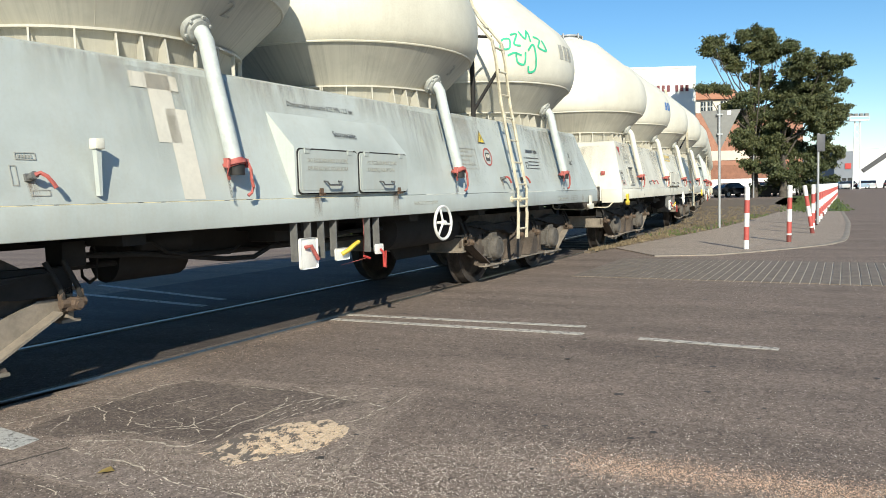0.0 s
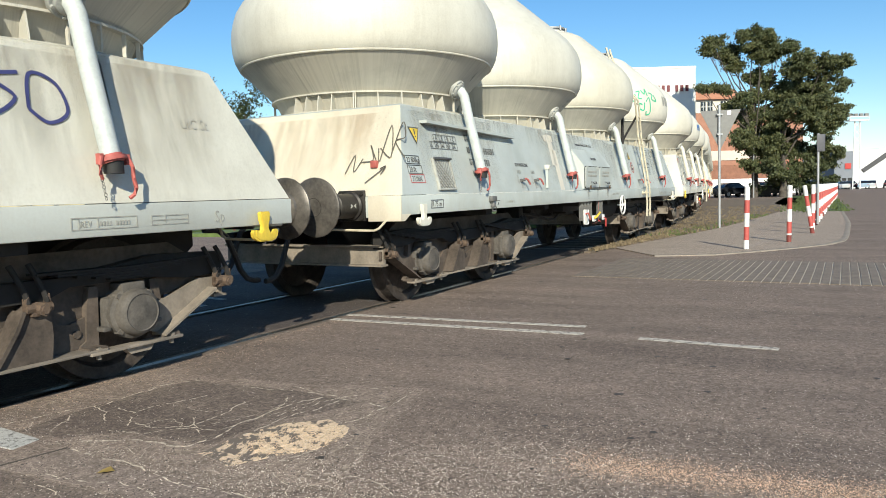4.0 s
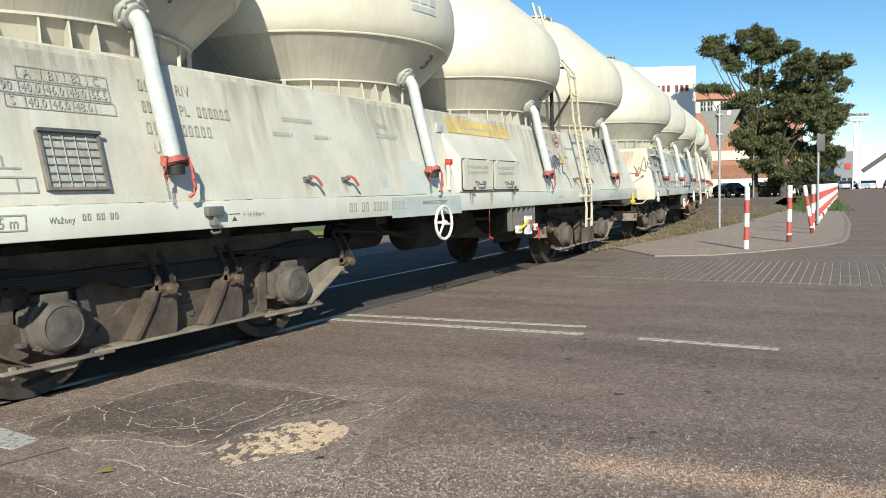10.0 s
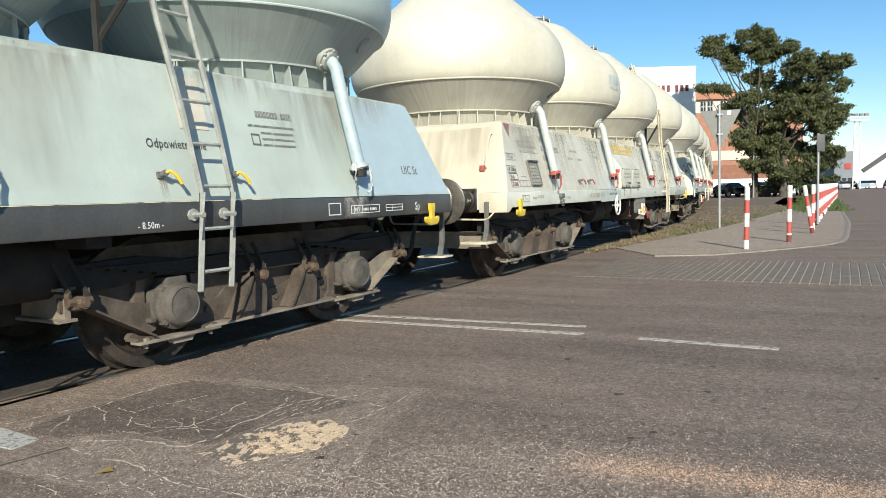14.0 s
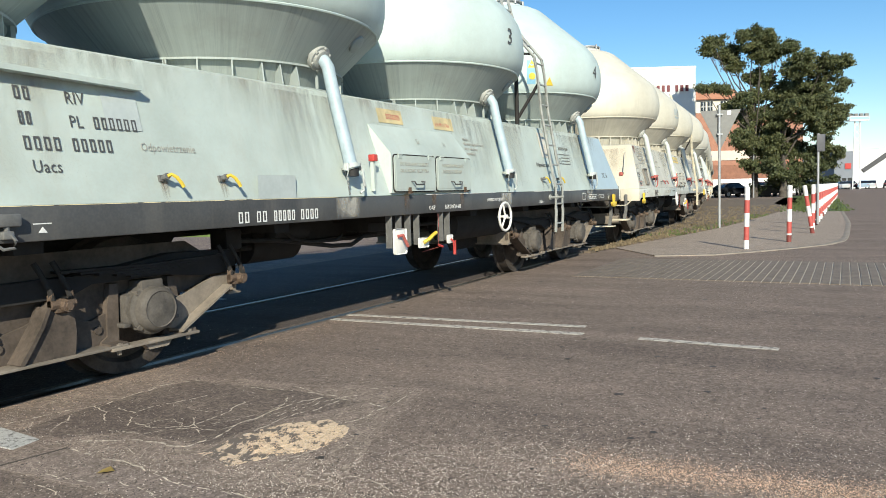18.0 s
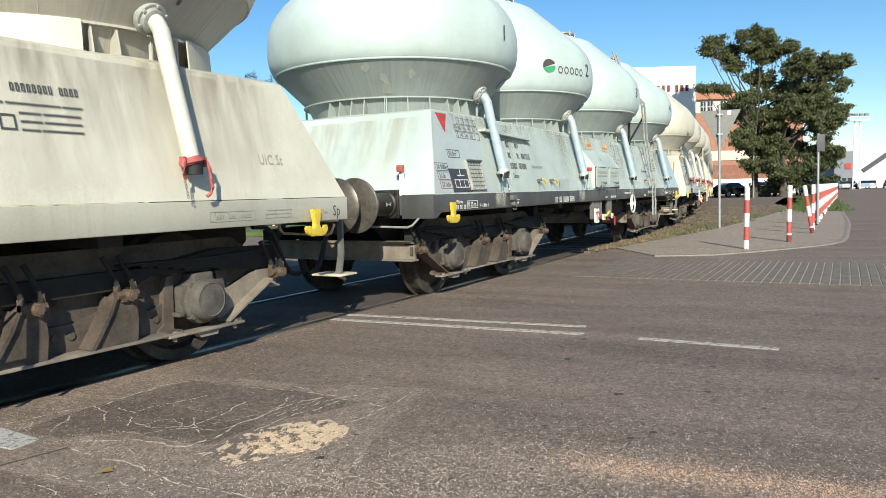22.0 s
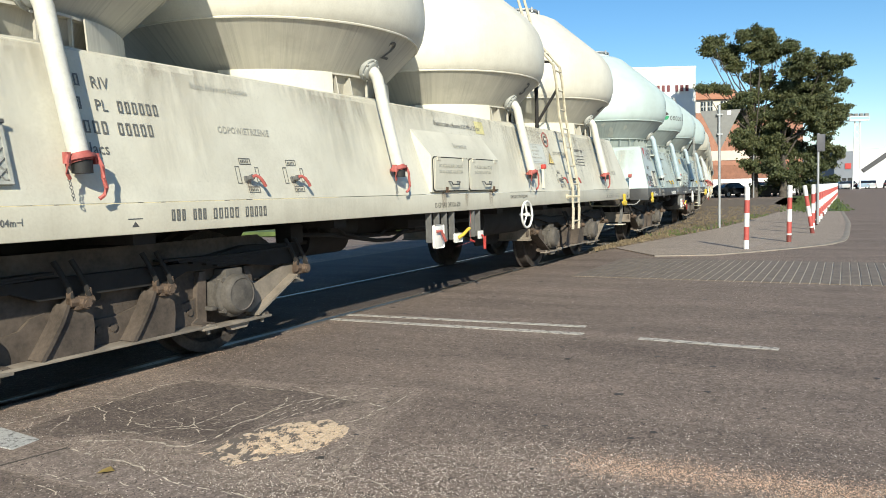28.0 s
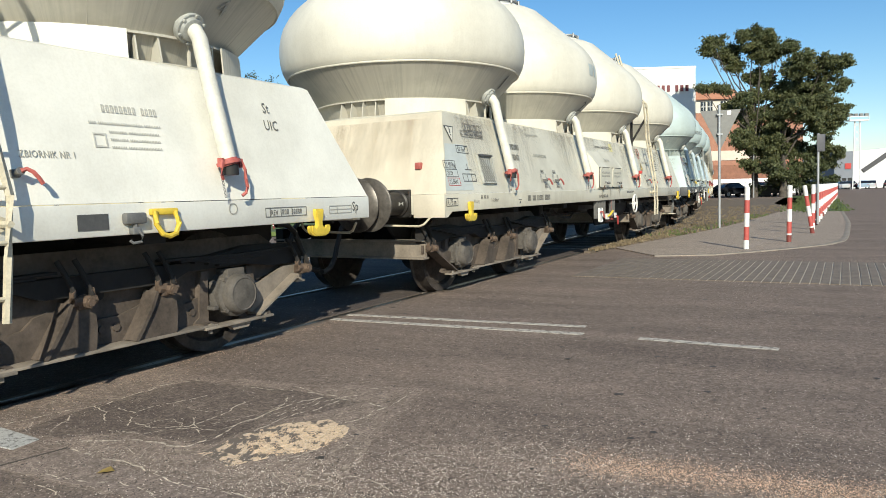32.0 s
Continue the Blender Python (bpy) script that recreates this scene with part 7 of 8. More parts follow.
on_silo(w, 3, Shape().add([(0.06 + 0.05 * math.cos(k * math.tau / 16), 0.06 + 0.05 * math.sin(k * math.tau / 16), 0.003) for k in range(16)], [tuple(range(16))]), -143.4, 2.77, YELLOW, "warning_disc")
WORN = plain("worn_primer_spot", (0.43, 0.445, 0.40), 0.8, 0, 0.15, 8, 0)
for seed, (ang, zz, size) in enumerate(((-152, 2.33, 0.10), (-153, 2.42, 0.07), (-161, 2.52, 0.06), (-140, 2.46, 0.06), (-136, 2.41, 0.025), (-113, 2.36, 0.03), (-126, 2.52, 0.03))):
    rng = random.Random(seed + 3)
    on_silo(w, 0, Shape().add([(size * rng.uniform(0.4, 1.1) * math.cos(k * math.tau / 9), size * rng.uniform(0.4, 1.0) * math.sin(k * math.tau / 9), 0) for k in range(9)], [tuple(range(9))]), ang, zz, WORN, "worn_spot")
for i in range(4):
    digit_hatch = Shape().lathe([(0.085, -0.01), (0.085, 0.012), (0.07, 0.02), (0.01, 0.022)], 20)
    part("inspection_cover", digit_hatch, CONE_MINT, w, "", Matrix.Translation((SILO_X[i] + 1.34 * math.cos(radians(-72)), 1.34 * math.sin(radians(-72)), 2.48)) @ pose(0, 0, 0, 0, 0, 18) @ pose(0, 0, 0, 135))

# cream wagon
w = warm
hazard_triangle(w, -5.96, 1.815, 0.22, True, CREAM_PALE)
load_table(w, -5.70, 1.775, ["A", "B1", "B2", "C"], ["400", "460", "480", "560"], 0.12, 0.075)
volume_box(w, -5.90, 1.585)
weight_box(w, -6.285, 1.415, ["23 400kg", "20.0t", "21.0kN"])
axle_sketch(w, -5.90, 1.275, BLACK)
r75(w, -6.38, 1.02)
letter(w, "Ważony", -5.74, 1.045, 0.055, FADED)
bars(w, -5.55, 1.085, [[0.05, 0.05, 0.05]], 0.036, STENCIL)
letter(w, "⊢14.04m⊣", -5.27, 1.045, 0.055, STENCIL)
stacked(w, -4.67, 1.82, STENCIL, 0.15)
letter(w, "Stacja Przywory Opolskie", -3.78, 1.90, 0.06, FADED)
letter(w, "ODPOWIETRZENIE", -3.62, 1.61, 0.07, FADED)
bars(w, -4.14, 1.03, [[0.12, 0.12, 0.24, 0.22]], 0.07, STENCIL)
corner_patch(w, -5.70, 1.18, 1.68, PATCH_PALE)
letter(w, PRESSURE, -0.57, 1.875, 0.075, STENCIL, 0.8)
patch(w, 0.40, 1.84, 0.22, 0.15, plain("pale_yellow_patch", (0.72, 0.66, 0.32), 0.6), "yellow_panel")
hood_text(w, -0.40, 1.64, "Sterowanie", 0.085, FADED)
doors_text(w, -0.98, FADED)
letter(w, "HAMULEC POSTOJOWY", 0.95, 1.07, 0.06, STENCIL)
letter(w, "O-GP-SAB DRV2A-600", -0.90, 1.01, 0.075, STENCIL, 0.72)
patch(w, 1.84, 1.53, 0.60, 0.28, NOTICE_BLUE)
notice(w, 1.86, 1.55, FADED, 0.56, 0.25)
hazard_ring(w, 2.58, 1.88)
hazard_triangle(w, 2.62, 1.59, 0.22, False, YELLOW_FADE)
letter(w, "ODPOWIETRZENIE", 2.76, 1.67, 0.075, FADED)
address(w, 3.70, 1.75, BLACK)
letter(w, "UIC St", 5.45, 1.40, 0.11, FADED)
letter(w, "-8.50m-", 6.0, 1.02, 0.05, FADED)
letter(w, "Sp", 6.20, 1.00, 0.12)
sill_labels(w, FADED, 4.9, False)
for x in (-3.45, -2.97, 2.78):
    for dx, z, wd, ht in ((-0.04, 1.395, 0.11, 0.045), (-0.09, 1.26, 0.04, 0.125), (0.0, 1.195, 0.11, 0.045), (0.10, 1.27, 0.035, 0.11)):
        sign_frame(w, x + dx, z, wd, ht, STENCIL, t=0.005)
    bars(w, x - 0.025, 1.405, [[0.08]], 0.022, STENCIL)
    bars(w, x + 0.015, 1.205, [[0.08]], 0.022, STENCIL)
for i, n in enumerate("1234"):
    digit(w, i, n, STENCIL, True, 0.28, -88)
on_silo(w, 1, fine_rects([(0.0, 0.16, 0, 0.18), (0.2, 0.30, 0, 0.18)]), -96, 2.92, PATCH_BLUE, "firm_mark")

# bright wagon at the end
w = white
address(w, 3.90, 1.68, plain("pale_grey_lettering", (0.57, 0.555, 0.50), 0.7, 0, 0.2, 25, 0))
letter(w, "ZBIORNIK NR 1", 3.40, 1.40, 0.055, FADED)
letter(w, "ODPOWIETRZENIE", 2.72, 1.48, 0.07, FADED)
letter(w, "St", 5.30, 1.79, 0.11, STENCIL)
letter(w, "UIC", 5.28, 1.66, 0.11, STENCIL)
part("dark_plate", flat_rects([(0, 0.19, 0, 0.09)]), BLACK, w, "", on_wall(3.655, 1.0))
part("tow_ring", Shape().tube([(-0.07, 0, 0.07), (-0.085, -0.02, 0.0), (-0.05, -0.03, -0.065), (0.0, -0.03, -0.08), (0.05, -0.03, -0.065), (0.085, -0.02, 0.0), (0.07, 0, 0.07)], 0.017, 8).cbox(-0.10, 0.10, -0.005, 0.03, 0.05, 0.09, 0.01), YELLOW, w, "yellow towing ring", pose(4.216, -SIDE - 0.03, 1.02))
part("marking_ring", Shape().lathe([(0.04, 0), (0.04, 0.002), (0.032, 0.002), (0.032, 0)], 20, None, False), FADED, w, "", on_wall(4.8, 1.088))
sign_frame(w, 5.11, 1.015, 0.45, 0.07, STENCIL, [0.045, 0.16, 0.28], t=0.006)
letter(w, "REV", 5.165, 1.028, 0.055, STENCIL)
bars(w, 5.285, 1.032, [[0.08, 0.12]], 0.036, STENCIL)
sign_frame(w, 5.84, 1.015, 0.30, 0.065, FADED, [0.10], [0.03], t=0.006)
letter(w, "Sp", 6.15, 1.03, 0.11, BLACK)
for i, n in enumerate("1234"):
    digit(w, i, n, FADED)

# the wagons further ahead carry the same kinds of marks
for w, mat in ((pale, FADED),):
    load_table(w, -5.63, 1.65, ["A", "B", "B", "C"], ["40", "46", "48", "56"], 0.125, 0.075, mat)
    weight_box(w, -6.24, 1.40, ["23 900kg", "20.0t", "37.0kN"])
    hazard_triangle(w, -5.86, 1.88, 0.2, True, None, RED)
    stacked(w, -4.60, 1.75, mat)
    patch(w, -0.90, 1.82, 1.3, 0.16, YELLOW_FADE, "yellow_panel")
    bars(w, -0.7, 1.86, [[0.4, 0.3, 0.3]], 0.05, mat)
    address(w, 3.70, 1.70, mat)
    on_silo(w, 1, fine_rects([(0.0, 0.10, 0, 0.18), (0.14, 0.24, 0, 0.18), (0.28, 0.38, 0, 0.18)]), -104, 2.94, plain("blue_firm_mark", (0.10, 0.22, 0.50), 0.5), "firm_mark")
    for i, n in enumerate("1234"):
        digit(w, i, n, mat)


# ---- beyond the railway: signs, bollards, trees, buildings, cars ----
POST_RED = plain("post_red", (0.50, 0.10, 0.085), 0.5, 0, 0.15, 12)
POST_FOOT = plain("post_foot_red", (0.22, 0.05, 0.04), 0.6, 0, 0.2, 12)
POST_WHITE = plain("post_white", (0.80, 0.79, 0.77), 0.5, 0, 0.08, 12)
GALV = plain("galvanised_steel", (0.42, 0.43, 0.44), 0.45, 0.4, 0.1, 15)
SIGN_BACK = plain("grey_sign_back", (0.20, 0.20, 0.19), 0.6, 0.1, 0.1, 6)
BARK = plain("bark", (0.10, 0.085, 0.07), 0.95, 0, 0.3, 8, 0.5)


def bollard(x, y, tilt=0.0, turn=0.0, red_foot=True):
    b = empty("bollard", Matrix.Translation((x, y, 0.018)) @ pose(0, 0, 0, 0, tilt, turn))
    tagged(b, "red and white striped steel bollard on the pavement", "bollard", "bollards by the crossing")
    bands = [(0.0, 0.16, POST_FOOT if red_foot else POST_WHITE), (0.16, 0.40, POST_RED), (0.40, 0.64, POST_WHITE), (0.64, 0.87, POST_RED), (0.87, 1.09, POST_WHITE)]
    for k, (z0, z1, mat) in enumerate(bands):
        part("band", once("bollard_band%d" % k, lambda: Shape().rod((0, 0, z0), (0, 0, z1 - 0.001), 0.045, 16)), mat, b)
    part("cap", once("bollard_cap", lambda: Shape().lathe([(0.045, 1.089), (0.043, 1.10), (0.03, 1.108), (0.01, 1.11)], 16)), POST_WHITE, b)
    if red_foot:
        part("ring", once("bollard_ring", lambda: Shape().rod((0, 0, 0.135), (0, 0, 0.165), 0.0465, 16)), POST_WHITE, b)
    return b


bollard(5.40, 12.82, 1.0, 0.0, False)
bollard(6.81, 14.17, 0.8)
bollard(8.42, 16.40, -10.0)


for k in range(23):
    bollard(9.17 + k * 1.0, 17.85 + k * 1.78, 0.0, 0.0, k % 3 == 1)


for fx, fy in ((-9.6, 25.6), (-7.6, 26.4), (-6.3, 27.0), (-4.5, 27.4)):
    bollard(fx, fy)


def tri_sign():
    g = empty("yield_sign", pose(7.50, 19.61, 0.018))
    tagged(g, "back of a grey triangular road sign on a steel post", "road sign")
    part("post", Shape().rod((0, -0.08, 0), (0, -0.08, 3.30), 0.035, 14), GALV, g)
    m = pose(0, 0, 0, 0, 0, -14)
    part("sign_plate", Shape().add([(-0.47, -0.04, 3.16), (0.56, -0.04, 3.16), (0.045, -0.04, 2.10), (-0.47, -0.015, 3.16), (0.56, -0.015, 3.16), (0.045, -0.015, 2.10)], [(0, 1, 2), (5, 4, 3), (0, 3, 4, 1), (1, 4, 5, 2), (2, 5, 3, 0)], m), SIGN_BACK, g)
    part("clamp", Shape().box(-0.08, 0.08, -0.122, 0.0, 3.02, 3.06).box(-0.07, 0.07, -0.122, 0.0, 2.5, 2.54), GALV, g)
    part("sticker", Shape().box(0.22, 0.32, -0.045, -0.041, 3.03, 3.14, m), WHITE, g)
    return g


tri_sign()


def give_way_sign(x, y, top, half, low):
    """A pointed-down triangle, yellow with a red border, facing the crossing."""
    g = empty("yield_sign", pose(x, y, 0.0, 0, 0, 40))
    tagged(g, "yellow triangular give-way sign with a red border", "road sign")
    part("post", Shape().rod((0, 0.04, 0), (0, 0.04, top), 0.035, 12), GALV, g)
    part("sign_plate", Shape().prism([(-half, top), (0, low), (half, top)], -0.02, 0.0), RED, g)
    part("sign_field", Shape().prism([(-half * 0.72, top - 0.08), (0, low + 0.17), (half * 0.72, top - 0.08)], -0.026, -0.018), YELLOW, g)
    return g


give_way_sign(-21.51, 38.0, 4.65, 0.44, 3.92)


def panel_sign(x, y, h, w0, w1, z0):
    g = empty("street_sign", pose(x, y, 0.05))
    tagged(g, "steel post with a small dark sign panel", "road sign")
    part("post", Shape().rod((0, 0, 0), (0, 0, h), 0.03, 12), GALV, g)
    part("sign_plate", Shape().cbox(w0, w1, -0.05, -0.03, z0, h - 0.02, 0.006), plain("dark_sign_back", (0.10, 0.10, 0.11), 0.6), g)
    return g


panel_sign(10.17, 19.55, 2.43, -0.06, 0.16, 1.95)
lp = empty("lamp_post", pose(28.9, 67.0, 0))
tagged(lp, "thin grey steel post beside the tree", "post")
part("post", Shape().rod((0, 0, 0), (0, 0, 5.4), 0.06, 10), GALV, lp)


def leaves(name, blobs, count, size, seed):
    """A crown of small leaf clumps set unevenly round its limbs' ends, with gaps between."""
    rng = random.Random(seed)
    twigs = []
    for x, y, z, r in blobs:
        for _ in range(5 + int(13 * r * r)):
            d = Vector((rng.gauss(0, 1), rng.gauss(0, 1), rng.gauss(0, 0.8))).normalized() * r * rng.uniform(0.25, 1.0)
            twigs.append((x + d.x, y + d.y, z + d.z, rng.uniform(0.18, 0.42)))
    vs, fs = [], []
    for x, y, z, r in rng.choices(twigs, [t[3] ** 2 for t in twigs], k=count):
        d = Vector((rng.gauss(0, 0.5), rng.gauss(0, 0.5), rng.gauss(0, 0.42))) * r
        p = Vector((x + d.x * 1.3, y + d.y * 1.3, z + d.z))
        n = Vector((rng.gauss(0, 1), rng.gauss(0, 1), rng.gauss(0.25, 0.9))).normalized()
        u = n.orthogonal().normalized() * size * rng.uniform(0.5, 1.2)
        v = n.cross(u)
        i = len(vs)
        vs += [tuple(p - u), tuple(p + v * 0.6 + n * size * 0.2), tuple(p + u), tuple(p - v * 0.6 + n * size * 0.1)]
        fs.append((i, i + 1, i + 2, i + 3))
    me = bpy.data.meshes.new(name)
    me.from_pydata(vs, [], fs)
    return me


def leaf_material(name, col):
    mat, nt, b = nodes_of(name)
    geo = nt.nodes.new("ShaderNodeNewGeometry")
    v = coords(nt)
    c1 = ramp(nt, geo.outputs["Random Per Island"], [(0.0, tuple(x * 0.55 for x in col)), (0.55, col), (0.93, tuple(x * 1.5 for x in col)), (1.0, (col[0] * 2.2, col[1] * 1.5, col[2] * 1.2))])
    c2 = mix(nt, 0.35, c1, ramp(nt, noise_of(nt, v, 0.5, 3), [(0.35, tuple(x * 0.7 for x in col)), (0.65, (col[0] * 1.6, col[1] * 1.15, col[2] * 0.8))]))
    nt.links.new(c2, b.inputs["Base Color"])
    b.inputs["Roughness"].default_value = 0.6
    tr = nt.nodes.new("ShaderNodeBsdfTranslucent")
    nt.links.new(c2, tr.inputs["Color"])
    ms = node(nt, "ShaderNodeMixShader", Fac=0.25)
    nt.links.new(b.outputs[0], ms.inputs[1])
    nt.links.new(tr.outputs[0], ms.inputs[2])
    nt.links.new(ms.outputs[0], nt.nodes["Material Output"].inputs["Surface"])
    return mat


LEAF = leaf_material("tree_leaf", (0.094, 0.116, 0.050))
LEAF_FAR = leaf_material("far_leaf", (0.050, 0.072, 0.026))


def tree(x, y, trunk_h, r, blobs, count, size, seed, label, limbs=True, mat=None, skip=0.35):
    t = empty("tree", pose(x, y, 0))
    tagged(t, label, "tree", "trees by the street")
    rng = random.Random(seed)
    tr = Shape().tube([(0, 0, -0.1), (0.05, 0, 0.5), (0.1, 0.05, trunk_h * 0.5), (0.0, 0.1, trunk_h), (-0.1, 0.2, trunk_h * 1.8), (0.2, 0.1, trunk_h * 2.6)], r, 12)
    n = len(tr.v)
    tr.v = [(a * (1.15 - 0.75 * min(1, c / (trunk_h * 2.6))), b * (1.15 - 0.75 * min(1, c / (trunk_h * 2.6))), c) for a, b, c in tr.v]
    part("trunk", tr, BARK, t)
    if limbs:
        for bx, by, bz, br in blobs:
            k = rng.uniform(0.0, 1.5)
            if bz < trunk_h * 2.2 or rng.random() < skip:
                continue
            start = Vector((0, 0.1, min(trunk_h * (0.9 + k), bz * 0.7)))
            end = Vector((bx, by, bz + br * 0.4))
            mid = start.lerp(end, 0.5) + Vector((rng.uniform(-0.3, 0.3), rng.uniform(-0.3, 0.3), -0.3))
            sh = Shape().rod(start, mid, r * 0.28, 7, r * 0.18).rod(mid, end, r * 0.18, 7, r * 0.05)
            for _ in range(3):
                tip = end + Vector((rng.uniform(-1, 1), rng.uniform(-1, 1), rng.uniform(-0.6, 0.8))) * br
                sh.rod(mid.lerp(end, rng.uniform(0.3, 0.9)), tip, r * 0.10, 5, r * 0.03)
            part("limb", sh, BARK, t)
    part("crown", leaves("crown", blobs, count, size, seed), mat or LEAF, t)
    return t


# crown clumps: offset along the street, height and radius
BACK_CROWN = [(-4.2, 14.3, 0.63), (-3.3, 14.5, 0.72), (-4.5, 13.6, 0.50), (-3.1, 13.4, 0.63), (-2.3, 13.2, 0.72), (-1.6, 14.8, 0.69), (-0.5, 15.0, 0.69), (-1.6, 13.9, 0.81), (-0.4, 13.9, 0.98), (0.8, 14.4, 1.07), (1.9, 14.9, 0.98), (2.4, 13.6, 1.07), (3.8, 14.0, 0.76), (1.4, 13.2, 1.07), (-1.6, 12.5, 0.81), (0.1, 12.9, 0.81), (-4.7, 10.4, 0.51), (-3.6, 10.5, 0.60), (-2.9, 10.1, 0.63), (-0.0, 11.3, 0.81), (1.4, 11.1, 1.25), (-1.6, 9.2, 0.98), (-2.3, 8.5, 0.81), (-0.0, 9.6, 0.81)]
FRONT_CROWN = [(1.9, 12.7, 0.72), (0.7, 11.9, 1.25), (2.4, 11.7, 1.25), (3.4, 12.4, 0.86), (5.0, 12.2, 0.66), (4.3, 11.1, 1.24), (3.3, 10.0, 1.60), (1.2, 10.2, 1.60), (-0.2, 9.6, 1.25), (4.9, 10.1, 0.59), (3.7, 8.8, 1.34), (2.4, 8.5, 1.77), (0.4, 8.0, 1.60), (4.9, 7.7, 0.66), (3.8, 7.3, 1.16), (-1.4, 8.1, 1.07), (-2.9, 7.3, 1.25), (-1.4, 6.4, 1.42), (0.7, 6.0, 1.77), (2.8, 6.4, 1.25), (-3.8, 5.4, 1.25), (-2.2, 4.8, 1.42), (-0.1, 4.3, 1.77), (2.1, 4.4, 1.60), (4.2, 4.6, 0.98), (4.7, 4.0, 0.59), (4.1, 3.1, 1.07), (2.7, 2.8, 1.07), (0.6, 2.5, 1.42), (-1.7, 2.9, 1.25), (-1.0, 7.2, 1.2), (1.6, 7.2, 1.4), (-2.6, 6.2, 1.1), (0.6, 9.2, 1.3), (-0.6, 5.2, 1.3), (-3.4, 3.3, 0.81)]


def clumps(crown, deep, seed):
    rng = random.Random(seed)
    return [(x, rng.uniform(-1, 1) * (deep + r), z - 0.15, r) for x, z, r in crown]


tree(29.2, 67.6, 3.6, 0.30, clumps(BACK_CROWN, 0.5, 3), 46000, 0.125, 11, "tall green broad-leaved tree with an open crown")
tree(31.6, 67.0, 3.2, 0.32, clumps(FRONT_CROWN, 0.7, 4), 105000, 0.13, 12, "dense green broad-leaved tree beside the car park", True, None, 0.75)


def bush_row(x, y, w, h, n, seed, label):
    b = empty("hedge", pose(x, y, 0))
    tagged(b, label, "hedge")
    rng = random.Random(seed)
    blobs = [(rng.uniform(-w / 2, w / 2), rng.uniform(-1, 1), h * rng.uniform(0.3, 0.75), h * rng.uniform(0.22, 0.34)) for _ in range(n)]
    part("foliage", leaves("foliage", blobs, n * 600, 0.11, seed), LEAF_FAR, b)


bush_row(33.5, 68.5, 8.0, 2.2, 9, 5, "dark green shrubs under the trees")
rng_far = random.Random(4)
for k, (x, y, h) in enumerate([(-27, 70, 12.4), (-30, 72, 10.6), (-16, 60, 12.4), (-40, 75, 9.0), (-22, 74, 9.5), (-9, 70, 9.0), (-52, 80, 9.5)]):
    bl = [(rng_far.uniform(-2.4, 2.4), rng_far.uniform(-2, 2), h * rng_far.uniform(0.4, 0.86), h * 0.13) for _ in range(12)]
    tree(x, y, h * 0.25, 0.25, bl, 8000, 0.12, 30 + k, "green tree behind the railway", False, LEAF_FAR)

# buildings
RENDER_WHITE = plain("white_cladding", (0.80, 0.80, 0.78), 0.7, 0, 0.03, 0.6, 0)
BRICK_ORANGE = plain("orange_brick", (0.38, 0.19, 0.13), 0.9, 0, 0.12, 2, 0)
ROOF_TILE = plain("red_roof_tiles", (0.48, 0.22, 0.13), 0.9, 0, 0.12, 2, 0)
GLASS = plain("dark_window_glass", (0.03, 0.035, 0.04), 0.1, 0, 0.2, 1, 0)
HALL = plain("hall_cladding", (0.80, 0.80, 0.80), 0.6, 0, 0.05, 0.5, 0)
DARKROOF = plain("dark_roofing", (0.08, 0.08, 0.085), 0.7, 0, 0.1, 1, 0)


def factory():
    b = empty("factory_building", pose(26.35, 75.0, 0))
    tagged(b, "tall white factory building with a red company sign", "building")
    part("wall", Shape().box(-28, 0, 0, 16, 0, 13.43), RENDER_WHITE, b)
    part("parapet", Shape().box(-28.05, 0.05, -0.05, 0.1, 13.3, 13.5), RENDER_WHITE, b)
    r, at = [], 0.0
    for word in (3, 3):
        for k in range(word):
            r += [(at, at + 0.30, 0.05, 0.70)]
            at += 0.52
        at += 0.35
    part("sign", flat_rects(r, 0.05), plain("sign_red", (0.16, 0.03, 0.04), 0.5), b, "dark red company sign", Matrix.Translation((-4.0, -0.06, 10.9)) @ pose(0, 0, 0, 90))
    part("emblem", Shape().prism([(0, 0), (0.5, 0.1), (0.4, 0.5), (0.05, 0.45)], -0.05, 0.0), TAG_GREEN, b, "green emblem", pose(-4.7, -0.06, 11.1))


factory()


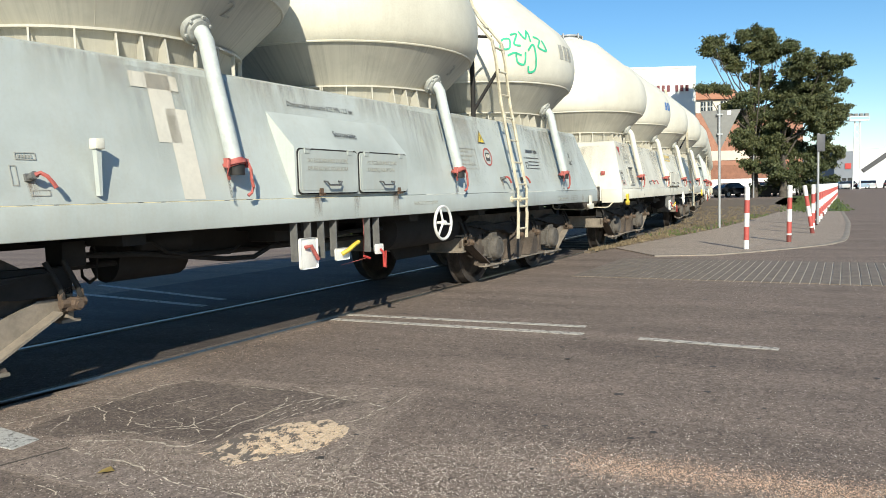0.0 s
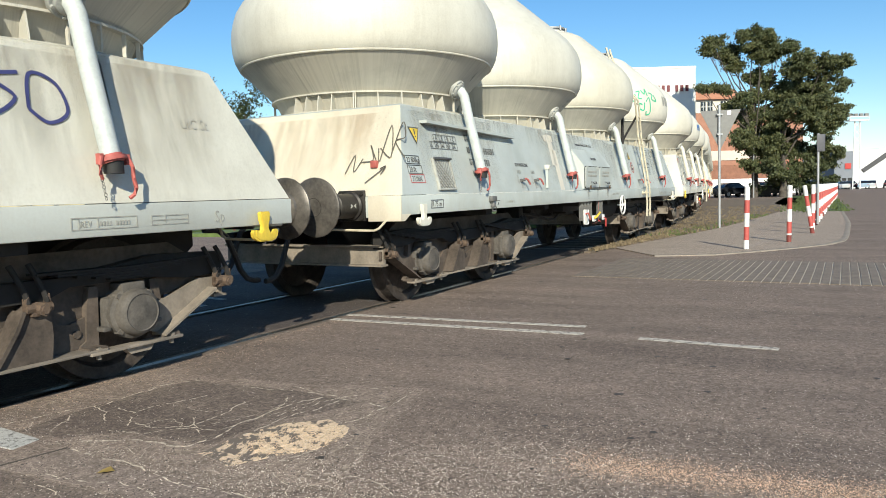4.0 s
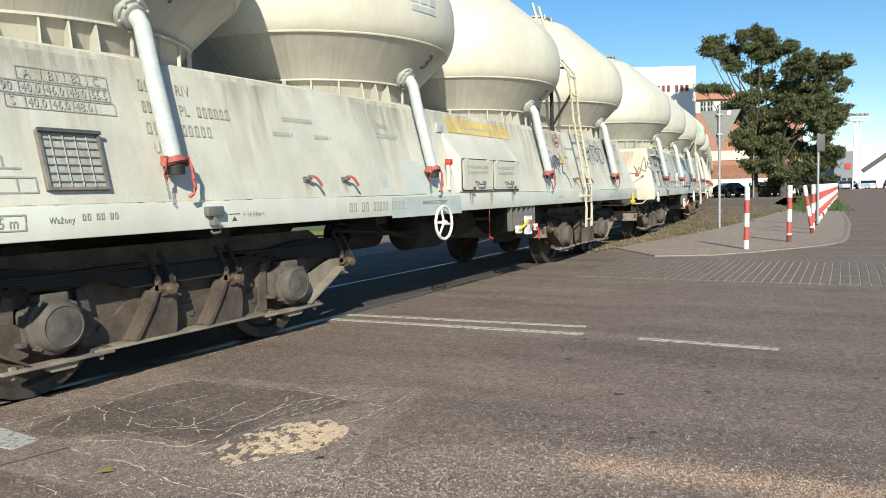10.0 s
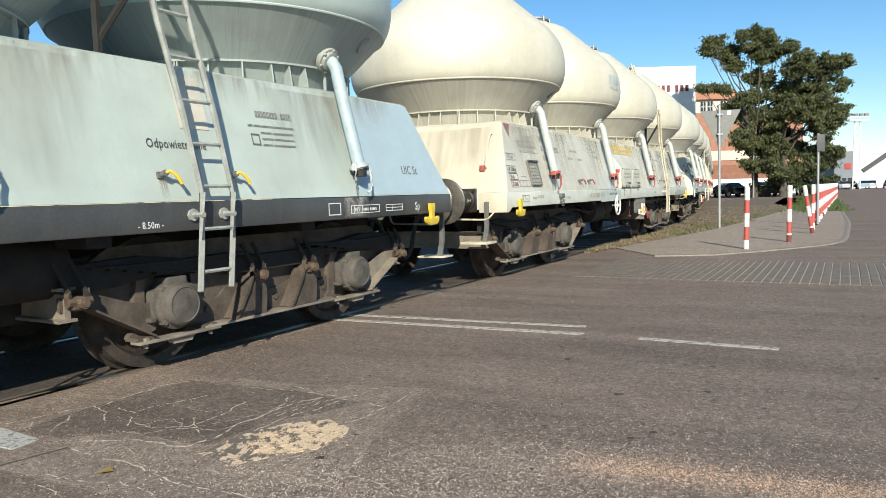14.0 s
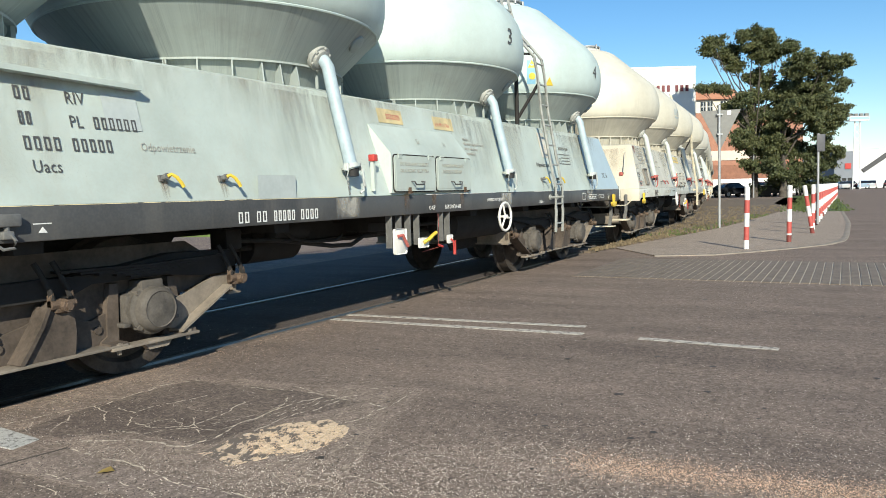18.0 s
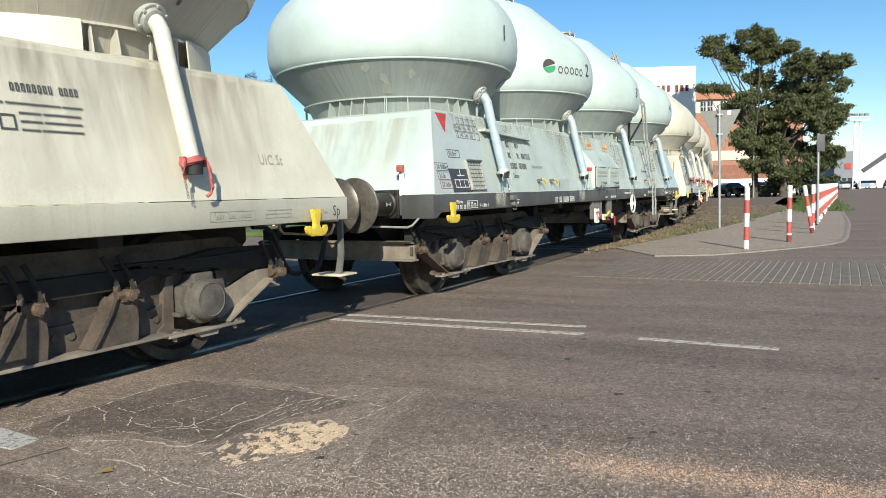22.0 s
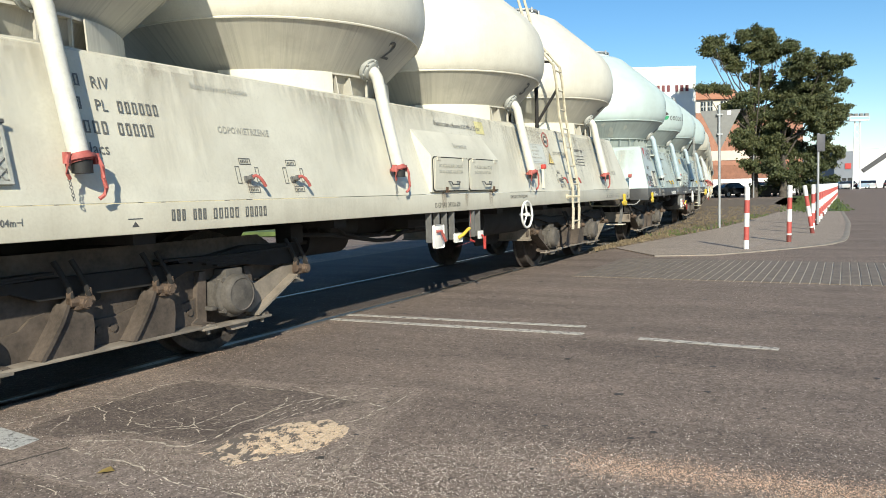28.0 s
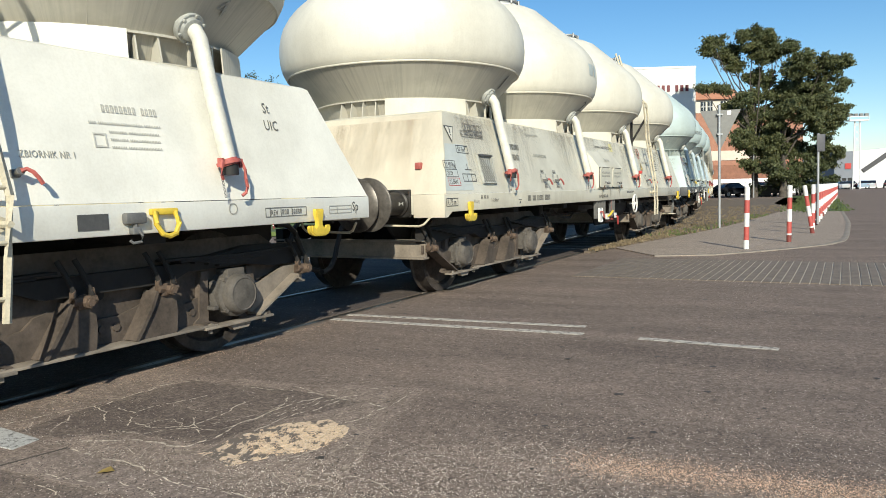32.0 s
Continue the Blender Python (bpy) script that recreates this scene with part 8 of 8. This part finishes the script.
def brick_house():
    b = empty("brick_building", pose(33.4, 95.0, 0))
    tagged(b, "orange brick building with white upper storey and tiled roof", "building")
    part("wall", Shape().box(-12, 14, 0, 12, 0, 10.7), BRICK_ORANGE, b)
    part("upper_wall", Shape().box(-12, 5.5, -0.05, 12, 10.7, 12.4), plain("cream_render", (0.66, 0.62, 0.52), 0.8, 0, 0.05, 1, 0), b)
    part("plinth", Shape().box(-12.1, 14.1, -0.12, 12, 0, 2.05), RENDER_WHITE, b)
    part("lower_wall", Shape().box(-12.06, 14.06, -0.08, 12, 2.05, 3.9), plain("dark_brick", (0.28, 0.135, 0.09), 0.9, 0, 0.15, 2, 0), b)
    part("cornice", Shape().box(-12.05, 14.05, -0.10, 12, 4.5, 5.75), plain("pale_band", (0.72, 0.57, 0.48), 0.85, 0, 0.06, 1, 0), b)
    part("roof", Shape().add([(-12.4, -0.5, 12.4), (5.9, -0.5, 12.4), (5.9, 12.5, 12.4), (-12.4, 12.5, 12.4), (-12.4, 2.0, 13.9), (5.9, 2.0, 13.9)], [(0, 1, 5, 4), (2, 3, 4, 5), (1, 2, 5), (0, 4, 3), (0, 3, 2, 1)]), ROOF_TILE, b)
    for k in range(6):
        for dx in (0, 0.9):
            w = part("window", once("house_window", lambda: Shape().box(0, 0.66, -0.03, 0.02, 0, 1.3)), GLASS, b, "", pose(-7.2 + k * 2.6 + dx, -0.06, 10.85))
            part("window_frame", once("house_frame", lambda: Shape().box(0.30, 0.36, -0.05, -0.03, 0, 1.3).box(0, 0.66, -0.05, -0.03, 0.6, 0.66)), POST_WHITE, w)


brick_house()


def hall():
    b = empty("warehouse", pose(79.6, 140.0, 0))
    tagged(b, "pale grey warehouse with a dark sloping roof edge", "building")
    part("wall", Shape().prism([(0, 0), (30, 0), (30, 9.5), (8, 7.7), (0, 7.1)], 0, 30), HALL, b)
    part("roof_edge", Shape().prism([(1.5, 3.6), (9.5, 8.9), (14, 11.0), (14, 10.2), (9.8, 8.0), (2.0, 3.0)], -0.3, 0.0), DARKROOF, b)
    part("annex", Shape().box(-6.9, -3.3, -6, 0, 0, 6.9), plain("grey_annex", (0.20, 0.22, 0.25), 0.7, 0, 0.05, 1, 0), b)
    part("red_sign", Shape().box(-5.0, -3.9, -6.2, -6.05, 3.7, 4.7), RED, b)
    for k in range(3):
        part("window", once("hall_window", lambda: Shape().box(0, 0.8, -6.08, -6.0, 0.9, 2.0)), GLASS, b, "", pose(-6.6 + k * 1.1, 0, 0))


hall()


def ridge():
    """Low wooded hill far behind the car park."""
    rng = random.Random(8)
    pts = [(-120 + k * 12, 16 + 14 * math.exp(-((k - 16) / 4.0) ** 2) + 2.0 * rng.random()) for k in range(45)]
    s = Shape().prism([(-120, -1)] + pts + [(408, -1)], 0, 30)
    tagged(part("wooded_hill", s, plain("hill_woods", (0.05, 0.075, 0.045), 0.95, 0, 0.3, 0.2, 0), None, "", pose(60, 420, 0)), "dark wooded hill on the horizon", "hill", "", "structure")


ridge()


def mast():
    b = empty("floodlight_mast", pose(68.8, 120.0, 0))
    tagged(b, "tall white floodlight mast by the car park", "light mast")
    part("column", Shape().rod((-0.62, 0, 0), (-0.42, 0, 11.4), 0.10, 10).rod((0.62, 0, 0), (0.42, 0, 11.4), 0.10, 10), POST_WHITE, b)
    part("platform", Shape().box(-1.6, 1.6, -0.6, 0.6, 11.2, 11.4).box(-1.6, 1.6, -0.62, -0.56, 11.85, 11.95).box(-1.6, -1.5, -0.62, -0.56, 11.4, 11.9).box(1.5, 1.6, -0.62, -0.56, 11.4, 11.9), POST_WHITE, b)
    for k in range(9):
        z = 0.6 + k * 1.18
        part("brace", Shape().rod((-0.60 + 0.017 * k, 0, z), (0.60 - 0.017 * k, 0, z + 1.1), 0.035, 6).rod((0.60 - 0.017 * k, 0, z), (-0.60 + 0.017 * k, 0, z + 1.1), 0.035, 6), POST_WHITE, b)
    for k in range(4):
        part("floodlight", once("floodlight", lambda: Shape().cbox(-0.3, 0.3, -0.2, 0.2, 0, 0.5, 0.05)), SIGN_BACK, b, "", pose(-1.3 + k * 0.87, -0.3, 11.9))


mast()


def car(x, y, turn, col, label):
    c = empty("parked_car", pose(x, y, 0, 0, 0, turn))
    tagged(c, label, "car", "cars parked by the street")
    key = "car_paint_%s" % label.split()[0]
    mat = bpy.data.materials.get(key) or plain(key, col, 0.25, 0.2, 0.05, 2, 0)
    part("body", once("car_body", lambda: Shape().prism([(-2.15, 0.30), (2.1, 0.30), (2.15, 0.62), (1.95, 0.80), (1.0, 0.92), (-2.0, 0.95), (-2.18, 0.75)], -0.86, 0.86)), mat, c)
    part("roof", once("car_roof", lambda: Shape().prism([(-0.95, 1.44), (0.15, 1.46), (0.25, 1.40), (-1.25, 1.38)], -0.66, 0.66)), mat, c)
    part("glass", once("car_glass", lambda: Shape().add([(-1.95, -0.78, 0.93), (1.05, -0.78, 0.90), (1.05, 0.78, 0.90), (-1.95, 0.78, 0.93), (-1.25, -0.64, 1.39), (0.2, -0.64, 1.41), (0.2, 0.64, 1.41), (-1.25, 0.64, 1.39)], [(0, 1, 5, 4), (1, 2, 6, 5), (2, 3, 7, 6), (3, 0, 4, 7), (4, 5, 6, 7), (0, 3, 2, 1)])), GLASS, c)
    for wx in (-1.35, 1.35):
        for wy in (-0.80, 0.80):
            w = part("wheel", once("car_tyre", lambda: Shape().rod((0, -0.1, 0), (0, 0.1, 0), 0.32, 16)), HOSE, c, "", pose(wx, wy, 0.32))
            part("rim", once("car_rim", lambda: Shape().rod((0, -0.105, 0), (0, 0.105, 0), 0.19, 12)), GALV, w)
    for hy in (-0.65, 0.65):
        part("headlight", once("headlight", lambda: Shape().cbox(0, 0.06, -0.14, 0.14, 0, 0.12, 0.02)), POST_WHITE, c, "", pose(2.08, hy, 0.64))
        part("tail_light", once("tail_light", lambda: Shape().cbox(0, 0.04, -0.07, 0.07, 0, 0.10, 0.015)), RED, c, "", pose(-2.19, hy, 0.70))


for x, y, a, col, lab in [
    (29.6, 73.5, 20, (0.02, 0.022, 0.026), "black parked hatchback near the tree trunk"),
    (32.4, 73.2, 85, (0.018, 0.018, 0.02), "black parked car under the tree"),
    (34.2, 74.5, 70, (0.03, 0.05, 0.12), "dark-blue parked car under the trees"),
    (37.4, 74.0, 70, (0.03, 0.03, 0.03), "anthracite parked car behind the barrier"),
    (70.2, 127.0, 75, (0.62, 0.63, 0.64), "white parked car in the car park"),
    (72.4, 128.5, 75, (0.03, 0.03, 0.035), "black parked car in the car park"),
    (72.6, 124.5, 60, (0.40, 0.52, 0.62), "pale-blue parked car in the car park"),
    (74.8, 126.0, 60, (0.62, 0.63, 0.64), "white parked car in the car park"),
    (76.4, 123.5, 60, (0.03, 0.03, 0.035), "black parked car in the car park"),
    (78.6, 125.0, 75, (0.30, 0.04, 0.04), "red parked car in the car park"),
    (80.2, 122.5, 75, (0.03, 0.03, 0.035), "black parked car in the car park"),
]:
    car(x, y, a, col, lab)

bin_thing = empty("waste_container", pose(31.0, 69.6, 0))
tagged(bin_thing, "dark grey wheeled waste container under the tree", "waste container")
part("body", Shape().prism([(-0.5, 0.08), (0.5, 0.08), (0.58, 1.05), (-0.58, 1.05)], -0.4, 0.4), HOSE, bin_thing)
part("lid", Shape().cbox(-0.61, 0.61, -0.44, 0.44, 1.05, 1.16, 0.03), SIGN_BACK, bin_thing)
for dx in (-0.4, 0.4):
    part("wheel", Shape().rod((dx - 0.04, -0.3, 0.08), (dx + 0.04, -0.3, 0.08), 0.08, 12), HOSE, bin_thing)

# setts of the band, row by row
for k in range(118):
    l = 1.80 + k * 0.102
    part("paving_sett", strip(6.34, 8.91, l, l + 0.087, -0.02, 0.010, 1.3), SETT, sett_band)


# ---- what moves ----
def motions():
    """The train rolls away from the camera; bogies follow the bend and wheels turn."""
    times = [32.0 * k / 40 for k in range(41)]
    spins = [32.0 * k / 100 for k in range(101)]
    for w, order, bogies in RUN:
        rows, turns = [], [[], []]
        for t in times:
            s = travelled(t) + order * WAGON_LENGTH + SLACK.get(order, 0.0)
            a, b = on_line(s - PIVOT), on_line(s + PIVOT)
            mid, d = (a + b) / 2, b - a
            yaw = math.atan2(d.y, d.x)
            rows.append((t, pose(mid.x, mid.y, 0, 0, 0, math.degrees(yaw))))
            for k, x in enumerate(BOGIE_X):
                turns[k].append((t, pose(x, 0, 0, 0, 0, math.degrees(math.pi / 2 - heading(s + x) - yaw))))
        walk(w, rows)
        for k, (b, sets) in enumerate(bogies):
            walk(b, turns[k])
            for ws, ax in sets:
                walk(ws, [(t, pose(ax, 0, 0.46, 0, math.degrees((travelled(t) + ax) / 0.46) % 360, 0)) for t in spins])


motions()
